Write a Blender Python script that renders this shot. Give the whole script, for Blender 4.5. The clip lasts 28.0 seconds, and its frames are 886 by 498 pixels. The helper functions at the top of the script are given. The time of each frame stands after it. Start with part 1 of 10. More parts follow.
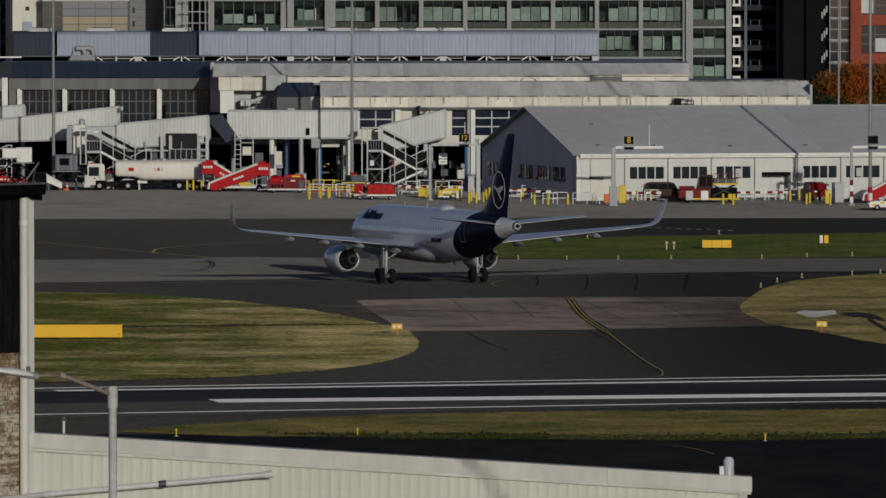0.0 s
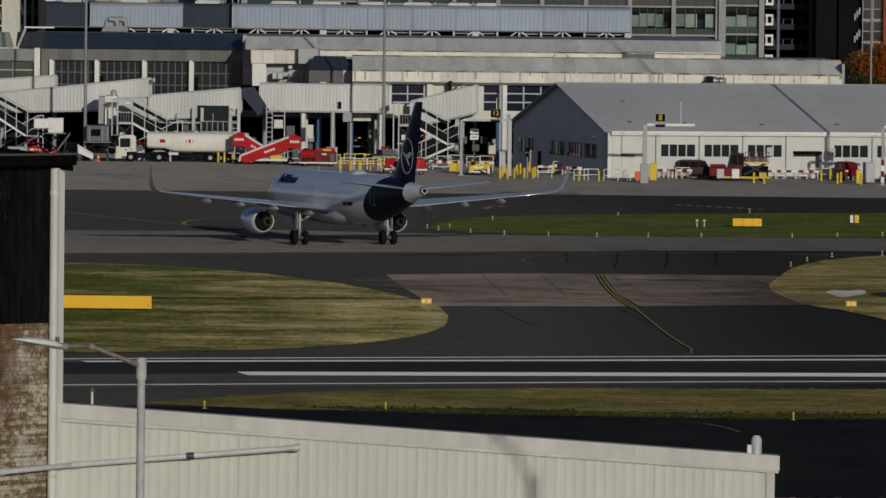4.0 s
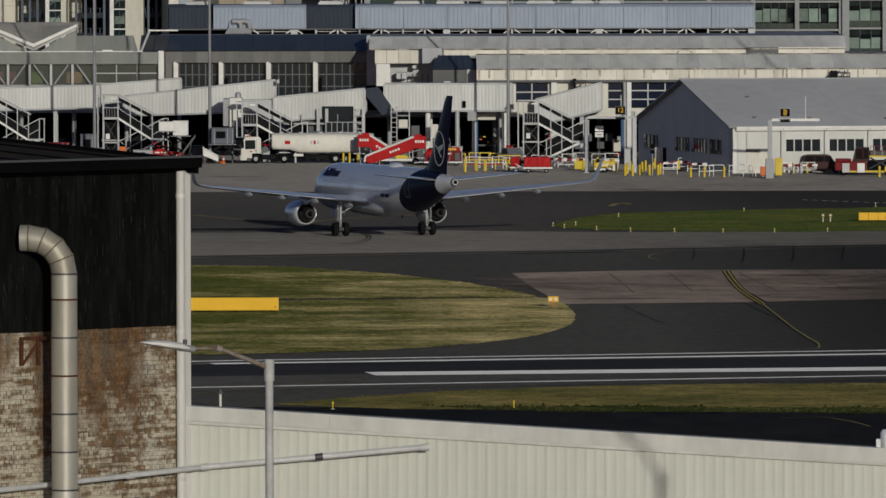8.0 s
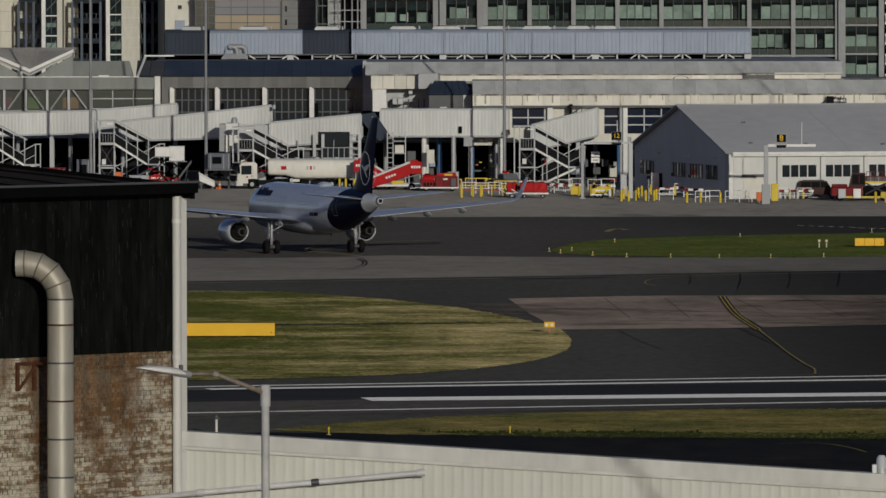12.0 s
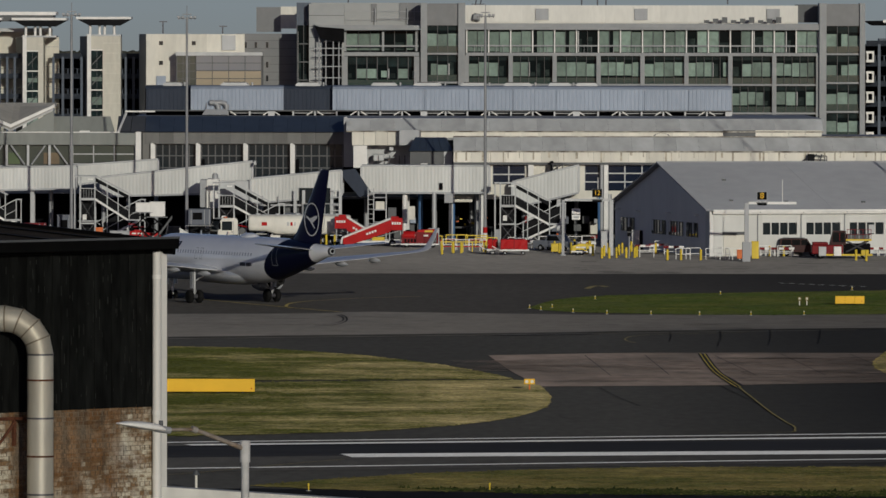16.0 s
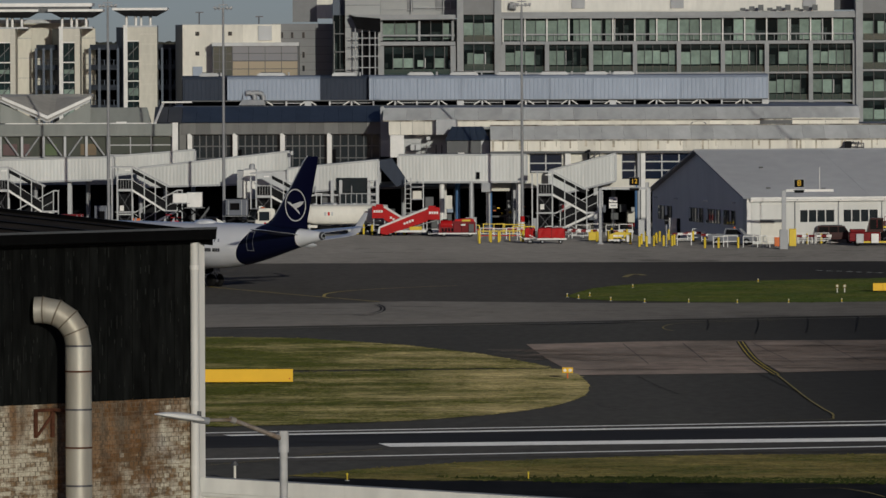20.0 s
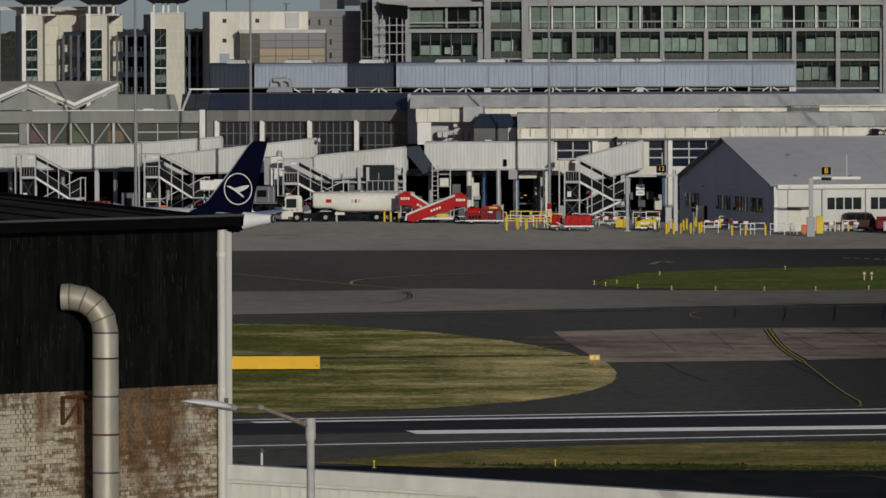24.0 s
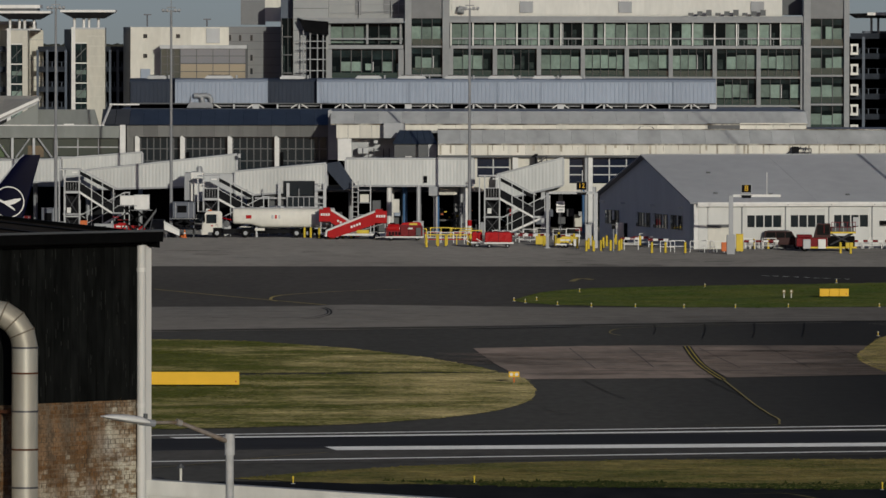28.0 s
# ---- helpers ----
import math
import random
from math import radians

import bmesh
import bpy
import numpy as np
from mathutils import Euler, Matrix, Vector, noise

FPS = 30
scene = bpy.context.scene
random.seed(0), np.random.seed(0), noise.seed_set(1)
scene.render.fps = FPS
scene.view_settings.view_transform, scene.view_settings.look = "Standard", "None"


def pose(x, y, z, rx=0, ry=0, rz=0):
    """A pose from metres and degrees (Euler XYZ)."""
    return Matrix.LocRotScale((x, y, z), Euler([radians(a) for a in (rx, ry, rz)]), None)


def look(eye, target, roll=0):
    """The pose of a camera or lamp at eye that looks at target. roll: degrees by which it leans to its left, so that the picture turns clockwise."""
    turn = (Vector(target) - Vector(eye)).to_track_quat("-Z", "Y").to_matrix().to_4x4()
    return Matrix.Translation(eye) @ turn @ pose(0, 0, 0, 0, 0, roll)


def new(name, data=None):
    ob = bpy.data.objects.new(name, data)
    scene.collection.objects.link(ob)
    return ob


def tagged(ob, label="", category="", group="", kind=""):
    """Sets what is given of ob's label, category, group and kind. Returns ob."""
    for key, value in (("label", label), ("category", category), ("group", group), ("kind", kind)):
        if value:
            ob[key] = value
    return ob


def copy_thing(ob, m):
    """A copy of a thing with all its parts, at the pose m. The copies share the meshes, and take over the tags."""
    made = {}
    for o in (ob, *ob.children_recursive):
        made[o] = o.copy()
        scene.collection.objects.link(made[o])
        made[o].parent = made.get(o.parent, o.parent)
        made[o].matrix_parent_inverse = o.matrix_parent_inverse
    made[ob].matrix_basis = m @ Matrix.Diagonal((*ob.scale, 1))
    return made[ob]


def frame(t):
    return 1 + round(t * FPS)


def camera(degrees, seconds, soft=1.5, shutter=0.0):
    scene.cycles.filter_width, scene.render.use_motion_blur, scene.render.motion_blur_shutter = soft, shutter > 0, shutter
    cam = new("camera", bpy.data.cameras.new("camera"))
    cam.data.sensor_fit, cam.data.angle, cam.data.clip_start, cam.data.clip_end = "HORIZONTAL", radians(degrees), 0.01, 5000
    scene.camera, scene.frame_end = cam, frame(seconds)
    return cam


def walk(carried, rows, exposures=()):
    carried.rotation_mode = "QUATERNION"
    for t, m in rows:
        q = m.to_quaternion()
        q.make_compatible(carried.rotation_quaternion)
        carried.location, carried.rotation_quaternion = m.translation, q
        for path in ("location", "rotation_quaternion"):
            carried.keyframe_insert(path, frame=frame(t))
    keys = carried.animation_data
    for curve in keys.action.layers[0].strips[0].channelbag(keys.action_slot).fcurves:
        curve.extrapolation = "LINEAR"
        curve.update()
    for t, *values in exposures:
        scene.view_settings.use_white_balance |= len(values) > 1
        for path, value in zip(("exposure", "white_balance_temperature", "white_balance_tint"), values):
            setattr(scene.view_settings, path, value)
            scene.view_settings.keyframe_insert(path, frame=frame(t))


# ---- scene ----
# A long lens on a fixed spot above the airfield; the camera only pans, tilts and leans.
EYE = (0.0, 0.0, 24.0)
cam = camera(5.61, 28.0, soft=1.5)
TURNS = [
    (0.0, 1.0412, -1.726, -0.052), (0.5, 1.012, -1.6818, -0.016), (1.0, 0.9982, -1.6805, 0.19), (1.5, 1.0541, -1.7179, 0.468),
    (2.0, 1.1282, -1.7493, 0.528), (2.5, 1.2368, -1.8511, 0.785), (4.5, 0.6615, -1.9101, 0.427), (5.0, 0.4978, -2.0545, 0.256),
    (5.5, 0.2551, -2.1007, 0.24), (6.0, -0.1425, -2.2453, -0.134), (6.5, -0.1372, -2.0908, -0.156), (7.0, -0.0161, -2.0952, -0.095),
    (7.5, 0.0559, -2.0029, -0.113), (8.0, 0.0501, -1.8968, -0.135), (8.5, 0.0331, -1.7489, -0.139), (9.0, -0.0487, -1.6983, -0.061),
    (9.5, -0.0107, -1.7536, -0.052), (10.0, 0.0066, -1.7434, 0.022), (10.5, -0.0055, -1.7374, -0.005), (11.0, 0.0, -1.7255, 0.0),
    (11.5, 0.0407, -1.7294, 0.071), (12.0, 0.0749, -1.7353, -0.115), (12.5, 0.0339, -1.6216, -0.113), (13.0, 0.0533, -1.2687, -0.251),
    (13.5, 0.0947, -1.2856, 0.038), (15.5, 0.175, -1.4043, -0.033), (16.0, 0.199, -1.3772, 0.076), (16.5, 0.2304, -1.3872, 0.03),
    (17.0, 0.2209, -1.4384, 0.064), (17.5, 0.1984, -1.4703, -0.08), (18.0, 0.1594, -1.4753, -0.109), (18.5, 0.099, -1.4817, -0.116),
    (19.0, 0.0537, -1.4542, -0.135), (19.5, 0.0153, -1.4427, -0.152), (20.0, -0.0381, -1.445, -0.234), (20.5, -0.0875, -1.4717, -0.184),
    (21.0, -0.1339, -1.4903, -0.163), (21.5, -0.1416, -1.4869, -0.077), (23.5, -0.1994, -1.5188, -0.25), (24.0, -0.2098, -1.5255, -0.199),
    (24.5, -0.1664, -1.5518, -0.139), (25.0, -0.1043, -1.5911, -0.073), (25.5, -0.0494, -1.6361, -0.04), (26.0, 0.1284, -1.4258, 0.057),
    (26.5, 0.2879, -1.2942, 0.036), (27.0, 0.3888, -1.3436, 0.021), (27.5, 0.3147, -1.3828, 0.095), (28.0, 0.2978, -1.4224, 0.045)]


def aim(yaw, tilt, lean):
    a, b = radians(yaw), radians(tilt)
    way = Vector((math.sin(a) * math.cos(b), math.cos(a) * math.cos(b), math.sin(b)))
    return look(EYE, Vector(EYE) + 100 * way, lean)


walk(cam, [(t, aim(y, p, r)) for t, y, p, r in TURNS], exposures=[(0.0, -1.24), (2.0, -1.23), (5.0, -1.16), (5.6, -0.88), (6.0, -0.8), (6.5, -0.88), (7.0, -1.02), (8.0, -1.09), (10.0, -1.23), (12.0, -1.23), (13.0, -1.13), (15.5, -1.12), (28.0, -1.13)])

# ---- light: low autumn sun behind the camera, to its right ----
SUN_AZ, SUN_EL = 13.6, 9.3
world = bpy.data.worlds.new("sky")
scene.world = world
world.use_nodes = True
wn = world.node_tree.nodes
sky = wn.new("ShaderNodeTexSky")
sky.sky_type, sky.sun_disc = "NISHITA", False
sky.sun_elevation, sky.sun_rotation = radians(SUN_EL), radians(180 - SUN_AZ)
sky.dust_density, sky.air_density, sky.ozone_density = 2.0, 1.0, 3.0
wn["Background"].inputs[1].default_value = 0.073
sky_tint = wn.new("ShaderNodeVectorMath")   # thin high cloud greys the blue
sky_tint.operation, sky_tint.inputs[1].default_value = "MULTIPLY", (1.05, 0.96, 1.25)
world.node_tree.links.new(sky.outputs[0], sky_tint.inputs[0])
sky_co, sky_up = wn.new("ShaderNodeTexCoord"), wn.new("ShaderNodeVectorMath")   # a hazy band hides the lowest sky
sky_up.operation, sky_up.inputs[1].default_value = "ADD", (0, 0, 0.05)
world.node_tree.links.new(sky_co.outputs["Generated"], sky_up.inputs[0])
world.node_tree.links.new(sky_up.outputs[0], sky.inputs["Vector"])
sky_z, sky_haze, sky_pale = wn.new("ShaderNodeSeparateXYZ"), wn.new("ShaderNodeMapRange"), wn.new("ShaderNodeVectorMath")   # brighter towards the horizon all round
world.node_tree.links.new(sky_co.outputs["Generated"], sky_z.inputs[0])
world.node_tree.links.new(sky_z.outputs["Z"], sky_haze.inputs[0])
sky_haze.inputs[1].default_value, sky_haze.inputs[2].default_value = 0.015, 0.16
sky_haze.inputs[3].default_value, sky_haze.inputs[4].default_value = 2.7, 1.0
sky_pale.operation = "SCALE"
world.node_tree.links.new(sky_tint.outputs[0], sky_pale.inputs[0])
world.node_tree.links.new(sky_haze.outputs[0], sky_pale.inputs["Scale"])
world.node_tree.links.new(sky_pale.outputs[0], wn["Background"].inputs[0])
sun = new("sun", bpy.data.lights.new("sun", "SUN"))
sun.data.energy, sun.data.angle, sun.data.color = 4.25, radians(0.48), (1.0, 0.975, 0.855)
sun_from = Vector((math.sin(radians(SUN_AZ)) * math.cos(radians(SUN_EL)), -math.cos(radians(SUN_AZ)) * math.cos(radians(SUN_EL)), math.sin(radians(SUN_EL))))
sun.matrix_world = look(sun_from * 300, (0, 0, 0))


# ---- materials ----
def mat(name, rgb, rough=0.6, metal=0.0, fine=0.0, coarse=0.0, scale=3.0, wide=0.25, bump=0.0, rgb2=None, vary=0.0, stretch=(1, 1, 1), spec=0.3, x_tone=None, dusty=0.0):
    """Base colour with grain at one scale and stains at a wider one, and a little relief."""
    m = bpy.data.materials.new(name)
    m.use_nodes = True
    n, l = m.node_tree.nodes, m.node_tree.links
    b = n["Principled BSDF"]
    b.inputs["Roughness"].default_value, b.inputs["Metallic"].default_value = rough, metal
    b.inputs["Base Color"].default_value = (*rgb, 1)
    b.inputs["Specular IOR Level"].default_value = spec
    b.inputs["Diffuse Roughness"].default_value = 1.0 if spec == 0.05 else dusty   # coarse ground throws low sun back
    if fine or coarse or bump or vary:
        co = n.new("ShaderNodeTexCoord")
        mp = n.new("ShaderNodeMapping")
        mp.inputs["Scale"].default_value = stretch
        info, away, shift = n.new("ShaderNodeObjectInfo"), n.new("ShaderNodeVectorMath"), n.new("ShaderNodeVectorMath")   # no two pieces share their stains
        away.operation, shift.operation = "SCALE", "ADD"
        away.inputs[0].default_value = (37.0, 53.0, 29.0)
        l.new(info.outputs["Random"], away.inputs["Scale"])
        l.new(co.outputs["Object"], shift.inputs[0])
        l.new(away.outputs[0], shift.inputs[1])
        l.new(shift.outputs[0], mp.inputs["Vector"])
        a = n.new("ShaderNodeTexNoise")
        a.inputs["Scale"].default_value, a.inputs["Detail"].default_value = scale, 6
        l.new(mp.outputs[0], a.inputs["Vector"])
        c = n.new("ShaderNodeTexNoise")
        c.inputs["Scale"].default_value, c.inputs["Detail"].default_value = wide, 4
        l.new(mp.outputs[0], c.inputs["Vector"])
        ra = n.new("ShaderNodeMapRange")
        ra.inputs[1].default_value, ra.inputs[2].default_value = 0.3, 0.7
        ra.inputs[3].default_value, ra.inputs[4].default_value = 1 - fine, 1 + fine
        l.new(a.outputs[0], ra.inputs[0])
        rc = n.new("ShaderNodeMapRange")
        rc.inputs[1].default_value, rc.inputs[2].default_value = 0.35, 0.65
        l.new(c.outputs[0], rc.inputs[0])
        mix = n.new("ShaderNodeMix")
        mix.data_type = "RGBA"
        mix.inputs["A"].default_value = (*rgb, 1)
        other = rgb2 or tuple(v * (1 - coarse) for v in rgb)
        mix.inputs["B"].default_value = (*other, 1)
        l.new(rc.outputs[0], mix.inputs["Factor"])
        mul = n.new("ShaderNodeVectorMath")
        mul.operation = "SCALE"
        l.new(mix.outputs["Result"], mul.inputs[0])
        l.new(ra.outputs[0], mul.inputs["Scale"])
        last = mul
        if vary:
            oi = n.new("ShaderNodeObjectInfo")
            rv = n.new("ShaderNodeMapRange")
            rv.inputs[3].default_value, rv.inputs[4].default_value = 1 - vary, 1 + vary
            l.new(oi.outputs["Random"], rv.inputs[0])
            last = n.new("ShaderNodeVectorMath")
            last.operation = "SCALE"
            l.new(mul.outputs[0], last.inputs[0])
            l.new(rv.outputs[0], last.inputs["Scale"])
        if x_tone:   # base colour scaled along x, from one end of the field to the other
            geo, sp, fade = n.new("ShaderNodeNewGeometry"), n.new("ShaderNodeSeparateXYZ"), n.new("ShaderNodeMapRange")
            l.new(geo.outputs["Position"], sp.inputs[0])
            l.new(sp.outputs["X"], fade.inputs[0])
            for i in range(4):
                fade.inputs[i + 1].default_value = x_tone[i]
            pale = n.new("ShaderNodeVectorMath")
            pale.operation = "SCALE"
            l.new(last.outputs[0], pale.inputs[0])
            l.new(fade.outputs[0], pale.inputs["Scale"])
            last = pale
        l.new(last.outputs[0], b.inputs["Base Color"])
        if bump:
            bp = n.new("ShaderNodeBump")
            bp.inputs["Strength"].default_value, bp.inputs["Distance"].default_value = bump, 0.02
            l.new(a.outputs[0], bp.inputs["Height"])
            l.new(bp.outputs[0], b.inputs["Normal"])
    return m


def glass(name, rgb, rough=0.08):
    m = mat(name, rgb, rough, 0.0)
    m.node_tree.nodes["Principled BSDF"].inputs["Specular IOR Level"].default_value = 0.4
    return m


M = {
    "asphalt": mat("asphalt", (0.03247, 0.03165, 0.02977), 0.9, 0, 0.16, 0.3, 1.5, 0.03, 0.2, (0.02544, 0.0249, 0.02327), stretch=(1, 0.25, 1), spec=0.05, x_tone=(14, 32, 1.42, 0.5)),
    "old_asphalt": mat("old_asphalt", (0.05998, 0.05753, 0.05508), 0.9, 0, 0.16, 0.2, 1.2, 0.03, 0.2, (0.04896, 0.04712, 0.0453), stretch=(1, 0.25, 1), spec=0.05, x_tone=(-16, 28, 1.06, 0.55)),
    "worn_asphalt": mat("worn_asphalt", (0.04131, 0.03895, 0.03659), 0.9, 0, 0.16, 0.25, 1.5, 0.03, 0.2, (0.0319, 0.03012, 0.02834), stretch=(1, 0.25, 1), spec=0.05, x_tone=(0, 38, 1.2, 0.56)),
    "concrete": mat("concrete", (0.1107, 0.1026, 0.09504), 0.9, 0, 0.12, 0.2, 0.8, 0.02, 0.15, (0.0864, 0.08208, 0.07884), stretch=(1, 0.3, 1), spec=0.05, x_tone=(0, 40, 1.22, 0.76)),
    "brown_concrete": mat("brown_concrete", (0.155, 0.124, 0.109), 0.9, 0, 0.16, 0.2, 0.9, 0.1, 0.15, (0.082, 0.069, 0.061), vary=0.08, stretch=(1, 0.3, 1), spec=0.05, x_tone=(20, 36, 1.26, 0.57)),
    "apron": mat("apron_concrete", (0.1352, 0.1284, 0.1199), 0.9, 0, 0.12, 0.2, 0.8, 0.03, 0.15, (0.1082, 0.1023, 0.09627), stretch=(1, 0.3, 1), spec=0.05, x_tone=(-22, 40, 1.35, 1.25)),
    "rubber": mat("rubbered_asphalt", (0.014, 0.014, 0.0154), 0.85, 0, 0.3, 0.3, 1.0, 0.05, 0, (0.0196, 0.0196, 0.021), stretch=(0.1, 1, 1), spec=0.05),
    "grass": mat("grass", (0.102, 0.1275, 0.034), 0.95, 0, 0.4, 0.3, 1.2, 0.05, 0.6, (0.0765, 0.1054, 0.0272), stretch=(1, 0.35, 1), spec=0.05),
    "dry_grass": mat("dry_grass", (0.187, 0.17, 0.0714), 0.95, 0, 0.35, 0.3, 1.2, 0.06, 0.6, (0.102, 0.119, 0.0374), stretch=(1, 0.35, 1), spec=0.05),
    "far_land": mat("far_land", (0.06, 0.07, 0.03), 0.95, 0, 0.3, 0.3, 0.05, 0.005, spec=0.05),
    "near_asphalt": mat("dark_new_asphalt", (0.00504, 0.004932, 0.004788), 0.9, 0, 0.5, 0.3, 0.6, 0.05, 0.2, (0.00792, 0.00756, 0.0072), stretch=(1, 0.25, 1), spec=0.05),
    "white_line": mat("white_marking", (0.55, 0.55, 0.55), 0.5, 0, 0.1, 0.1, 2.0, 0.3, spec=0.05),
    "yellow_line": mat("yellow_marking", (0.155, 0.13, 0.055), 0.7, 0, 0.15, 0.25, 2.0, 0.3, spec=0.05),
    "taxi_yellow": mat("worn_yellow_marking", (0.24, 0.195, 0.07), 0.7, 0, 0.15, 0.3, 2.0, 0.3, spec=0.05),
    "bright_yellow": mat("fresh_yellow_marking", (0.288, 0.2256, 0.0384), 0.7, 0, 0.15, 0.25, 2.0, 0.3, spec=0.05),
    "white": mat("white_paint", (0.78, 0.77, 0.74), 0.5, 0, 0.06, 0.12, 1.5, 0.2),
    "cream": mat("cream_cladding", (0.70, 0.675, 0.595), 0.55, 0, 0.06, 0.14, 2.0, 0.15, stretch=(1, 1, 0.3)),
    "off_white": mat("weathered_white_cladding", (0.78, 0.75, 0.66), 0.6, 0, 0.08, 0.22, 1.6, 0.2, stretch=(1, 1, 0.2)),
    "bridge_white": mat("jet_bridge_white", (0.635, 0.645, 0.625), 0.55, 0, 0.06, 0.2, 1.5, 0.15, stretch=(1, 1, 0.15)),
    "light_grey": mat("light_grey_metal", (0.42, 0.43, 0.44), 0.5, 0.2, 0.07, 0.2, 1.2, 0.2, stretch=(1, 1, 0.3)),
    "roof_grey": mat("weathered_roof_sheet", (0.435, 0.448, 0.452), 0.7, 0.0, 0.12, 0.3, 0.8, 0.12, stretch=(1, 0.3, 0.3), dusty=1.0),
    "mid_grey": mat("grey_sheet_metal", (0.34, 0.35, 0.365), 0.55, 0.2, 0.07, 0.2, 1.0, 0.12, stretch=(1, 1, 0.3)),
    "dark_grey": mat("dark_grey_sheet", (0.1, 0.105, 0.11), 0.55, 0.1, 0.08, 0.2, 1.0, 0.2, stretch=(1, 1, 0.3)),
    "blue_grey": mat("blue_grey_sheet", (0.27, 0.315, 0.39), 0.5, 0.15, 0.05, 0.12, 1.5, 0.1, stretch=(1, 1, 0.3)),
    "slate_blue": mat("slate_blue_roof", (0.06, 0.08, 0.112), 0.45, 0.1, 0.1, 0.2, 1.0, 0.2, stretch=(1, 1, 0.3)),
    "hut_grey": mat("hut_grey_cladding", (0.72, 0.71, 0.705), 0.5, 0.0, 0.04, 0.1, 1.0, 0.15, stretch=(1, 1, 0.3)),
    # black paint; on back walls it stands for deep shade
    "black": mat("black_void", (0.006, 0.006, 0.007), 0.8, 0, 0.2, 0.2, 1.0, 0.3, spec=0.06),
    "steel": mat("galvanised_steel", (0.5, 0.51, 0.52), 0.5, 0.25, 0.1, 0.15, 6, 0.8),
    "screen": mat("black_mesh_screen", (0.011, 0.0115, 0.013), 0.7, 0.0, 0.2, 0.3, 3.0, 0.6, spec=0.08),
    "maroon": mat("maroon_car_paint", (0.04, 0.01, 0.009), 0.45, 0.0, 0.05, 0.1, 1.0, 0.5, spec=0.12),
    "dark_steel": mat("dark_steel", (0.09, 0.09, 0.1), 0.5, 0.5, 0.1, 0.15, 6, 0.8),
    "glass": glass("dark_window_glass", (0.018, 0.024, 0.028)),
    "car_glass": mat("dark_car_glass", (0.01, 0.011, 0.012), 0.12, 0, 0.1, 0.3, 2.0, 0.5, spec=0.12),
    "green_glass": glass("green_tinted_glass", (0.03, 0.055, 0.05)),
    "blind": mat("pale_green_blind", (0.19, 0.265, 0.225), 0.6, 0, 0.12, 0.3, 2.0, 0.4, vary=0.35),
    "dark_red": mat("faded_dark_red_paint", (0.2, 0.009, 0.013), 0.5, 0, 0.15, 0.35, 2, 0.6, spec=0.12),
    "red": mat("red_paint", (0.46, 0.01, 0.012), 0.5, 0, 0.1, 0.2, 2, 0.5, spec=0.1),
    "orange": mat("orange_paint", (0.7, 0.16, 0.03), 0.5, 0, 0.1, 0.2, 2, 0.5),
    "yellow": mat("yellow_paint", (0.72, 0.52, 0.035), 0.5, 0, 0.08, 0.15, 2, 0.5),
    "sign_yellow": mat("yellow_sign_panel", (0.82, 0.47, 0.008), 0.5, 0, 0.03, 0.06, 2, 0.5),
    "tyre": mat("tyre_rubber", (0.011, 0.011, 0.011), 0.9, 0, 0.2, 0.2, 5, 1, spec=0.1),
    "blue": mat("blue_paint", (0.08, 0.18, 0.36), 0.5, 0, 0.1, 0.2, 2, 0.5),
    # blue-grey paint; on side walls it also stands for their shade
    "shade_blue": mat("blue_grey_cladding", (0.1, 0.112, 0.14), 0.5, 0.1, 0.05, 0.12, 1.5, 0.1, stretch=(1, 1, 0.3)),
    "deck_dark": mat("dark_deck_edge", (0.035, 0.042, 0.055), 0.7, 0, 0.2, 0.3, 1.0, 0.2, spec=0.08),
    "stained_zinc": mat("rust_stained_zinc", (0.34, 0.33, 0.31), 0.7, 0.1, 0.2, 0.5, 9.0, 2.5, 0, (0.17, 0.12, 0.08)),
    "bark": mat("bark", (0.07, 0.05, 0.035), 0.9, 0, 0.3, 0.3, 8, 1, 0.4),
    "brick_red": mat("red_brick", (0.3, 0.07, 0.04), 0.85, 0, 0.15, 0.2, 4, 0.3),
}


# ---- building helpers ----
def part(name, bm, material, parent=None, label=""):
    me = bpy.data.meshes.new(name)
    bm.to_mesh(me)
    bm.free()
    for m in material if isinstance(material, (list, tuple)) else [material]:
        me.materials.append(M[m] if isinstance(m, str) else m)
    ob = new(name, me)
    ob.parent = parent
    return tagged(ob, label)


def again(ob, m, parent=None):
    """One more object on the mesh of ob, under the same parent unless another is given."""
    c = new(ob.name.split(".")[0], ob.data)
    c.parent = parent or ob.parent
    c.matrix_basis = m
    return c


def root(name, m, label, category, group="", kind=""):
    e = new(name)
    e.empty_display_size = 0.3
    e.matrix_basis = m
    return tagged(e, label, category, group, kind)


def box(bm, x0, x1, y0, y1, z0, z1, bevel=0.0):
    vs = [bm.verts.new((x, y, z)) for x in (x0, x1) for y in (y0, y1) for z in (z0, z1)]
    faces = [(0, 1, 3, 2), (4, 6, 7, 5), (0, 4, 5, 1), (2, 3, 7, 6), (0, 2, 6, 4), (1, 5, 7, 3)]
    fs = [bm.faces.new([vs[i] for i in f]) for f in faces]
    if bevel:
        bmesh.ops.bevel(bm, geom=list({e for f in fs for e in f.edges}), offset=bevel, segments=2, affect="EDGES", profile=0.5)
    return bm


def block(x0, x1, y0, y1, z0, z1, bevel=0.0):
    return box(bmesh.new(), x0, x1, y0, y1, z0, z1, bevel)


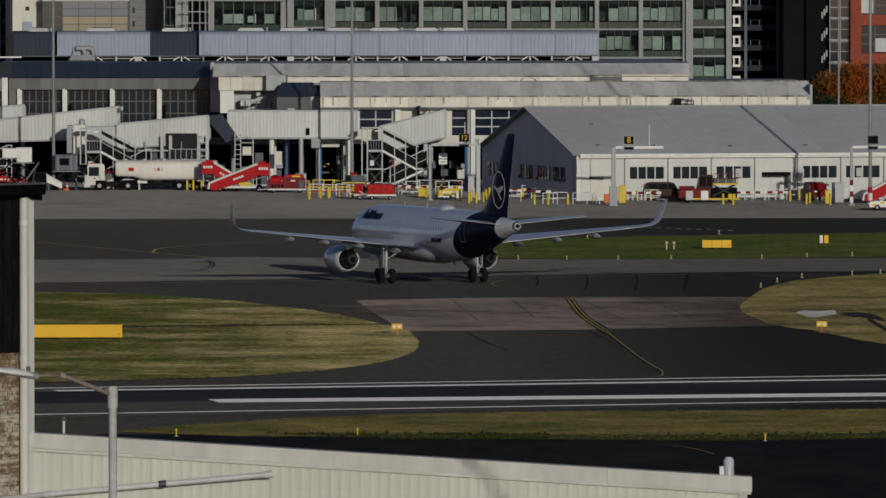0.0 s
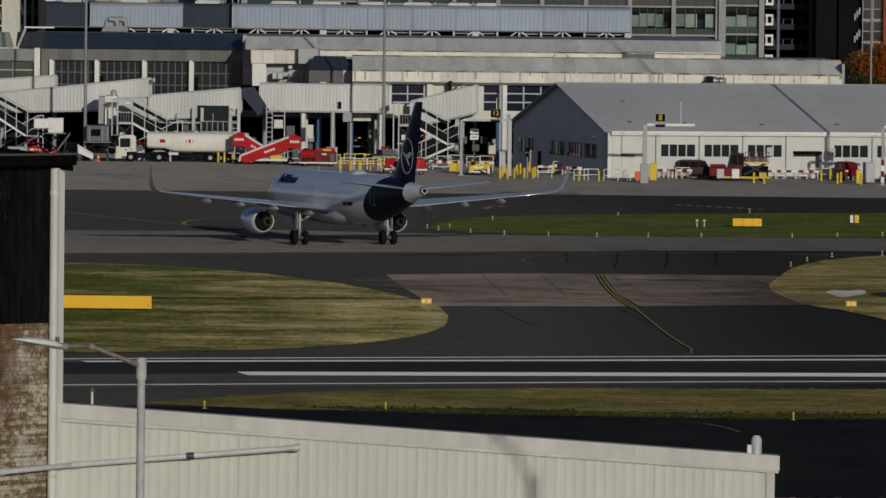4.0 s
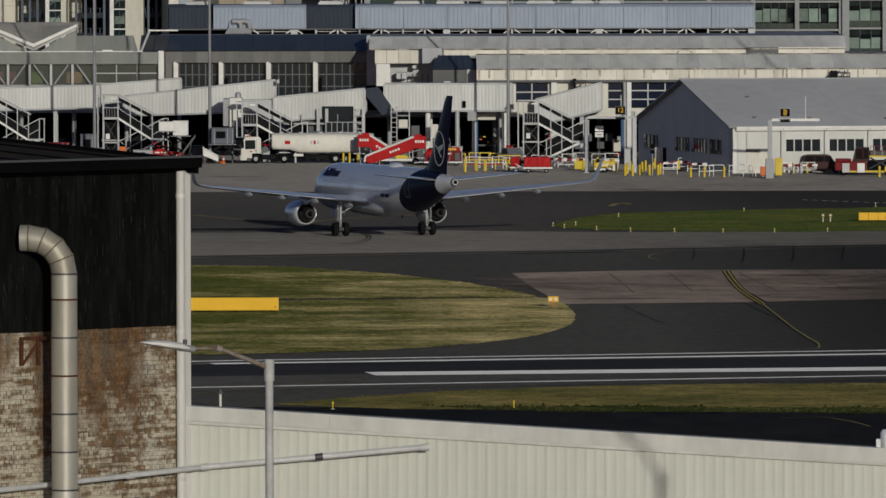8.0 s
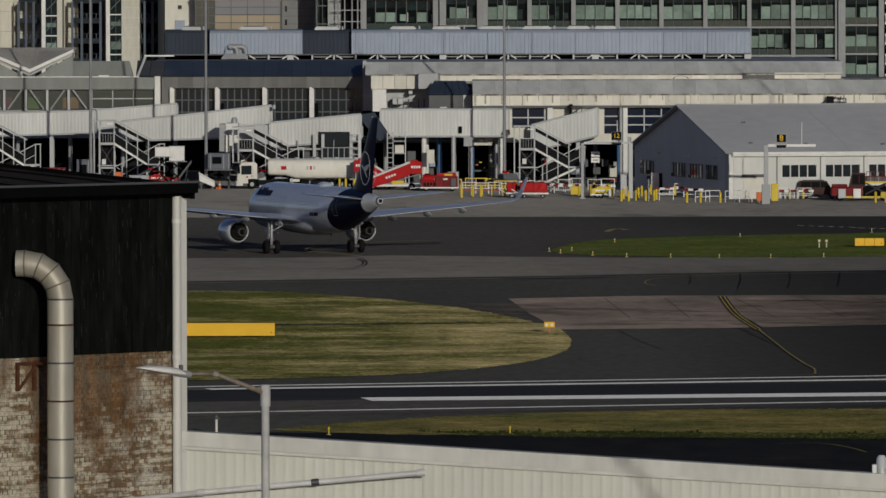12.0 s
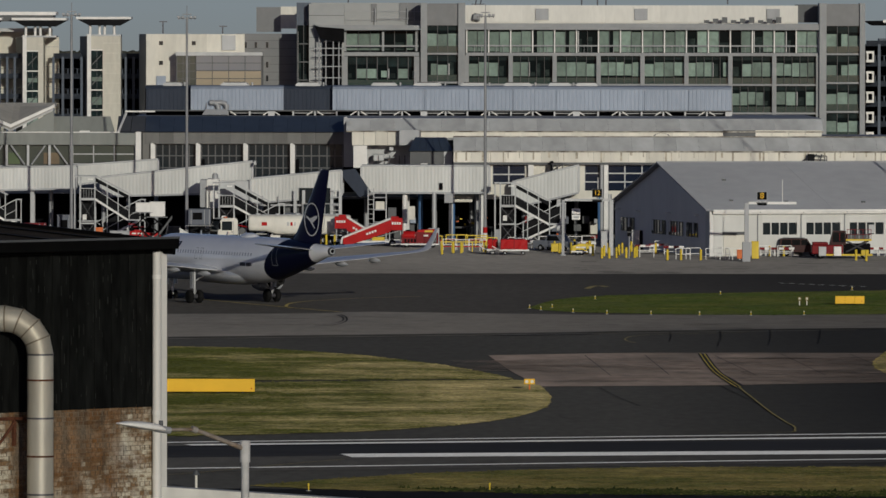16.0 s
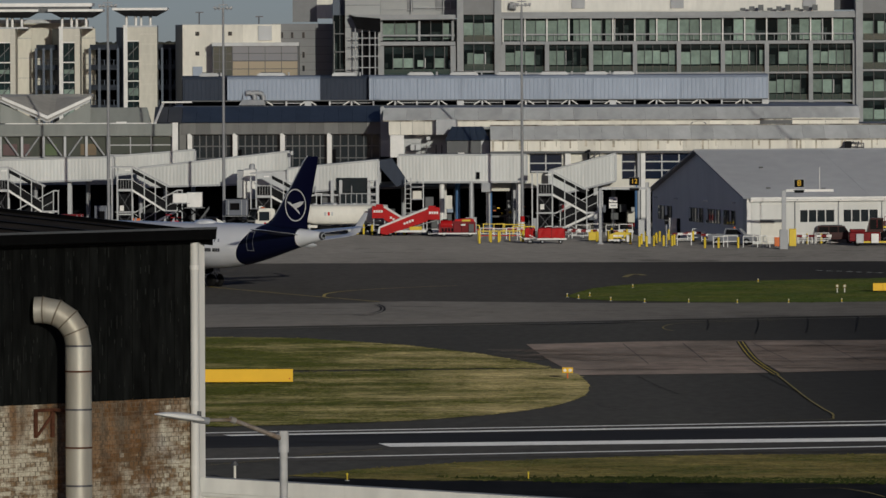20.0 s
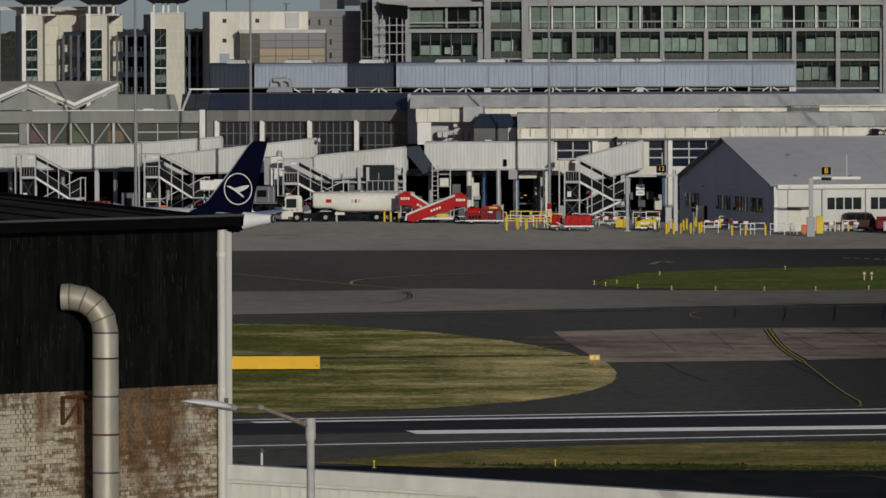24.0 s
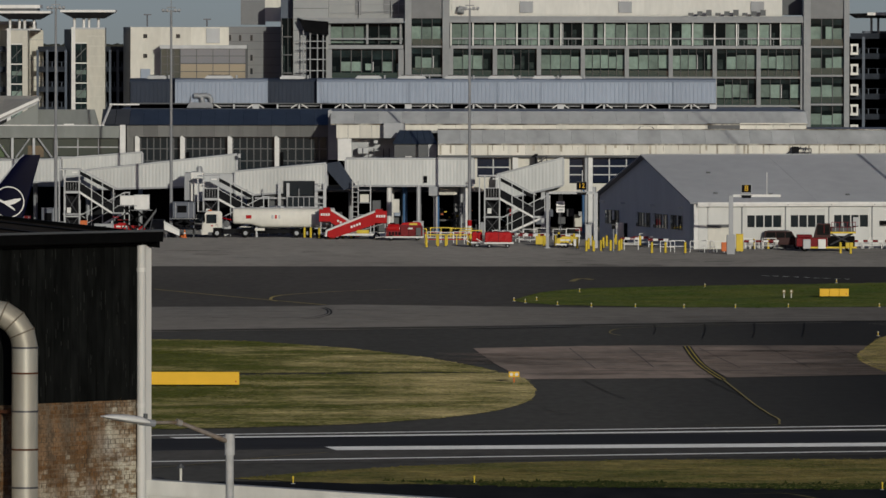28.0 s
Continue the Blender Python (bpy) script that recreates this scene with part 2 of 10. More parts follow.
def tube(bm, a, b, r, n=10, r2=None, caps=True):
    a, b = Vector(a), Vector(b)
    d = b - a
    q = d.to_track_quat("Z", "Y").to_matrix()
    rings = []
    for p, rad in ((a, r), (b, r if r2 is None else r2)):
        rings.append([bm.verts.new(p + q @ Vector((rad * math.cos(2 * math.pi * i / n), rad * math.sin(2 * math.pi * i / n), 0))) for i in range(n)])
    for i in range(n):
        f = bm.faces.new([rings[0][i], rings[0][(i + 1) % n], rings[1][(i + 1) % n], rings[1][i]])
        f.smooth = n > 6
    if caps:
        for f in (bm.faces.new(list(reversed(rings[0]))), bm.faces.new(rings[1])):
            for e in f.edges:
                e.smooth = False
    return bm


def rod(a, b, r, n=10, r2=None):
    return tube(bmesh.new(), a, b, r, n, r2)


def loft(bm, rings, smooth=True, caps=True, closed=True):
    """Skin over a row of rings of points."""
    vr = [[bm.verts.new(p) for p in ring] for ring in rings]
    n = len(vr[0])
    for r0, r1 in zip(vr, vr[1:]):
        for i in range(n if closed else n - 1):
            f = bm.faces.new([r0[i], r0[(i + 1) % n], r1[(i + 1) % n], r1[i]])
            f.smooth = smooth
    if caps and closed:
        for f in (bm.faces.new(list(reversed(vr[0]))), bm.faces.new(vr[-1])):
            for e in f.edges:
                e.smooth = False
    bmesh.ops.recalc_face_normals(bm, faces=bm.faces)
    return bm


def prism(bm, outline, y0, y1):
    """An outline in x and z pushed through from y0 to y1."""
    return loft(bm, [[(x, y0, z) for x, z in outline], [(x, y1, z) for x, z in outline]], smooth=False)


def sheet(bm, outline, z):
    """A flat patch of ground: an outline of points x, y at height z, with a rim that goes down."""
    top = [bm.verts.new((x, y, z)) for x, y in outline]
    f = bm.faces.new(top)
    bmesh.ops.triangulate(bm, faces=[f])
    bmesh.ops.recalc_face_normals(bm, faces=bm.faces)
    if sum(f.normal.z for f in bm.faces) < 0:
        bmesh.ops.reverse_faces(bm, faces=bm.faces)
    return bm


def blade_material(name, green, dry, bias, turn=True):
    """Grass or leaves: green and dry patches of three sizes, drier towards the runway turn."""
    m = bpy.data.materials.new(name)
    m.use_nodes = True
    n, l = m.node_tree.nodes, m.node_tree.links
    b = n["Principled BSDF"]
    b.inputs["Roughness"].default_value, b.inputs["Specular IOR Level"].default_value, b.inputs["Diffuse Roughness"].default_value = 0.9, 0.1, 1.0
    geo = n.new("ShaderNodeNewGeometry")

    def cloud(scale, detail, low, high):
        t, r = n.new("ShaderNodeTexNoise"), n.new("ShaderNodeMapRange")
        t.inputs["Scale"].default_value, t.inputs["Detail"].default_value = scale, detail
        l.new(geo.outputs["Position"], t.inputs["Vector"])
        r.inputs[1].default_value, r.inputs[2].default_value = 0.3, 0.7
        r.inputs[3].default_value, r.inputs[4].default_value = low, high
        l.new(t.outputs[0], r.inputs[0])
        return r.outputs[0]

    def plus(a, c):
        q = n.new("ShaderNodeMath")
        l.new(a, q.inputs[0])
        l.new(c, q.inputs[1])
        return q.outputs[0]
    sp, far = n.new("ShaderNodeSeparateXYZ"), n.new("ShaderNodeMapRange")
    l.new(geo.outputs["Position"], sp.inputs[0])
    far.inputs[1].default_value, far.inputs[2].default_value = -16.0, 8.0
    far.inputs[3].default_value, far.inputs[4].default_value = (-0.04 + bias, 0.7 + bias) if turn else (0.4 + bias, 0.4 + bias)
    l.new(sp.outputs["X"], far.inputs[0])
    own = n.new("ShaderNodeMath")
    own.operation, own.inputs[1].default_value, own.inputs[2].default_value = "MULTIPLY_ADD", 0.16, -0.08
    l.new(geo.outputs["Random Per Island"], own.inputs[0])
    dryness = plus(plus(far.outputs[0], own.outputs[0]), plus(cloud(0.11, 3, -0.5, 0.5), plus(cloud(0.45, 4, -0.25, 0.25), cloud(2.2, 6, -0.34, 0.34))))
    mix = n.new("ShaderNodeMix")
    mix.data_type = "RGBA"
    mix.clamp_factor = True
    mix.inputs["A"].default_value, mix.inputs["B"].default_value = (*green, 1), (*dry, 1)
    l.new(dryness, mix.inputs["Factor"])
    last = mix.outputs["Result"]
    for shade in (cloud(0.8, 5, 0.7, 1.3), cloud(4.0, 5, 0.7, 1.3), cloud(0.2, 3, 0.82, 1.18)):
        mul = n.new("ShaderNodeVectorMath")
        mul.operation = "SCALE"
        l.new(last, mul.inputs[0])
        l.new(shade, mul.inputs["Scale"])
        last = mul.outputs[0]
    l.new(last, b.inputs["Base Color"])
    return m


M["blades_dry"] = blade_material("dry_grass_blades", (0.052, 0.058, 0.011), (0.29, 0.24, 0.118), 0.0)
M["blades_worn"] = blade_material("worn_yellow_grass_blades", (0.05, 0.052, 0.013), (0.195, 0.158, 0.07), 0.22, False)
M["blades_rough"] = blade_material("rough_grass_blades", (0.05, 0.055, 0.016), (0.132, 0.105, 0.04), 0.1, False)
M["blades_green"] = blade_material("green_grass_blades", (0.034, 0.053, 0.009), (0.07, 0.075, 0.018), 0.0, False)
M["weeds"] = blade_material("dark_weeds", (0.02, 0.03, 0.008), (0.06, 0.06, 0.02), -0.2, False)


# ---- airfield ----
FIELD = radians(15.5)  # the runway runs at this angle to the terminal's front


def along(p, q):
    """The airfield's own axes: p metres along the runway, q metres across it, from the point under the far edge line."""
    return (p * math.cos(FIELD) - q * math.sin(FIELD), 530.0 + p * math.sin(FIELD) + q * math.cos(FIELD))


def ground():
    bm = bmesh.new()
    xs = [-4000, -1500, -600, -300, -150, -60, 0, 60, 150, 300, 600, 1500, 4000]
    ys = [(-1500, 9), (-300, 9), (0, 9), (100, 9), (190, 9), (240, 6.5), (290, 2.5), (335, 0.3), (365, -0.02), (600, -0.02), (1000, -0.02), (1400, -0.02), (2200, -0.02), (4800, -0.02)]
    rows = [[bm.verts.new((x, y, z)) for x in xs] for y, z in ys]
    for a, b in zip(rows, rows[1:]):
        for i in range(len(xs) - 1):
            bm.faces.new([a[i], a[i + 1], b[i + 1], b[i]])
    tagged(part("ground", bm, "asphalt"), "flat airfield of dark weathered asphalt", "ground", kind="structure")


def ragged(outline, seed, reach=0.7):
    """An outline whose edge wanders a little, as turf does along paving."""
    rnd = random.Random(seed)
    out = []
    for i, a in enumerate(outline):
        a, b = Vector(a), Vector(outline[(i + 1) % len(outline)])
        d = b - a
        out.append(tuple(a))
        if max(abs(a.x), abs(b.x)) > 80 or d.length < 0.9:
            continue
        n = min(24, int(d.length / 0.45))
        t = d.normalized()
        for k in range(1, n):
            q = a + d * (k / n) + Vector((-t.y, t.x)) * rnd.uniform(-1, 1) * (reach * t.x * t.x + 0.02)
            out.append(tuple(q))
    return out


def patch(name, outline, z, material, label, category):
    if category == "grass":
        outline = ragged(outline, len(outline))
    return tagged(part(name, sheet(bmesh.new(), outline, z), material), label, category, kind="structure")


def curve(points, steps=10):
    """A smooth line through points."""
    out = []
    for i in range(len(points) - 1):
        p0, p1, p2, p3 = (Vector(points[max(0, min(len(points) - 1, i + k))]) for k in (-1, 0, 1, 2))
        for s in range(steps):
            t = s / steps
            out.append(tuple(0.5 * (2 * p1 + (p2 - p0) * t + (2 * p0 - 5 * p1 + 4 * p2 - p3) * t * t + (3 * p1 - p0 - 3 * p2 + p3) * t ** 3)))
    return out + [tuple(points[-1])]


def line(name, points, width, z, material, label, parent=None, smooth=True):
    pts = [Vector(p) for p in (curve(points) if smooth and len(points) > 2 else points)]
    bm = bmesh.new()
    prev = None
    for i, p in enumerate(pts):
        d = (pts[min(i + 1, len(pts) - 1)] - pts[max(i - 1, 0)]).normalized()
        nrm = Vector((-d.y, d.x)) * width / 2
        cur = [bm.verts.new((*(p + nrm), z)), bm.verts.new((*(p - nrm), z))]
        if prev:
            bm.faces.new([prev[0], prev[1], cur[1], cur[0]])
        prev = cur
    bmesh.ops.recalc_face_normals(bm, faces=bm.faces)
    if bm.faces[:] and sum(f.normal.z for f in bm.faces) < 0:
        bmesh.ops.reverse_faces(bm, faces=bm.faces)
    return tagged(part(name, bm, material, parent), label, "marking", kind="structure")


def airfield():
    ground()
    patch("apron", [(-700, 897), (700, 897), (700, 1500), (-700, 1500)], 0.0, "apron", "pale worn concrete aircraft stands before the terminal", "apron")
    patch("taxiway", [(-700, 750), (700, 750), (700, 896.5), (-700, 896.5)], -0.005, "worn_asphalt", "worn dark asphalt taxiway before the stands", "taxiway")
    patch("taxiway", [(-71.23, 768.0), (-17.47, 768.0), (-3.1, 774.19), (15.14, 766.47), (37.63, 768.0), (92.71, 774.19), (88.6, 739.88), (35.91, 732.82), (5.21, 719.1), (-19.25, 709.8), (-64.41, 694.39)], 0.01, "concrete", "light grey concrete taxiway strip", "taxiway")
    patch("taxiway", [(5.7, 670.16), (16.73, 676.06), (36.17, 676.06), (35.98, 638.94), (36.35, 621.36), (19.78, 613.42), (8.64, 611.46), (7.03, 638.94)], 0.01, "brown_concrete", "brownish concrete slab before the runway holding point", "taxiway")
    # grass
    patch("grass_verge", curve([(10.11, 785.28), (12.93, 808.42), (17.78, 822.27), (32.07, 832.97), (59.0, 845.81), (102.41, 855.23)], 6) + curve([(93.65, 782.08), (53.89, 772.64), (29.51, 766.47), (16.67, 771.08), (11.95, 777.33), (10.11, 785.28)], 6)[:-1], 0.02, "blades_green", "green mown grass island between two taxiways", "grass")
    patch("grass_verge", curve([(-65.83, 709.8), (-29.63, 693.14), (-18.67, 688.17), (-11.29, 684.49), (-3.51, 668.99), (1.87, 651.95), (5.77, 632.62), (7.06, 624.39)], 6) + curve([(7.06, 624.39), (1.4, 623.38), (-7.16, 622.37), (-16.83, 620.36), (-57.17, 616.37)], 4)[1:], 0.02, "blades_dry", "dry mown grass verge", "grass")
    patch("grass_verge", curve([(-56.8, 612.44), (-16.72, 616.37), (-7.12, 619.35), (1.4, 621.36), (7.24, 622.37), (8.65, 612.44), (9.13, 593.51), (8.5, 576.58), (6.18, 561.4), (2.62, 550.93), (-2.85, 542.37), (-9.55, 537.82), (-14.53, 535.56), (-48.72, 525.31)], 6), 0.02, "blades_dry", "rounded dry grass verge beside the runway", "grass")
    patch("grass_verge", curve([(88.26, 737.04), (55.8, 734.23), (48.0, 727.27), (40.71, 711.11), (36.95, 690.65), (33.66, 657.53), (33.21, 643.22), (34.07, 622.37), (36.95, 605.68), (39.53, 588.96), (47.07, 572.28), (66.07, 551.72)], 6), 0.02, "blades_worn", "rounded dry grass verge on the runway's far side", "grass")
    patch("grass_verge", curve([(-8.47, 477.02), (-4.36, 484.24), (0.49, 490.42), (6.68, 494.85), (14.51, 498.05), (25.43, 498.7), (60.58, 505.93)], 6) + curve([(56.7, 473.49), (32.74, 469.44), (23.82, 467.15), (15.12, 468.86), (6.35, 470.59), (-2.48, 472.32), (-8.47, 477.02)], 6)[:-1], 0.02, "blades_rough", "rough strip of yellowing grass along the runway", "grass")
    patch("perimeter_road", [(-42.35, 456.6), (-8.43, 474.66), (6.34, 469.44), (23.77, 466.02), (56.56, 472.32), (43.75, 365.37), (-33.89, 365.37)], 0.01, "near_asphalt", "dark newly laid asphalt taxiway", "taxiway")
    # runway
    patch("runway", [(-47.74, 514.75), (26.54, 541.61), (66.55, 555.72), (62.06, 518.22), (24.66, 503.28), (-44.74, 482.41)], 0.005, "old_asphalt", "dark asphalt runway", "runway")
    patch("runway", [(-47.36, 510.64), (-13.86, 523.16), (26.06, 531.86), (64.86, 541.61), (63.08, 526.75), (25.43, 518.92), (-13.48, 508.61), (-46.31, 499.35)], 0.01, "rubber", "runway centre blackened by tyre rubber", "runway")
    line("runway_marking", [(-38.24, 516.82), (-12.99, 527.47), (26.43, 539.33), (65.97, 550.93)], 0.9, 0.03, "white_line", "white runway edge line", smooth=False)
    line("runway_marking", [(-12.97, 523.87), (26.19, 534.45), (65.23, 544.68)], 1.6, 0.03, "white_line", "broad white runway marking", smooth=False)
    line("runway_marking", [(-3.7, 510.98), (25.27, 515.78), (62.48, 521.74)], 4.2, 0.03, "white_line", "broad white touchdown bar", smooth=False)
    line("runway_marking", [(-36.02, 486.69), (-13.29, 495.48), (24.86, 507.27), (61.81, 516.13)], 0.9, 0.03, "white_line", "white runway edge line", smooth=False)
    hold = [(21.68, 673.68), (21.54, 655.29), (21.53, 637.87), (21.78, 623.38), (22.13, 610.49)]
    line("taxi_border", hold, 0.66, 0.026, "rubber", "black border of a taxi line")
    for k, nm in ((-0.15, "first"), (0.15, "second")):
        line("taxi_line", [(x + k, y) for x, y in hold], 0.085, 0.03, "bright_yellow", f"{nm} of two bold yellow taxi lines on a black border")
    line("taxi_border", [(21.45, 628.48), (21.73, 616.37), (21.98, 608.56)], 0.12, 0.027, "rubber", "short black border stripe")
    line("taxi_border", [(22.04, 628.48), (22.26, 620.36), (22.51, 612.44)], 0.12, 0.027, "rubber", "short black border stripe")
    line("taxi_line", [(22.13, 610.49), (22.41, 589.86), (22.68, 570.58), (23.06, 555.72), (23.28, 550.14), (23.15, 545.45), (22.54, 541.61), (18.46, 540.85)], 0.13, 0.03, "yellow_line", "thin worn taxi line curving onto the runway")
    line("taxi_line", [(-13.16, 488.55), (-10.3, 493.57), (-7.01, 500.65), (-3.77, 506.6)], 0.13, 0.03, "yellow_line", "thin worn taxi line along the runway edge")
    for a, b in (((12.86, 670.16), (13.91, 630.54)), ((17.33, 671.33), (18.03, 632.62)), ((22.49, 670.16), (24.08, 631.58)), ((27.54, 673.68), (28.97, 631.58)), ((32.67, 673.68), (34.18, 631.58))):
        line("slab_joint", [a, b], 0.07, 0.024, "asphalt", "dark joint between concrete slabs", smooth=False)
    line("taxi_line", [(-21.95, 818.76), (-15.17, 798.34), (-9.99, 783.67), (-5.99, 772.64)], 0.28, 0.03, "taxi_yellow", "worn yellow taxi line")
    line("taxi_line", [(0.82, 818.76), (-5.28, 811.84), (-10.2, 800.0), (-10.94, 788.5), (-10.38, 783.67)], 0.28, 0.03, "taxi_yellow", "worn yellow taxi line in a loop")


airfield()


# ---- terminal and the buildings behind it ----
def row_of(first, parent, n, dx, dz=0.0):
    """n more pieces beside a first one."""
    for i in range(1, n + 1):
        again(first, pose(i * dx, 0, i * dz), parent)


def panels(name, parent, x0, x1, y, z0, z1, n, material, gap=0.05, thick=0.08, lean=0.0):
    """n upright sheets side by side with open joints; lean: metres by which the top lies back."""
    w = (x1 - x0) / n
    bm = bmesh.new()
    loft(bm, [[(x0 + gap / 2, y - thick, z0), (x0 + w - gap / 2, y - thick, z0), (x0 + w - gap / 2, y, z0), (x0 + gap / 2, y, z0)],
              [(x0 + gap / 2, y - thick + lean, z1), (x0 + w - gap / 2, y - thick + lean, z1), (x0 + w - gap / 2, y + lean, z1), (x0 + gap / 2, y + lean, z1)]], smooth=False)
    f = part(name, bm, material, parent)
    row_of(f, parent, n - 1, w)
    return f


def ribbed(bm, x0, x1, y, z0, z1, pitch, depth, lean=0.0):
    """A folded sheet: narrow ribs standing out of a flat wall towards -y."""
    n = max(1, round((x1 - x0) / pitch))
    p = (x1 - x0) / n
    pts = []
    for i in range(n):
        a = x0 + i * p
        pts += [(a, 0), (a + p * 0.5, 0), (a + p * 0.62, depth), (a + p * 0.88, depth)]
    pts.append((x1, 0))
    lo = [bm.verts.new((x, y - d, z0)) for x, d in pts]
    hi = [bm.verts.new((x, y - d + lean, z1)) for x, d in pts]
    for i in range(len(pts) - 1):
        bm.faces.new([lo[i], lo[i + 1], hi[i + 1], hi[i]])
    return bm


def window_grid(parent, x0, x1, y, z0, z1, cols, rows, pane="glass", frame_mat="light_grey", bar=0.1, name="window"):
    """A glazed opening: a sill, bars and each pane set back behind them."""
    dx, dz = (x1 - x0) / cols, (z1 - z0) / rows
    w = part(name, block(x0 - bar / 2, x1 + bar / 2, y - 0.11, y + 0.02, z0 - bar, z0), frame_mat, parent)
    up = part("mullion", block(x0 - bar / 2, x0 + bar / 2, y - 0.1, y + 0.02, z0, z1), frame_mat, w)
    row_of(up, w, cols, dx)
    across = part("transom", block(x0 + bar / 2, x1 - bar / 2, y - 0.085, y + 0.01, z0 + dz - bar / 2, z0 + dz + bar / 2), frame_mat, w)
    for k in range(1, rows):
        again(across, pose(0, 0, k * dz), w)
    p = part("pane", block(x0 + bar / 2, x0 + dx - bar / 2, y + 0.03, y + 0.05, z0 + bar / 2, z0 + dz - bar / 2), pane, w)
    for i in range(cols):
        for k in range(rows):
            if i or k:
                again(p, pose(i * dx, 0, k * dz), w)
    return w


def terminal():
    r = root("terminal", pose(0, 0, 0), "long low white airport terminal with stained metal roofs", "terminal")
    y = 1040.0
    x0, x1 = 4.81, 61.16
    # lower front: stained cream fascia under a sloping sheet roof
    panels("fascia_panel", r, x0, x1, y, 8.98, 10.29, 28, "off_white", 0.012, 0.12)
    panels("roof_sheet", r, x0, x1 + 0.2, y, 10.29, 11.84, 22, "roof_grey", 0.012, 0.1, 6.0)
    M["light_stain"] = mat("pale_rust_stain", (0.5, 0.45, 0.36), 0.8, 0, 0.3, 0.3, 3.0, 0.8)
    M["stained"] = mat("rust_stained_edge", (0.42, 0.4, 0.35), 0.8, 0, 0.5, 0.5, 3.0, 0.6, 0, (0.1, 0.08, 0.06), stretch=(1, 1, 1))
    part("eaves_edge", block(x0, x1, y - 0.2, y - 0.121, 10.29 - 0.16, 10.29 + 0.02), "stained", r, "rust-stained eaves edge")
    part("eaves_edge", block(-7.63, 47.93, 1051.78, 1051.86, 12.43 - 0.12, 12.43 + 0.03), "stained", r, "rust-stained eaves edge")
    part("ridge_flashing", block(x0, x1, y + 5.6, y + 6.1, 11.84 - 0.02, 11.84 + 0.1), "stained", r, "stained ridge flashing")
    for k in range(46):
        q = random.Random(k * 13 + 1)
        xx = x0 + (x1 - x0) * (k + q.random()) / 46
        hh = q.uniform(0.3, 1.25)
        part("stain_run", block(xx, xx + q.uniform(0.05, 0.3), y - 0.124, y - 0.1205, 10.29 - 0.16 - hh, 10.29 - 0.16), "light_stain", r, "thin rust run")
    part("soffit", block(x0, x1, y - 0.05, y + 6, 8.72, 8.96), "dark_grey", r)
    part("end_wall", block(x1, x1 + 0.3, y, y + 25, 4.5, 11.53), "mid_grey", r)
    part("wall", block(4.81, 9.3, y + 1, y + 1.4, 4.74, 8.71), "cream", r)
    part("wall", block(13.08, 19.91, y + 1, y + 1.4, 4.74, 8.71), "cream", r)
    part("wall", block(21.67, 22.58, y + 1, y + 1.4, 4.74, 8.71), "cream", r)
    part("wall", block(28.5, x1, y + 1, y + 1.4, 4.74, 8.71), "cream", r)
    part("wall", block(9.3, 13.08, y + 1, y + 1.4, 4.74, 6.43), "cream", r)
    part("wall", block(19.91, 21.67, y + 1, y + 1.4, 4.74, 5.72), "cream", r)
    part("wall", block(22.58, 28.5, y + 1, y + 1.4, 4.74, 5.72), "cream", r)
    M["blue_glass"] = glass("blue_dark_glass", (0.012, 0.018, 0.035))
    window_grid(r, 9.3, 13.08, y + 1.2, 6.43, 8.71, 2, 2, "blue_glass", "light_grey", 0.14)
    window_grid(r, 19.91, 21.67, y + 1.2, 5.72, 8.71, 1, 3, "blue_glass", "light_grey", 0.14)
    window_grid(r, 22.58, 28.5, y + 1.2, 5.72, 8.71, 3, 3, "blue_glass", "light_grey", 0.14)
    for u0, u1, c in ((13.39, 14.04, "white"), (21.71, 22.04, "mid_grey"), (22.1, 22.62, "white")):
        part("column", block(u0, u1, y + 0.1, y + 0.7, 0, 8.72, 0.05), c, r)
    part("roof_deck", block(4.84, x1, y + 6, y + 40, 11.58, 11.77), "mid_grey", r)
    # upper tier
    panels("roof_sheet", r, -7.63, 47.93, 1052, 12.43, 13.82, 20, "roof_grey", 0.012, 0.1, 6.0)
    panels("fascia_panel", r, -6.97, -1.45, 1052, 10.78, 12.43, 4, "off_white", 0.04, 0.12)
    panels("fascia_panel", r, 1.05, 36.23, 1052, 11.64, 12.43, 18, "off_white", 0.015, 0.12)
    part("fascia_panel", block(36.23, 39.98, 1051.9, 1052, 11.64, 12.56), "dark_grey", r)
    panels("fascia_panel", r, 39.98, 47.73, 1052, 11.7, 12.56, 4, "off_white", 0.04, 0.12)
    part("roof_deck", block(-7.67, 48.21, 1058, 1110, 13.49, 13.85), "mid_grey", r)
    part("roof_deck", block(-33.04, -7.67, 1069, 1110, 13.49, 13.85), "mid_grey", r)
    part("gable_end", prism(bmesh.new(), [(-7.95, 8.17), (-6.77, 8.17), (-6.77, 12.44), (-7.62, 14.08), (-7.95, 13.95)], 1057, 1062), "mid_grey", r)
    part("wall", block(-6.77, -5.19, 1051, 1052, 8.17, 10.73), "white", r)
    part("recess_wall", block(-5.21, 0.4, 1055, 1056, 7.78, 12.07), "light_grey", r)
    for a, b, c, d in ((-4.48, -3.22, 8.93, 9.72), (-3.03, -1.78, 9.26, 9.39), (-2.9, -0.59, 8.4, 8.6), (-2.63, -2.11, 10.11, 10.57)):
        part("roof_plant", block(a, b, 1052.5, 1054, c, d, 0.08), "light_grey", r)
    for u in (-3.88, -2.57, -1.45, -0.79):
        part("plant_rail", rod((u, 1052.4, 8.14), (u, 1052.4, 9.59), 0.06, 6), "dark_steel", r)
    part("box_wall", block(-1.44, 1.05, 1050, 1053, 10.81, 12.58), "mid_grey", r)
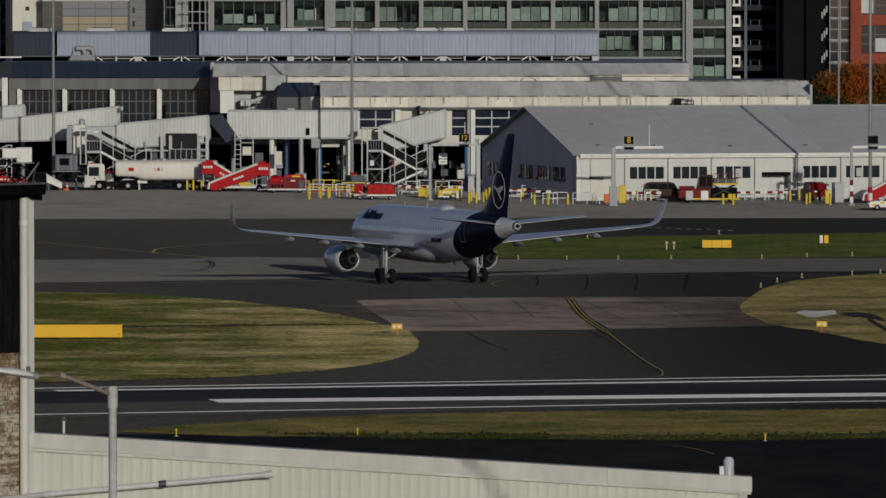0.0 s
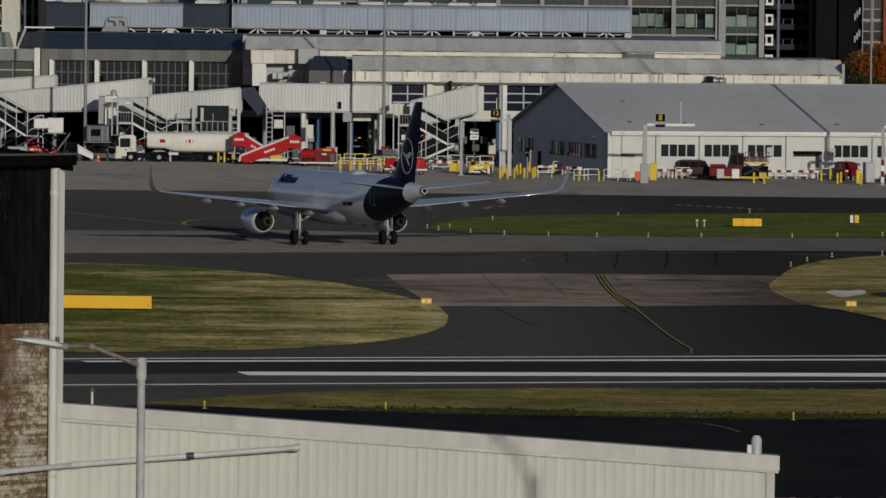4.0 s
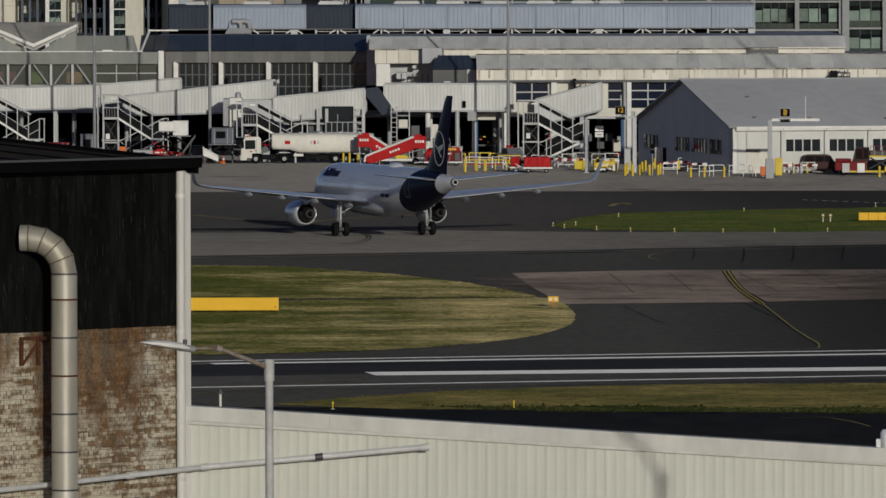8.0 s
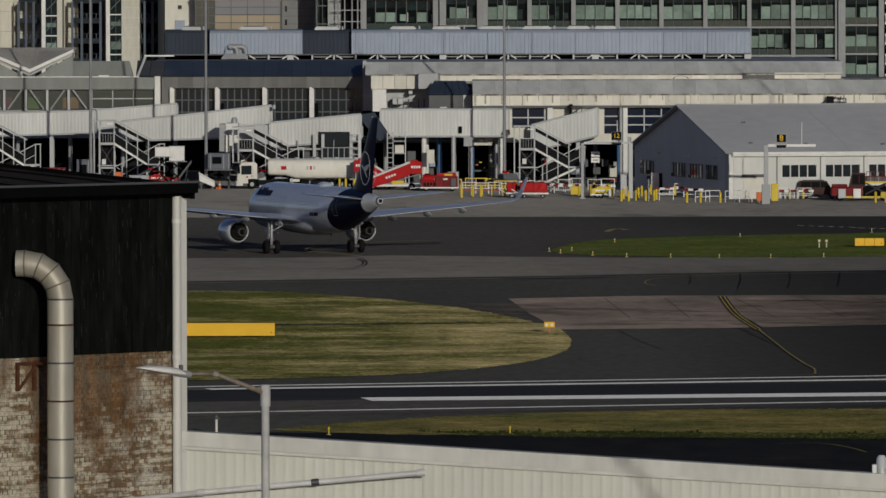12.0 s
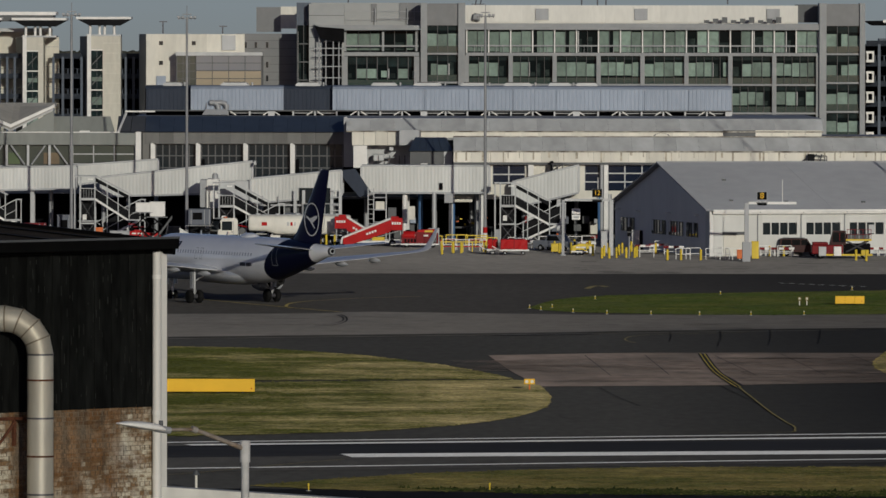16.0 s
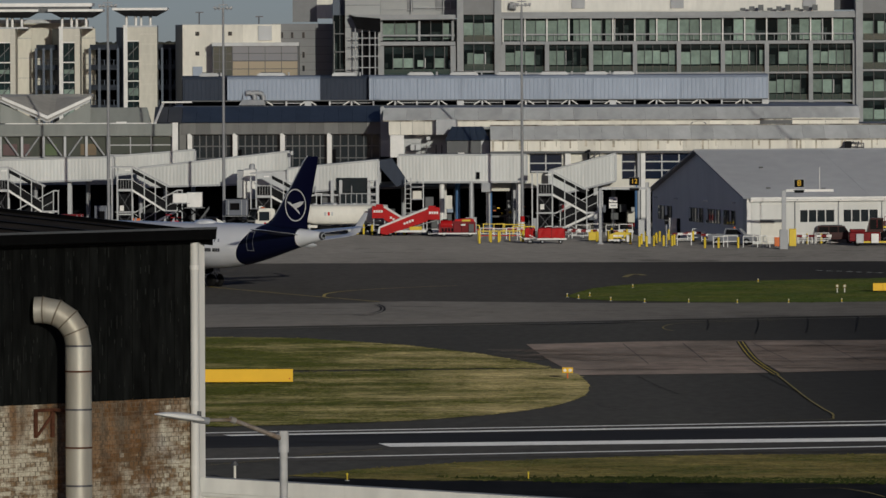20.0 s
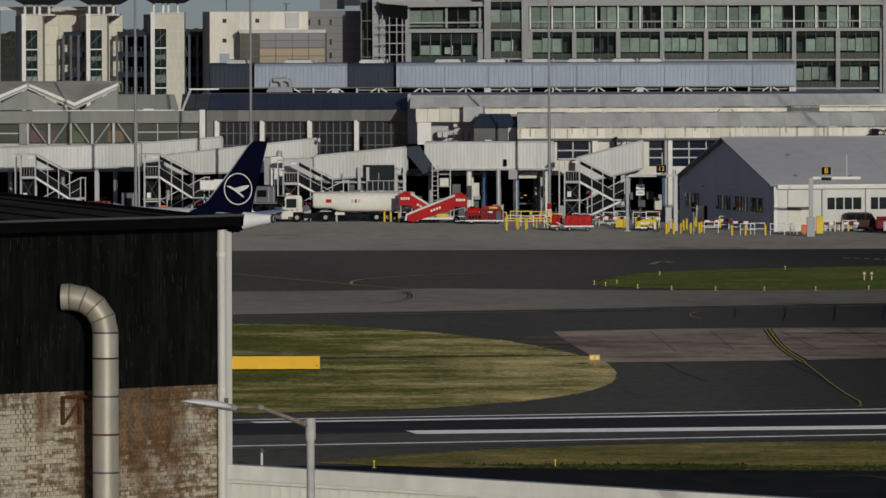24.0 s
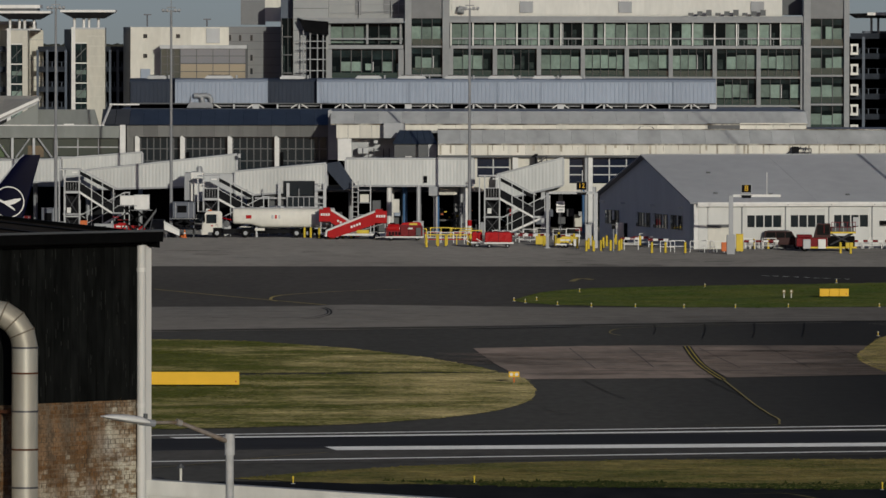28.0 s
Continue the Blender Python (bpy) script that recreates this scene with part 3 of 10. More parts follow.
    # dormer with a blue lead roof
    d0, d1 = -0.2, 3.78
    part("dormer_roof", loft(bmesh.new(), [[(-0.39, 1043.6, 10.23), (4.76, 1043.6, 10.23), (4.76, 1044.2, 10.23 - 0.1), (-0.39, 1044.2, 10.23 - 0.1)],
                                           [(0.39, 1048, 11.75), (4.0, 1048, 11.75), (4.0, 1048.5, 11.75 - 0.1), (0.39, 1048.5, 11.75 - 0.1)]], smooth=False), "slate_blue", r, "slate blue lead dormer roof")
    for k in range(6):
        a, b = -0.13 + k * 0.9, 0.52 + k * 0.64
        part("roof_roll", rod((a, 1043.6, 10.23 + 0.04), (b, 1048, 11.75 + 0.04), 0.035, 6), "slate_blue", r)
    part("dormer_wall", block(d0, 3.72, 1044.3, 1050, 8.34, 10.23), "dark_grey", r)
    part("dormer_cheek", block(3.72, 4.7, 1044.1, 1050, 8.34, 10.2), "light_grey", r)
    part("vent_cowl", block(1.04, 1.83, 1043.4, 1044, 8.34, 8.8, 0.06), "white", r)
    # undercroft: columns before a back wall blackened for its deep shade
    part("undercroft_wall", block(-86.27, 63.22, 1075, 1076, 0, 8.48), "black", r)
    part("undercroft_ceiling", block(-9.37, x1, y + 1.4, 1075, 4.68, 4.94), "dark_grey", r)
    for u, c in ((776, "white"), (825, "light_grey"), (857, "blue"), (900, "light_grey"), (800, "blue"), (1120, "blue"), (1137, "light_grey")):
        x = (u - 784) * 0.0645
        part("column", rod((x, 1040.6, 0), (x, 1040.6, 5.34), 0.28, 12), c, r)
    for i in range(9):
        x = 25.76 + i * 5.2
        part("column", block(x, x + 0.5, y + 1.0, y + 1.5, 0, 4.74), "light_grey", r)
    part("baggage_box", block(20.6, 21.75, 1050, 1052, 0.5, 1.95, 0.08), "cream", r)
    # cargo and pallets stored in the undercroft
    rnd = random.Random(31)
    for k in range(14):
        x = -55.65 + k * 6.9 + rnd.uniform(-1, 1)
        h = rnd.uniform(0.9, 2.6)
        part("stored_cargo", block(x, x + rnd.uniform(0.9, 2.2), 1046 + rnd.uniform(0, 8), 1056, 0.0, h, 0.05), rnd.choice(("mid_grey", "dark_grey", "dark_red", "shade_blue")), r)
    for k in range(26):
        x = -12 + k * 1.45 + rnd.uniform(-0.5, 0.5)
        z, h = rnd.choice((0.0, 0.0, 0.9, 1.8)), rnd.uniform(0.25, 0.9)
        part("stacked_crate", block(x, x + rnd.uniform(0.3, 1.1), 1044 + rnd.uniform(0, 5), 1050.5, z, z + h, 0.03), rnd.choice(("dark_grey", "shade_blue", "dark_grey", "mid_grey", "blue_grey", "dark_red")), r)
    for k in range(9):
        x = 5.2 + k * 0.42 + rnd.uniform(-0.12, 0.12)
        z = rnd.uniform(1.6, 2.5)
        part("roller_guard", block(x, x + rnd.uniform(0.12, 0.3), 1043.5, 1043.8, z, z + rnd.uniform(0.08, 0.3)), rnd.choice(("orange", "yellow", "dark_steel")), r)
    part("conveyor", block(4.8, 9.4, 1043.9, 1045.0, 1.3, 1.5), "dark_grey", r)
    for k in (4.9, 6.9, 9.2):
        part("conveyor_leg", block(k, k + 0.1, 1043.95, 1044.1, 0, 1.3), "dark_grey", r)
    for k in range(14):
        x = -54.08 + k * 6.1
        part("inner_column", rod((x, 1050, 0), (x, 1050, 7.0), 0.25, 10), "mid_grey", r)
    # small things on the roofs
    for u in (29.41, 34.22, 42.03, 53.09):
        part("roof_vent", block(u, u + 0.5, y - 0.3, y + 0.3, 8.86, 9.15, 0.05), "white", r)
    v = part("vent_arch", loft(bmesh.new(), [[(28.86 + 1.0 * math.cos(a) + k, 1047, 11.76 + 0.55 * math.sin(a)) for a in (0.1, 0.8, 1.57, 2.3, 3.0)] for k in (0, 0.15)], closed=False), "dark_steel", r)
    for k in range(3):
        part("roof_jib", rod((44.63 + k * 1.1, y - 1.0, 8.8), (45.93 + k * 0.6, y - 1.0, 10.0), 0.07, 6), "dark_steel", r)
    part("roof_jib", rod((44.63, y - 1.0, 9.0), (46.1, y - 1.0, 9.95), 0.08, 6), "dark_steel", r)
    part("jib_rail", rod((46.2, y - 0.9, 9.85), (47.7, y - 0.9, 9.75), 0.06, 6), "dark_steel", r)
    part("jib_rail", rod((46.2, y - 0.9, 9.35), (47.7, y - 0.9, 9.3), 0.06, 6), "dark_steel", r)
    part("jib_rail", rod((47.7, y - 0.9, 8.8), (47.7, y - 0.9, 9.78), 0.06, 6), "dark_steel", r)
    part("jib_cage", block(45.5, 46.3, y - 1.1, y - 0.5, 8.8, 10.0, 0.05), "screen", r)
    return r


def pier():
    r = root("terminal_pier", pose(0, 0, 0), "glazed terminal pier with slate blue roof and white fins", "terminal")
    y = 1062.0
    a, b = -31.33, -7.96
    panels("roof_sheet", r, a, b, y - 0.6, 12.2, 13.99, 14, "slate_blue", 0.015, 0.1, 6.5)
    panels("roof_sheet", r, -34.65, a, y - 0.6, 12.2, 13.99, 2, "dark_grey", 0.05, 0.1, 6.5)
    part("flashing", rod((-34.48, y - 1, 12.06), (-33.62, y + 5, 14.54), 0.16, 6), "white", r)
    part("flashing", block(-33.78, -30.25, y + 4, y + 4.3, 14.47, 14.64), "white", r)
    part("flashing", block(-51.99, -34.22, y - 1.5, y - 1.2, 12.0, 12.2), "white", r)
    M["pier_fascia"] = mat("weathered_grey_fascia", (0.17, 0.17, 0.165), 0.6, 0.1, 0.12, 0.35, 1.0, 0.15, stretch=(1, 1, 0.15))
    panels("fascia_panel", r, -31.33, b, y, 10.79, 12.19, 14, "pier_fascia", 0.015, 0.1)
    # black back wall, the shade of a deep recess put into its colour
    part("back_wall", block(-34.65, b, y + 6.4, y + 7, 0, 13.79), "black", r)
    M["wing_glass"] = glass("green_grey_wing_glass", (0.07, 0.08, 0.068))
    M["pier_glass"] = glass("grey_pier_glass", (0.017, 0.023, 0.027))
    edges = [-30.53, -25.22, -19.65, -14.14, -7.96]
    for k in range(4):
        window_grid(r, edges[k] + 0.5, edges[k + 1] - 0.15, y + 0.9, 6.54, 10.79, 6, 3, "pier_glass", "dark_grey", 0.13)
    for e in edges[:4]:
        part("fin", prism(bmesh.new(), [(e - 0.12, 6.54), (e + 0.42, 6.54), (e + 0.42, 10.66), (e + 0.05, 10.92), (e - 0.12, 10.79)], y - 0.6, y + 0.3), "white", r)
        part("downpipe", rod((e + 0.75, y + 0.3, 6.54), (e + 0.75, y + 0.3, 9.0), 0.16, 8), "black", r)
    part("wall", block(-34.65, b, y + 0.4, y + 1.0, 5.0, 6.54), "light_grey", r)
    part("corner_wall", block(-31.62, -30.68, y + 0.1, y + 0.5, 6.54, 12.18), "pier_fascia", r)
    # far-left wing with a truss behind its glass
    w0, w1 = -79.61, -32.0
    M["wing_fascia"] = mat("green_grey_fascia", (0.235, 0.25, 0.235), 0.6, 0.1, 0.08, 0.2, 1.0, 0.15, stretch=(1, 1, 0.2))
    panels("fascia_panel", r, w0, w1, 1058, 10.71, 12.1, 7, "wing_fascia", 0.015, 0.1)
    window_grid(r, w0, -53.43, 1058.8, 8.33, 10.71, 10, 2, "wing_glass", "light_grey", 0.14)
    window_grid(r, -52.44, -39.87, 1058.8, 8.33, 10.71, 5, 1, "wing_glass", "wing_fascia", 0.1)
    window_grid(r, -39.67, w1 - 0.4, 1058.6, 8.53, 10.71, 3, 2, "wing_glass", "light_grey", 0.12)
    part("wall_joint", block(-53.43, -52.64, 1058.2, 1058.7, 8.26, 10.71), "wing_fascia", r)
    bay = (-39.87 - -52.44) / 5
    for k in range(6):
        p = -52.44 + k * bay
        part("truss_post", block(p - 0.14, p + 0.14, 1058.15, 1058.4, 8.26, 10.71), "light_grey", r)
        if k < 5:
            a, b = (p + 0.5, p + bay - 0.4) if k % 2 == 0 else (p + bay - 0.5, p + 0.4)
            part("truss_brace", rod((a, 1058.25, 10.64), (b, 1058.25, 8.39), 0.11, 6), "light_grey", r)
    for nm, rgb in (("faded_pink", (0.1, 0.055, 0.057)), ("faded_green", (0.085, 0.13, 0.05)), ("faded_orange", (0.17, 0.12, 0.065))):
        M[nm] = mat(nm + "_board", rgb, 0.5, 0, 0.1, 0.3, 1.0, 0.3)
    for u0, u1, c in ((-52.17, -50.52, "faded_pink"), (-47.21, -45.89, "faded_green"), (-43.11, -41.26, "faded_orange"), (-49.86, -49.06, "faded_pink")):
        part("wall_poster", block(u0, u1, 1058.7, 1058.8, 8.46, 9.78), c, r)
    part("wall", block(w0, w1, 1058.7, 1059.4, 5.0, 8.33), "light_grey", r)
    part("end_post", block(w1 - 0.3, w1 + 0.35, 1057.6, 1058.6, 8.2, 12.23), "white", r)
    part("roof_deck", block(w0, w1, 1058, 1066, 11.97, 12.1), "mid_grey", r)
    part("roof_upstand", loft(bmesh.new(), [[(-42.96, 1064, 12.03), (-34.98, 1064, 12.03), (-34.98, 1066, 12.03), (-42.96, 1066, 12.03)], [(-42.56, 1065, 13.96), (-35.51, 1065, 13.96), (-35.51, 1066, 13.96), (-42.56, 1066, 13.96)]], smooth=False), "wing_fascia", r)
    part("roof_hatch", block(-39.07, -37.87, 1063, 1064, 12.04, 12.31, 0.05), "white", r)
    M["gull_sheet"] = mat("stone_grey_roof_sheet", (0.3, 0.29, 0.265), 0.6, 0, 0.08, 0.2, 1.0, 0.15, dusty=0.6)
    # folded gull roofs with white edges
    for u, lw, rw in ((-58.05, 5.52, 5.52), (-47.02, 5.52, 5.0)):
        zt, zb = 15.22, 12.83
        part("gull_roof", loft(bmesh.new(), [[(u - lw, 1060.2, zt), (u, 1060.2, zb), (u + rw, 1060.2, zt), (u + rw, 1060.2, zt - 0.3), (u, 1060.2, zb - 0.4), (u - lw, 1060.2, zt - 0.3)],
                                             [(u - lw, 1072, zt + 0.3), (u, 1072, zt + 0.3), (u + rw, 1072, zt + 0.3), (u + rw, 1072, zt), (u, 1072, zt), (u - lw, 1072, zt)]], smooth=False), "gull_sheet", r)
        part("gull_edge", prism(bmesh.new(), [(u - lw, zt + 0.2), (u, zb + 0.25), (u + rw + 0.15, zt + 0.2), (u + rw + 0.15, zt - 0.15), (u, zb - 0.15), (u - lw, zt - 0.15)], 1060.0, 1060.2), "white", r)
        part("gull_trim", prism(bmesh.new(), [(u - lw, zt - 0.3), (u, zb - 0.3), (u + rw, zt - 0.3), (u + rw, zt - 0.5), (u, zb - 0.55), (u - lw, zt - 0.5)], 1060.25, 1060.4), "light_grey", r)
        part("gable_infill", prism(bmesh.new(), [(u - lw, zt - 0.5), (u - 0.8, zb - 0.6), (u - lw, zb - 0.6)], 1061.0, 1061.3), "wing_fascia", r)
        part("gable_infill", prism(bmesh.new(), [(u + rw, zt - 0.5), (u + rw, zb - 0.6), (u + 0.8, zb - 0.6)], 1061.0, 1061.3), "wing_fascia", r)
    return r


def plant_shed():
    # dark slate; on the set-back shed walls their shade is in this colour
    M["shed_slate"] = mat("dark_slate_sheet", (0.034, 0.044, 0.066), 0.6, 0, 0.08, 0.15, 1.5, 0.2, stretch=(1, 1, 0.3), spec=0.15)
    r = root("plant_shed", pose(0, 0, 13.85), "long blue-grey ribbed plant enclosure on short steel legs", "shed")
    base = 13.85
    z0, z1 = 14.53 - base, 17.46 - base
    y = 1090.0
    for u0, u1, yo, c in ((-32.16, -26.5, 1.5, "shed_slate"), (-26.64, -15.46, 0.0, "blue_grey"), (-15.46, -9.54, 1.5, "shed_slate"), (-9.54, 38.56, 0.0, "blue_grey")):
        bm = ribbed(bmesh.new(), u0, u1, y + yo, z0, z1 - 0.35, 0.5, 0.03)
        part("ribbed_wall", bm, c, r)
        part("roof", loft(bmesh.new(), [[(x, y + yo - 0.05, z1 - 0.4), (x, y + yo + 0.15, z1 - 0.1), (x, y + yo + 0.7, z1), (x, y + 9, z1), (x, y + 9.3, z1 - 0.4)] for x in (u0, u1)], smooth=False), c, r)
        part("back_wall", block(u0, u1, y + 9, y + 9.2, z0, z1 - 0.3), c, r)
    part("end_wall", block(38.56 - 0.1, 38.56, y, y + 9, z0, z1 - 0.3), "blue_grey", r)
    part("end_wall", block(-32.16, -32.16 + 0.1, y + 1.5, y + 9, z0, z1 - 0.3), "slate_blue", r)
    part("deck", block(-32.16, 38.56, y + 0.1, y + 9, z0 - 0.15, z0 - 0.02), "dark_grey", r)
    # black sheet added behind the legs for the shade under the shed
    part("back_screen", block(-32.16, 38.56, y + 5, y + 5.2, 0, z0 - 0.15), "black", r)
    n = 24
    step = (38.22 - -24.8) / n
    for i in range(n + 1):
        x = -24.8 + i * step
        big = i % 7 == 3
        part("leg", block(x - (0.4 if big else 0.1), x + (0.4 if big else 0.1), y + 0.2, y + 0.6, 0, z0 - 0.02), "light_grey", r)
        if i < n:
            top, foot = (x + 0.2, x + 1.0) if i % 2 else (x + step - 0.2, x + step - 1.0)
            part("brace", rod((top, y + 0.3, z0 - 0.1), (foot, y + 0.3, 0.05), 0.08, 6), "white", r)
            if i % 3:
                part("cross_pipe", block(x + 0.1, x + step - 0.1, y + 1.2, y + 1.4, 0.25, 0.36), "mid_grey", r)
    for u, w in ((360, 34), (470, 50), (600, 44), (735, 46), (812, 50), (893, 46), (972, 50), (1046, 40), (1094, 38)):
        x = (u - 784) * 0.0681
        hw = w * 0.034
        kerb = part("rooflight", loft(bmesh.new(), [[(x - hw * q, y + 1.5, z1 + h), (x + hw * q, y + 1.5, z1 + h), (x + hw * q, y + 4.5, z1 + h), (x - hw * q, y + 4.5, z1 + h)] for q, h in ((1.0, -0.05), (1.0, 0.14), (0.82, 0.36))], smooth=False), "light_grey", r)
        part("rooflight_pane", block(x - hw * 0.74, x + hw * 0.74, y + 1.9, y + 4.1, z1 + 0.365, z1 + 0.44), "glass", kerb)
        part("vent_stub", rod((x + hw * 1.25, y + 2.0, z1 - 0.05), (x + hw * 1.25, y + 2.0, z1 + 0.4), 0.12, 8), "light_grey", r)
    for k in range(9):
        part("downpipe", rod((-9.0 + k * 5.3, y - 0.12, z0), (-9.0 + k * 5.3, y - 0.12, z1 - 0.4), 0.045, 6), "blue_grey", r)
    # a duct that leaves the wall by a hood
    hx = -24.25
    part("duct_hood", loft(bmesh.new(), [[(hx - 1.0, y - 1.4, 0.1), (hx + 2.2, y - 1.4, 0.1), (hx + 2.2, y, 0.1), (hx - 1.0, y, 0.1)], [(hx - 0.6, y - 1.1, 0.75), (hx + 2.0, y - 1.1, 0.75), (hx + 2.0, y, 0.75), (hx - 0.6, y, 0.75)]], smooth=False), "mid_grey", r)
    for k in (0, 1.05):
        part("duct_bend", tube(tube(tube(bmesh.new(), (hx + 0.95 + k, y - 0.6, 0.7), (hx + 0.85 + k, y - 0.6, 1.35), 0.3, 12), (hx + 0.85 + k, y - 0.6, 1.35), (hx + 0.45 + k, y - 0.6, 1.6), 0.3, 12), (hx + 0.45 + k, y - 0.6, 1.6), (hx - 0.1 + k * 0.6, y - 0.6, 1.55), 0.3, 12), "mid_grey", r)
    for k in (-0.5, 1.9):
        part("hood_stay", rod((hx + k, y - 1.0, 0.7), (hx + k, y - 0.05, 1.5), 0.05, 6), "mid_grey", r)
    return r


def bay_glass(parent, x0, x1, y, z0, z1, n, seed, share=0.8, low=0.28, high=0.2, bar=0.07):
    """A stretch of office glazing: dark panes, thin mullions, pale blinds behind most of them."""
    rnd = random.Random(seed)
    w = (x1 - x0) / n
    win = part("window", block(x0, x1, y + 0.45, y + 0.5, z0, z1), "office_glass", parent)
    for i in range(n):
        if rnd.random() < share:
            top = z1 - (z1 - z0) * (high + rnd.choice((0.0, 0.0, 0.0, 0.02, 0.06)))
            bot = z0 + (z1 - z0) * (low + rnd.choice((0.0, 0.0, 0.0, 0.03)))
            cut = rnd.choice((0.0, 0.0, 0.0, 0.0, 0.0, 0.35))
            part("blind", block(x0 + (i + cut) * w + 0.03, x0 + (i + 1) * w - 0.03, y + 0.4, y + 0.43, bot, top), "blind", win)
        else:
            part("desk_screen", block(x0 + i * w + 0.05, x0 + (i + rnd.uniform(0.45, 0.95)) * w, y + 0.4, y + 0.43, z0 + (z1 - z0) * low, z0 + (z1 - z0) * rnd.uniform(low + 0.15, 0.75)), "office_depth", win)
            if rnd.random() < 0.5:
                part("curtain", block(x0 + i * w + 0.1, x0 + (i + 0.16) * w, y + 0.37, y + 0.39, z0 + (z1 - z0) * low, z1 - (z1 - z0) * high), "light_grey", win)
    if high > 0.15:   # ceiling void above the blinds; streaks of reflected sky put into the pane colour
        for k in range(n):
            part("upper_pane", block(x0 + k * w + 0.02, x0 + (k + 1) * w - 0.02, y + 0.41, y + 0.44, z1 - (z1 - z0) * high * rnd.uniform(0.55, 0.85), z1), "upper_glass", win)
    if low > 0.2:
        part("low_pane", block(x0, x1, y + 0.39, y + 0.42, z0, z0 + (z1 - z0) * (low - 0.05)), "green_glass", win)
    up = part("mullion", block(x0 - bar / 2, x0 + bar / 2, y + 0.1, y + 0.38, z0, z1), "dark_grey", win)
    row_of(up, win, n, w)
    return win


def office():
    r = root("office_building", pose(0, 0, 0), "grey concrete-framed office block with green-tinted glazing", "office")
    y = 1200.0
    M["head_grey"] = mat("grey_louvred_panel", (0.2, 0.205, 0.21), 0.6, 0.1, 0.06, 0.12, 1.0, 0.2)
    M["office_glass"] = mat("black_office_glass", (0.004, 0.008, 0.009), 0.1, spec=0.03)
    M["concrete_frame"] = mat("grey_frame_cladding", (0.30, 0.312, 0.32), 0.6, 0, 0.06, 0.15, 1.0, 0.2)
    M["beige_cladding"] = mat("beige_grey_cladding", (0.33, 0.342, 0.342), 0.6, 0, 0.03, 0.05, 1.0, 0.2)
    M["penthouse_white"] = mat("white_penthouse_sheet", (0.7, 0.69, 0.64), 0.55, 0, 0.05, 0.12, 2.0, 0.15, stretch=(1, 1, 0.3))
    # teal glass, uneven sky reflection put into its colour
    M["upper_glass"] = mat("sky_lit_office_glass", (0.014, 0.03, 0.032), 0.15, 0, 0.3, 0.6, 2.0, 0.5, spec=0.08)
    M["office_depth"] = mat("dim_office_interior", (0.035, 0.05, 0.046), 0.8, 0, 0.3, 0.5, 2.5, 0.6, 0, (0.012, 0.018, 0.018), spec=0.1)
    # storey heights, from the parapet down
    part("core", block(-13.83, 60.23, y + 3, y + 22, 0, 24.23), "dark_grey", r)
    # penthouse
    panels("penthouse_panel", r, 7.39, 51.48, 1206, 25.28, 27.54, 12, "penthouse_white", 0.012, 0.1)
    part("penthouse_wall", block(6.48, 51.48, 1206.05, 1216, 24.68, 27.54), "penthouse_white", r)
    part("penthouse_wall", block(51.48, 54.87, 1206, 1216, 25.28, 27.69), "dark_grey", r)
    part("penthouse_wall", block(-13.49, 1.21, 1206, 1216, 24.38, 27.84), "beige_cladding", r)
    part("penthouse_wall", block(-5.43, -4.67, 1205.8, 1206, 25.28, 27.69), "head_grey", r)
    part("penthouse_wall", block(-1.66, 1.21, 1205.8, 1206, 25.43, 27.84), "head_grey", r)
    for u in (16.49, 29.67, 47.3):
        part("louvre", block(u, u + 1.75, 1205.6, 1205.9, 25.58, 27.09), "mid_grey", r)
    for i in range(9):
        x = 38.86 + i * 1.2
        part("roof_plant", block(x, x + 0.7, 1203, 1203.6, 25.28 - 0.1, 25.28 + 0.3 + 0.2 * (i % 3)), "dark_grey", r)
    # roof edge and slabs of the main front
    part("roof_edge", block(7.04, 54.25, 1199.2, 1204, 24.6, 25.12), "concrete_frame", r)
    part("roof_lip", block(7.04, 54.25, 1199.0, 1199.3, 24.26, 24.6), "concrete_frame", r)
    for a, b in ((-4, 1.5), (51, 54.2), (101.3, 104.5)):
        z1_, z0_ = 24 - (a + 41) * 0.075, 24 - (b + 41) * 0.075
        part("slab", block(7.2, 54.08, y - 0.4, y + 1.0, z0_, z1_), "concrete_frame", r)
    # top storey: sixteen narrow bays with a balcony rail
    n = 16
    bw = (53.92 - 7.28) / n
    for i in range(n):
        x = 7.28 + i * bw
        bay_glass(r, x + 0.1, x + bw - 0.1, y - 0.1, 21.23, 24.3, 2, 10 + i, 0.74, 0.02, 0.05, 0.05)
    for i in range(n + 1):
        x = 7.28 + i * bw
        part("post", block(x - 0.08, x + 0.08, y - 0.3, y + 0.2, 21.23, 24.3), "white", r)
    part("rail", block(7.28, 53.92, y - 0.28, y - 0.2, 22.05, 22.24), "concrete_frame", r)
    first = part("baluster", block(7.28, 7.28 + 0.06, y - 0.26, y - 0.22, 21.23, 22.12), "concrete_frame", r)
    row_of(first, r, 47, bw / 3)
    # two storeys of wide bays between big columns
    n = 8
    bw = (53.92 - 7.28) / n
    for k, (a, b) in enumerate(((1.5, 51), (54.2, 101.3), (104.5, 150))):
        zt, zb = 24 - (a + 41) * 0.075, 24 - (b + 41) * 0.075
        for i in range(n):
            if k and i < 4:
                continue
            x = 7.28 + i * bw
            bay_glass(r, x + 0.28, x + bw - 0.28, y + 0.2, zb, zt, (4, 5)[(i + k) % 2], 100 * k + i + 40, 0.84, 0.27, 0.23, 0.05)
    for i in range(n + 1):
        x = 7.28 + i * bw
        part("column", block(x - 0.28, x + 0.28, y - 0.5, y + 0.6, 0, 20.85), "concrete_frame", r)
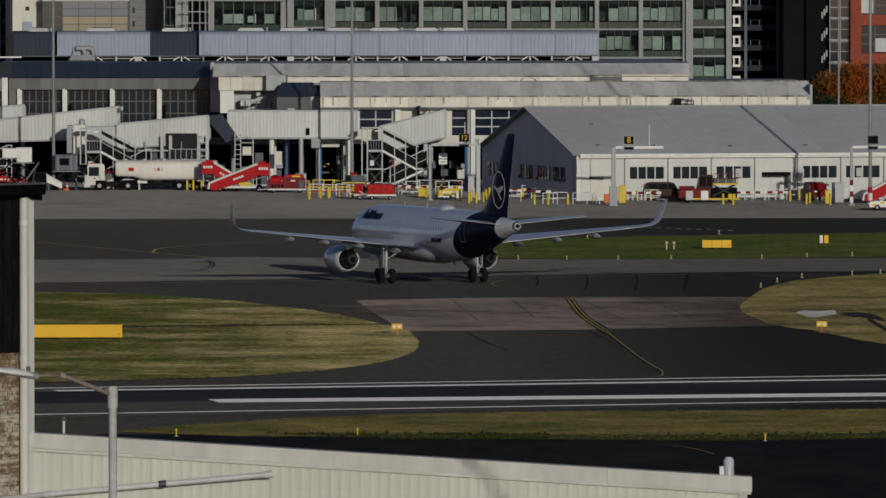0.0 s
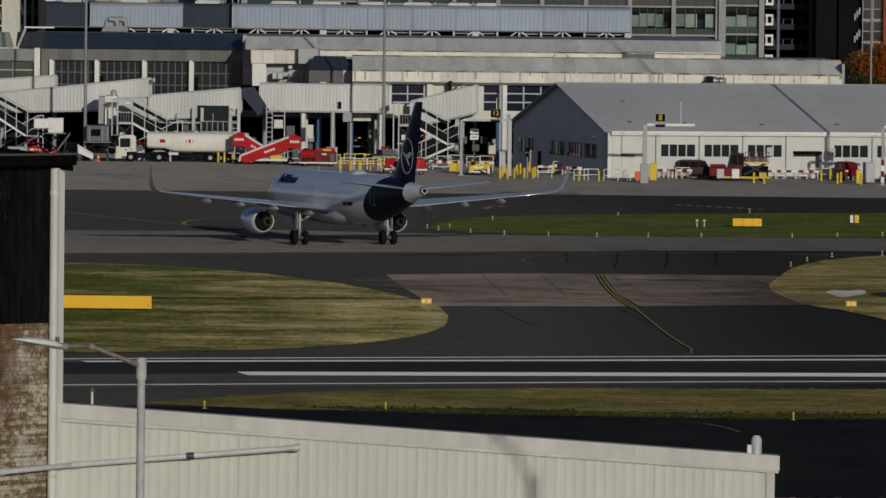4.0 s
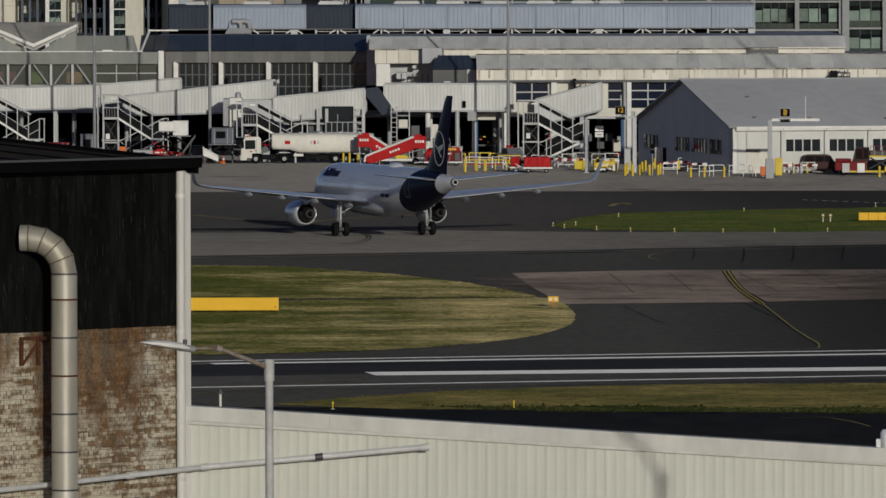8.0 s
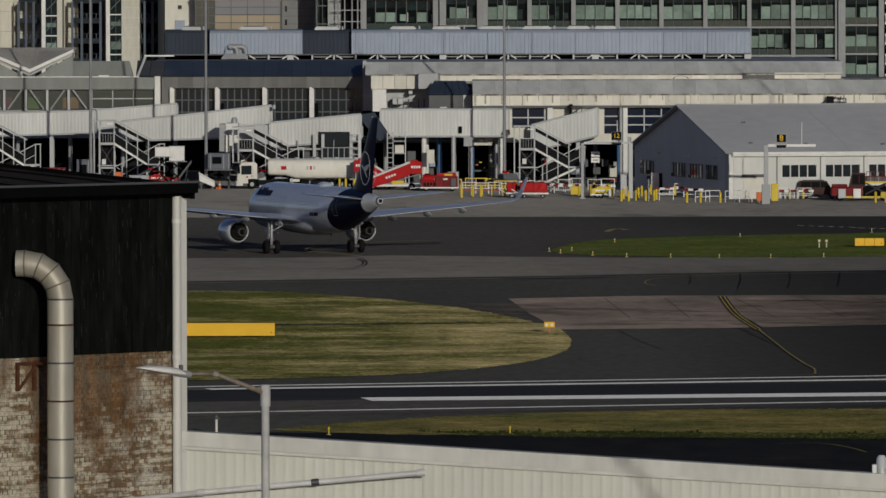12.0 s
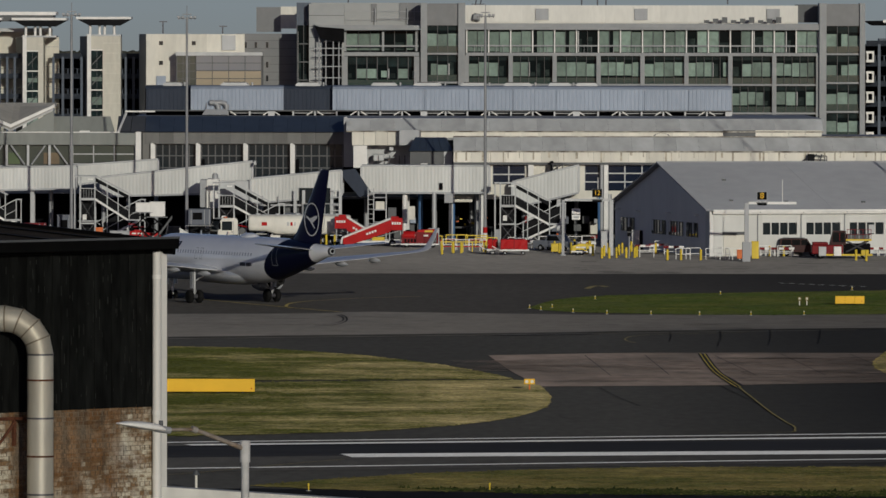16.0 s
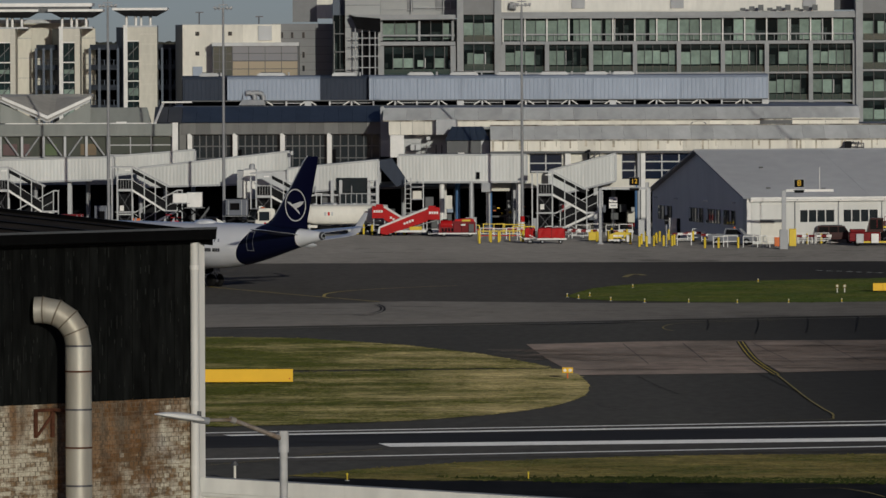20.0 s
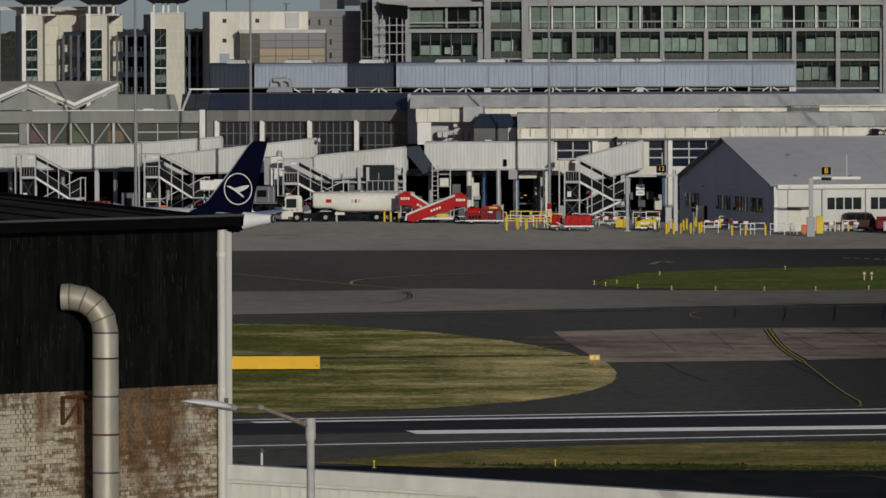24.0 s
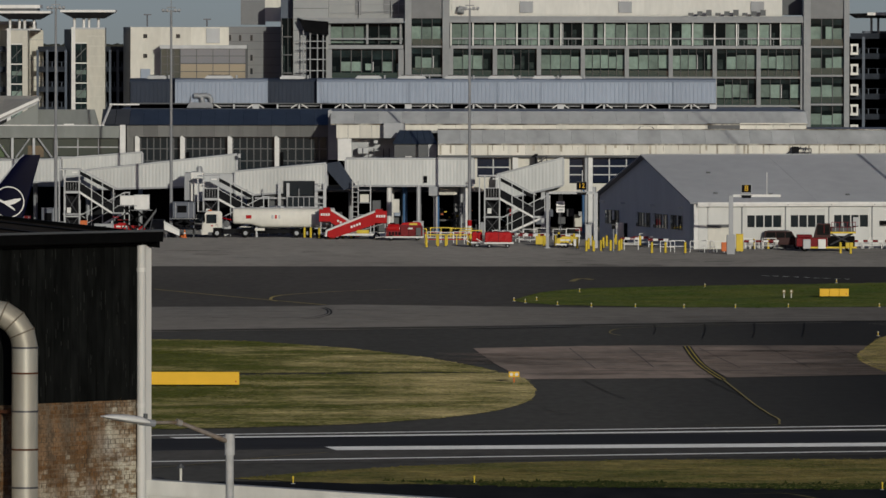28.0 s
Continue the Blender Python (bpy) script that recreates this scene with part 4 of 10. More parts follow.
    # stair towers of glass between grey piers
    for u0, u1, u2, u3, seed in ((797, 811, 866, 881, 300), (1502, 1517, 1576, 1588, 340)):
        X = [(u - 784) * 0.075 for u in (u0, u1, u2, u3)]
        part("pier", block(X[0] + 0.2, X[1], y - 1.2, y + 4, 0, 27.82), "concrete_frame", r)
        part("pier", block(X[2], X[3] - 0.2, y - 1.2, y + 4, 0, 27.82), "concrete_frame", r)
        part("head_panel", block(X[1], X[2], y - 0.7, y + 3, 24.82, 27.75), "head_grey", r)
        for j, (a, b) in enumerate(((-52, -1), (1, 50), (52, 101), (103, 150))):
            zt, zb = 24 - (a + 41) * 0.075, 24 - (b + 41) * 0.075
            bay_glass(r, X[1], X[2], y - 0.4, zb + 0.2, zt, 3, seed + j, 0.7, 0.1, 0.3)
            part("guard_panel", block(X[1] + 0.1, X[2] - 0.1, y - 0.2, y - 0.15, zb + 0.25, zb + 1.1), "green_glass", r)
            part("landing", block(X[1] + 0.3, X[2] - 0.3, y + 0.2, y + 0.9, zb + (zt - zb) * 0.55, zb + (zt - zb) * 0.6), "concrete_frame", r)
            part("slab", block(X[1], X[2], y - 0.6, y + 1, zb - 0.05, zb + 0.2), "concrete_frame", r)
    # left wing with a deep canopy
    part("wall", block(-13.64, -8.99, 1199, 1204, 0, 27.67), "beige_cladding", r)
    bay_glass(r, -15.22, -13.5, y, 16.43, 24.82, 2, 7, 0.15, 0.05, 0.1)
    part("wall", block(-15.33, -13.45, 1202, 1206, 0, 27.83), "slate_blue", r)
    for zb in (-20, 12, 44):
        part("transom", block(-15.22, -13.5, 1199.8, 1200.1, 24 - (zb + 43) * 0.075, 24 - (zb + 41) * 0.075), "dark_grey", r)
    part("canopy", prism(bmesh.new(), [(-12.98, 24.9), (0.97, 24.82), (0.97, 24.22), (-9.25, 24.15), (-11.64, 24.37)], 1197.5, 1201), "concrete_frame", r)
    part("canopy_soffit", prism(bmesh.new(), [(-12.86, 24.67), (-8.97, 24.37), (-8.97, 22.58), (-12.11, 23.03)], 1196.5, 1198.5), "black", r)
    bay_glass(r, -8.7, 0.9, y, 21.3, 24.07, 6, 21, 0.85, 0.08, 0.12, 0.1)
    bay_glass(r, -8.7, 0.9, y, 16.57, 20.7, 7, 22, 0.85, 0.3, 0.4, 0.1)
    part("glass_rail", block(-8.7, 0.75, 1199.4, 1199.5, 16.65, 17.62), "green_glass", r)
    part("slab", block(-9.0, 0.97, y - 1.0, y + 1, 20.77, 21.26), "concrete_frame", r)
    part("rail", block(-9.0, 0.9, y - 0.9, y - 0.8, 21.98, 22.2), "concrete_frame", r)
    for u in (-8.99, -3.97, 0.45):
        part("post", block(u, u + 0.3, y - 1.0, y - 0.6, 21.38, 24.15), "concrete_frame", r)
    for u in (-9.22, 0.3):
        part("column", block(u, u + 0.7, y - 1.1, y - 0.2, 0, 20.7), "concrete_frame", r)
    # black panel before the wall, standing in for a recess's shade
    part("stair_recess", block(-11.77, -9.29, 1198.6, 1198.95, 16.43, 22.58), "black", r)
    for u in (-12.28, -11.38, -10.41, -9.66):
        part("stair_post", rod((u, 1197, 0), (u, 1197, 24.37), 0.09, 6), "mid_grey", r)
    for zb in (-12, 0, 20, 40):
        part("stair_rail", block(-12.88, -9.21, 1196.8, 1196.95, 24 - (zb + 42.5) * 0.0749, 24 - (zb + 41) * 0.0749), "mid_grey", r)
    for k in range(7):
        part("cladding_joint", block(-13.62, -9.01, 1198.97, 1198.995, 17.4 + k * 1.45, 17.46 + k * 1.45), "dark_grey", r)
    for k in range(2):
        part("cladding_joint", block(-13.4, 1.2, 1205.77, 1205.79, 25.5 + k * 1.15, 25.56 + k * 1.15), "mid_grey", r)
    for u in (-4.9, -0.6, 0.3):
        part("roof_ladder", rod((u, 1205.2, 24.9), (u, 1205.2, 27.2), 0.06, 6), "mid_grey", r)
    part("roof_guard", block(-4.9, 0.3, 1205.15, 1205.22, 25.75, 25.82), "mid_grey", r)
    # antennas
    for u, h, b in ((671, -135, -92), (893, -112, -62), (900, -98, -62), (1084, -105, -88), (1112, -100, -88), (1127, -101, -88), (1342, -104, -90)):
        x = (u - 784) * 0.0755
        part("antenna", rod((x, 1207, 24 - (b + 41) * 0.0755), (x + (0.5 if u < 1000 else 0), 1207, 24 - (h + 41) * 0.0755), 0.09, 6), "dark_steel", r)
    for u, h in ((671, -126), (893, -105), (900, -90)):
        x = (u - 784) * 0.0755
        part("antenna_arm", block(x - 0.8, x + 0.9, 1206.9, 1207.1, 24 - (h + 42) * 0.0755, 24 - (h + 40.5) * 0.0755), "dark_steel", r)
        part("dish", rod((x - 0.6, 1206.7, 24 - (h + 47) * 0.0755), (x - 0.6, 1206.9, 24 - (h + 47) * 0.0755), 0.18, 12), "dark_steel", r)
    part("antenna_drum", rod((8.21, 1205, 26.03), (9.11, 1205, 25.88), 0.5, 10), "concrete_frame", r)
    return r


def car_park_grid(name, x0, x1, y, zs, nx, label, posts=None):
    """An open parking deck: dark decks and posts, the back wall blackened for the hollow's shade."""
    r = root(name, pose(0, 0, 0), label, "car park")
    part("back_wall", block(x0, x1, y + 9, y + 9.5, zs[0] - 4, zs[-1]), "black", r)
    for z in zs:
        part("deck", block(x0, x1, y, y + 9, z - 0.25, z), "deck_dark", r)
        part("parapet", block(x0, x1, y - 0.1, y + 0.1, z, z + 0.5), "deck_dark", r)
    w = (x1 - x0) / nx
    for p in posts or [x0 + i * w for i in range(nx + 1)]:
        part("post", block(p - 0.18, p + 0.18, y - 0.25, y + 0.2, zs[0] - 4, zs[-1]), "slate_blue", r)
    for z in zs[:-1]:
        part("guard_rail", block(x0, x1, y - 0.02, y + 0.05, z + 1.15, z + 1.22), "deck_dark", r)
        for k in range(1, nx * 2):
            part("rail_post", block(x0 + k * w / 2, x0 + k * w / 2 + 0.1, y + 0.06, y + 0.12, z + 0.5, z + 1.15), "slate_blue", r)
    return r


def stair_tower(x, y, z_top, wide, label, cheek=1.0):
    """A pale tower with a tall green window strip and a floating slab roof."""
    r = root("stair_tower", pose(x, y, 0), label, "tower")
    # side turned from the sun, its shade put into a dark blue-grey
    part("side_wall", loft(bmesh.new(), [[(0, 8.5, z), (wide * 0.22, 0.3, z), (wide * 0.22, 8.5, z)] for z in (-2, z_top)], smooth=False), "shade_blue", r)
    part("fin", block(wide * 0.22, wide * 0.31, -0.3, 6, -2, z_top + 0.3), "white", r)
    part("wall", block(wide * 0.58, wide * cheek, 0, 6, -2, z_top), "tower_cream", r)
    if cheek < 1:   # the car park's own wall, set well back beside the tower
        part("recess_wall", block(wide * cheek, wide * 1.02, 7.0, 7.6, -2, z_top), "tower_cream", r)
        for k in range(7):
            part("cladding_joint", block(wide * cheek, wide * 1.02, 6.97, 6.99, z_top - 1.4 - k * 2.87, z_top - 1.34 - k * 2.87), "mid_grey", r)
    for k in range(10):
        part("cladding_joint", block(wide * 0.58, wide * cheek, -0.02, -0.004, z_top - 1.0 - k * 1.44, z_top - 0.95 - k * 1.44), "cream", r)
    part("lintel", block(wide * 0.31, wide * 0.58, 0, 6, z_top - 1.9, z_top), "tower_cream", r)
    part("coping", block(wide * 0.2, wide * 1.0, -0.15, 6, z_top + 0.004, z_top + 0.25), "light_grey", r)
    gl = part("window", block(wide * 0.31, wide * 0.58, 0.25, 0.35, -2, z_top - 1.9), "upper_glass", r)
    for k in range(8):
        z = z_top - 1.9 - k * 2.87
        part("transom", block(wide * 0.31, wide * 0.58, 0.0, 0.24, z - 0.16, z), "white", gl)
        part("mullion", block(wide * 0.44, wide * 0.45, 0.15, 0.24, z - 2.7, z - 0.16), "dark_grey", gl)
        if k:
            part("blind", block(wide * 0.33, wide * 0.56, 0.2, 0.22, z - (2.5, 1.7, 2.2)[k % 3], z - 1.1), "blind", gl)
        part("stair_flight", loft(bmesh.new(), [[(wide * 0.33, y_, z - 2.3), (wide * 0.55, y_, z - 0.9), (wide * 0.55, y_, z - 0.7), (wide * 0.33, y_, z - 2.1)] for y_ in (0.15, 0.19)], smooth=False), "dark_grey", gl)
    for u in (0.28, 0.5, 0.62, 0.84):
        part("roof_post", rod((wide * u, 1.5, z_top), (wide * u, 1.5, z_top + 2.0), 0.2, 8), "white", r)
    part("roof_slab", prism(bmesh.new(), [(-wide * 0.02, z_top + 2.45), (wide * 1.22, z_top + 2.45), (wide * 0.95, z_top + 1.55), (wide * 0.25, z_top + 1.6)], 0.2, 8), "screen", r, "black sloping soffit")
    part("roof_edge", block(-wide * 0.04, wide * 1.24, -0.1, 8, z_top + 2.45, z_top + 2.8), "white", r)
    return r


def nearer(ob, k):
    """Draw a thing towards the terminal along the lines of sight from the hill, so that it keeps its seen size."""
    eye = Matrix.Translation(Vector(EYE))
    ob.matrix_basis = eye @ Matrix.Scale(k, 4) @ eye.inverted() @ ob.matrix_basis


def left_quarter():
    M["tower_cream"] = mat("pale_tower_cladding", (0.61, 0.585, 0.505), 0.6, 0, 0.06, 0.14, 2.0, 0.15, stretch=(1, 1, 0.3))
    y = 1300.0
    for u, top, w in ((193, -32, 76), (79, -30, 76), (-35, -30, 76)):
        x = (u - 784) * 0.08125
        tower = stair_tower(x, y, 24 - (top + 41) * 0.08125, w * 0.08125, "pale car park stair tower under a floating white roof", 1.0 if u > 150 else 0.7)
        nearer(tower, 0.938)
    r = root("parking_house", pose(0, 0, 0), "pale clad parking house wall with a flat slab roof", "car park")
    nearer(r, 0.938)
    part("wall", block(-77.05, -68.89, 1306, 1312, -2, 24.08), "cream", r)
    part("wall", block(-66.5, -52.2, 1310, 1314, -2, 24.3), "tower_cream", r)
    part("roof_slab", block(-80.32, -51.34, 1304, 1314, 26.29, 26.78), "white", r)
    part("roof_soffit", block(-80.32, -51.75, 1304.5, 1314, 25.39, 26.29 - 0.01), "dark_grey", r)
    part("parapet", block(-80.32, -52.16, 1305.8, 1306, 23.92, 24.41), "light_grey", r)
    nearer(car_park_grid("parking_deck", -59.37, -56.11, 1303, [2.9 * k for k in range(8)], 3, "dark open parking decks between pale towers"), 0.938)
    nearer(car_park_grid("parking_deck", -51.63, -47.56, 1303, [2.9 * k for k in range(8)], 3, "dark open parking decks between pale towers"), 0.938)
    nearer(car_park_grid("parking_deck", -42.27, -39.01, 1303, [2.9 * k for k in range(8)], 3, "dark open parking decks between pale towers"), 0.938)
    # white block with a glazed bay
    M["block_grey"] = mat("grey_banded_cladding", (0.2, 0.205, 0.21), 0.6, 0, 0.05, 0.1, 1.0, 0.15)
    r = root("white_block", pose(0, 0, 0), "cream panelled office block with a glazed bay", "office")
    y = 1260.0
    nearer(r, 0.96)
    # the sunless side, coloured dark blue-grey for its shade
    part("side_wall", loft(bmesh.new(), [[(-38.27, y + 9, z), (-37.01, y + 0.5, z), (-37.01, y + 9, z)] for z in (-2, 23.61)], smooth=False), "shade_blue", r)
    part("wall", block(-37.01, -23.31, y, y + 14, -2, 23.61), "cream", r)
    panels("wall_panel", r, -37.01, -26.46, y, 19.2, 23.61, 5, "cream", 0.03, 0.08)
    part("wall", block(-24.59, -15.13, 1261, 1274, -2, 23.68), "block_grey", r)
    for k in range(8):
        part("cladding_joint", block(-23.2, -15.13, 1260.97, 1260.99, 15.0 + k * 1.1, 15.05 + k * 1.1), "dark_grey", r)
    part("wall", block(-26.45, -24.56, 1259.6, 1260, 21.4, 23.45), "light_grey", r)
    for u, v in ((340, -20), (398, -20), (340, 15)):
        x, z = (u - 784) * 0.0787, 24 - (v + 41) * 0.0787
        part("window", block(x - 0.28, x + 0.28, y - 0.12, y - 0.09, z - 0.28, z + 0.28), "glass", r)
    for u, v in ((490, -17), (508, -17), (528, -17), (528, 18), (528, 42)):
        x, z = (u - 784) * 0.0788, 24 - (v + 41) * 0.0788
        part("window", block(x - 0.16, x + 0.16, 1260.9, 1260.95, z - 0.4, z + 0.4), "glass", r)
    # reflections are coloured in: tan on lower panes, grey sky on upper ones
    M["bay_glass"] = glass("tan_mirror_glass", (0.36, 0.31, 0.23), 0.05)
    M["bay_sky_glass"] = glass("pale_grey_mirror_glass", (0.2, 0.215, 0.24), 0.05)
    window_grid(r, -32.66, -29.99, 1256, 16.31, 20.62, 3, 4, "wing_glass", "dark_grey", 0.1)
    window_grid(r, -29.99, -20.88, 1256, 16.31, 18.58, 4, 2, "bay_glass", "dark_grey", 0.09)
    window_grid(r, -29.99, -20.88, 1256, 18.58, 20.62, 4, 2, "bay_sky_glass", "dark_grey", 0.09)
    part("bay_roof", block(-32.81, -20.72, 1255.6, 1260, 20.62, 21.1), "light_grey", r)
    part("bay_side", block(-20.88, -20.72, 1256, 1261, 16.31, 20.62), "dark_grey", r)
    part("roof_house", block(-21.76, -18.36, 1266, 1272, 23.92, 27.4), "block_grey", r)
    part("roof_house", block(-18.36, -16.14, 1266, 1272, 24.4, 27.48), "cream", r)
    part("panel", block(-35.59, -34.25, 1259.7, 1259.88, 16.28, 17.78), "blue_grey", r)
    for u, h in ((342, -57), (448, -49)):
        x = (u - 784) * 0.0787
        part("antenna", rod((x, 1264, 23.68), (x, 1264, 24 - (h + 41) * 0.0787), 0.09, 6), "dark_steel", r)
        part("antenna_head", block(x - 0.5, x + 0.6, 1263.9, 1264.1, 24 - (h + 41) * 0.0787, 24 - (h + 39) * 0.0787), "dark_steel", r)


def right_quarter():
    # car park with white spandrels behind the office, a black tower, a glazed stair and a red frame
    r = car_park_grid("parking_deck", 61.05, 68.19, 1215, [0.7 + 2.71 * k for k in range(9)], 3, "dark multi-storey parking deck with pale spandrels", [62.8, 67.13])
    part("roof_house", block(63.01, 67.96, 1219, 1223, 22.4, 23.16), "slate_blue", r)
    part("canopy", prism(bmesh.new(), [(61.2, 25.52), (71.25, 25.75), (71.25, 24.84), (62.27, 24.91)], 1217, 1226), "black", r)
    part("canopy_edge", block(63.41, 71.17, 1216.7, 1217, 25.29, 25.67), "white", r)
    for u in (64.07, 64.99):
        part("canopy_post", rod((u, 1219, 22.55), (u, 1219, 24.99), 0.16, 8), "mid_grey", r)
    for k in range(8):
        z = 0.99 + 2.71 * k
        part("spandrel", block(60.95, 62.01, 1213, 1214, z, z + 0.35), "white", r)
        part("spandrel", block(61.03, 61.26, 1213, 1214, z + 0.35, z + 1.2), "white", r)
        part("spandrel", block(61.79, 62.01, 1213, 1214, z + 0.35, z + 1.2), "white", r)
        part("spandrel", block(60.95, 62.01, 1213, 1214, z + 1.2, z + 1.5), "white", r)
    M["black_cladding"] = mat("black_cladding", (0.0085, 0.0105, 0.0105), 0.7, 0, 0.2, 0.3, 0.6, 0.1, spec=0.05)
    r = root("black_tower", pose(0, 0, 0), "black clad service tower", "tower")
    part("wall", block(67.33, 70.04, 1205, 1216, 0, 34), "black_cladding", r)
    part("wall", block(70.4, 72.36, 1206, 1216, 0, 34), "black_cladding", r)
    part("wall", block(70.16, 70.46, 1207, 1216, 0, 34), "black", r)
    r = root("brick_office", pose(0, 0, 0), "red brick framed office with wide windows and a glazed stair", "office")
    part("stair_core", block(72.48, 76.48, 1209, 1220, 0, 34), "black_cladding", r)
    for k in range(8):
        z = 3.6 + 2.95 * k
        window_grid(r, 73.69, 76.48, 1207.6, z + 0.2, z + 2.8, 2, 2, "pier_glass", "mid_grey", 0.09)
        part("landing", block(73.54, 76.48, 1207, 1208, z - 0.06, z + 0.08), "mid_grey", r)
        for q in range(3):
            part("stair_panel", block(72.39 + 0.1 + 0.3 * q, 72.39 + 0.3 + 0.3 * q, 1206.3, 1206.6, z + 0.4 * q, z + 0.9 + 0.4 * q), "mid_grey", r)
    part("pier", block(76.35, 77.79, 1206, 1216, 0, 34), "brick_red", r)
    for k in range(5):
        z = 2.2 + 5.15 * k
        part("spandrel", block(77.79, 90.9, 1206, 1216, z - 0.2, z + 1.2), "brick_red", r)
        window_grid(r, 77.79, 90.9, 1207, z + 1.2, z + 4.95, 7, 3, "pier_glass", "dark_grey", 0.12)
        for q in range(7):
            if (q + k) % 3 == 0:
                part("blind", block(77.86 + q * 1.87, 77.86 + q * 1.87 + 1.6, 1206.8, 1206.85, z + 1.4, z + 3.2), "light_grey", r)


terminal()
pier()
plant_shed()
office()
left_quarter()
right_quarter()


# ---- near by: the corner of an old brick hangar and a white ribbed shed, on higher ground ----
CX, CY, PLATEAU = -4.15, 150.0, 9.0
HANGAR = pose(CX, CY, PLATEAU, 0, 0, -132)   # x runs along the brick wall towards the camera, y out of it
SHED = pose(CX + 0.04, CY, PLATEAU)      # x runs along the white wall, y into it
WALL_H, BAND = 11.4, 8.82


def brick_material(name, island):
    """Old red and buff brick, course by course, with flaking limewash and rust runs."""
    m = mat(name, (0.3, 0.3, 0.3), 0.9, 0, 0.1, 0.1, 9.0, 1.2, 0.4)
    n, l = m.node_tree.nodes, m.node_tree.links
    b = n["Principled BSDF"]
    geo, oi = n.new("ShaderNodeNewGeometry"), n.new("ShaderNodeObjectInfo")
    own = geo.outputs["Random Per Island"] if island else oi.outputs["Random"]

    def cloud(size, detail, low, high, lo=0.32, hi=0.68):
        mp, t, r = n.new("ShaderNodeMapping"), n.new("ShaderNodeTexNoise"), n.new("ShaderNodeMapRange")
        mp.inputs["Scale"].default_value = size
        l.new(geo.outputs["Position"], mp.inputs["Vector"])
        l.new(mp.outputs[0], t.inputs["Vector"])
        t.inputs["Scale"].default_value, t.inputs["Detail"].default_value = 1.0, detail
        r.inputs[1].default_value, r.inputs[2].default_value = lo, hi
        r.inputs[3].default_value, r.inputs[4].default_value = low, high
        l.new(t.outputs[0], r.inputs[0])
        return r.outputs[0]

    def ramp(value, lo, hi, low, high):
        r = n.new("ShaderNodeMapRange")
        l.new(value, r.inputs[0])
        for i, v in enumerate((lo, hi, low, high)):
            r.inputs[i + 1].default_value = v
        return r.outputs[0]

    def plus(*terms):
        last = terms[0]
        for t in terms[1:]:
            q = n.new("ShaderNodeMath")
            l.new(last, q.inputs[0])
            l.new(t, q.inputs[1])
            last = q.outputs[0]
        return last

    def blend(factor, a, c):
        mix = n.new("ShaderNodeMix")
        mix.data_type = "RGBA"
        mix.clamp_factor = True
        l.new(factor, mix.inputs["Factor"])
        for sock, v in (("A", a), ("B", c)):
            if isinstance(v, tuple):
                mix.inputs[sock].default_value = (*v, 1)
            else:
                l.new(v, mix.inputs[sock])
        return mix.outputs["Result"]
    sep = n.new("ShaderNodeSeparateXYZ")
    l.new(geo.outputs["Position"], sep.inputs[0])
    clay = blend(own, (0.2, 0.125, 0.065), (0.075, 0.055, 0.036))
    clay = blend(ramp(own, 0.8, 0.86, 0, 0.6), clay, (0.21, 0.095, 0.045))
    # limewash: in patches, by courses, and better kept further along the wall
    wash = plus(cloud((1.3, 1.3, 1.7), 5, -0.45, 0.45), cloud((1.2, 1.2, 13.3), 2, -0.4, 0.4), ramp(own, 0, 1, -0.36, 0.36), cloud((14, 14, 14), 3, -0.2, 0.2), ramp(sep.outputs["X"], -6.1, -6.9, 0.5, 0.75), ramp(sep.outputs["Z"], 15.0, 17.8, -0.05, 0.12))
    coat = blend(ramp(wash, 0.12, 0.8, 0, 1), clay, (0.5, 0.455, 0.355))
    salt = plus(cloud((1.1, 1.1, 0.9), 4, -1.2, 1.0), cloud((9, 9, 9), 3, -0.3, 0.3))
    coat = blend(ramp(salt, 0.3, 0.9, 0, 0.55), coat, (0.5, 0.475, 0.42))
    # rust that comes down from the sheeting, most of it beside the flue
    rust = plus(cloud((1.8, 1.8, 0.5), 5, -0.5, 0.5), ramp(sep.outputs["Z"], 14.6, 17.6, -0.55, 0.6), ramp(sep.outputs["X"], -6.7, -6.2, -0.75, 0.12), ramp(sep.outputs["X"], -6.0, -4.6, 0.42, -0.25))
    coat = blend(ramp(rust, 0.12, 0.6, 0, 0.85), coat, blend(cloud((4, 4, 1.5), 4, 0, 1), (0.17, 0.075, 0.02), (0.055, 0.034, 0.018)))
    soot = plus(cloud((5, 5, 3), 6, -0.9, 0.9), ramp(sep.outputs["Z"], 16.0, 17.8, -0.35, 0.2))
    coat = blend(ramp(soot, 0.3, 0.9, 0, 0.7), coat, (0.055, 0.04, 0.026))
    mul = n.new("ShaderNodeVectorMath")
    mul.operation = "SCALE"
    l.new(coat, mul.inputs[0])
    l.new(cloud((30, 30, 30), 4, 0.75, 1.2), mul.inputs["Scale"])
    l.new(mul.outputs[0], b.inputs["Base Color"])
    return m


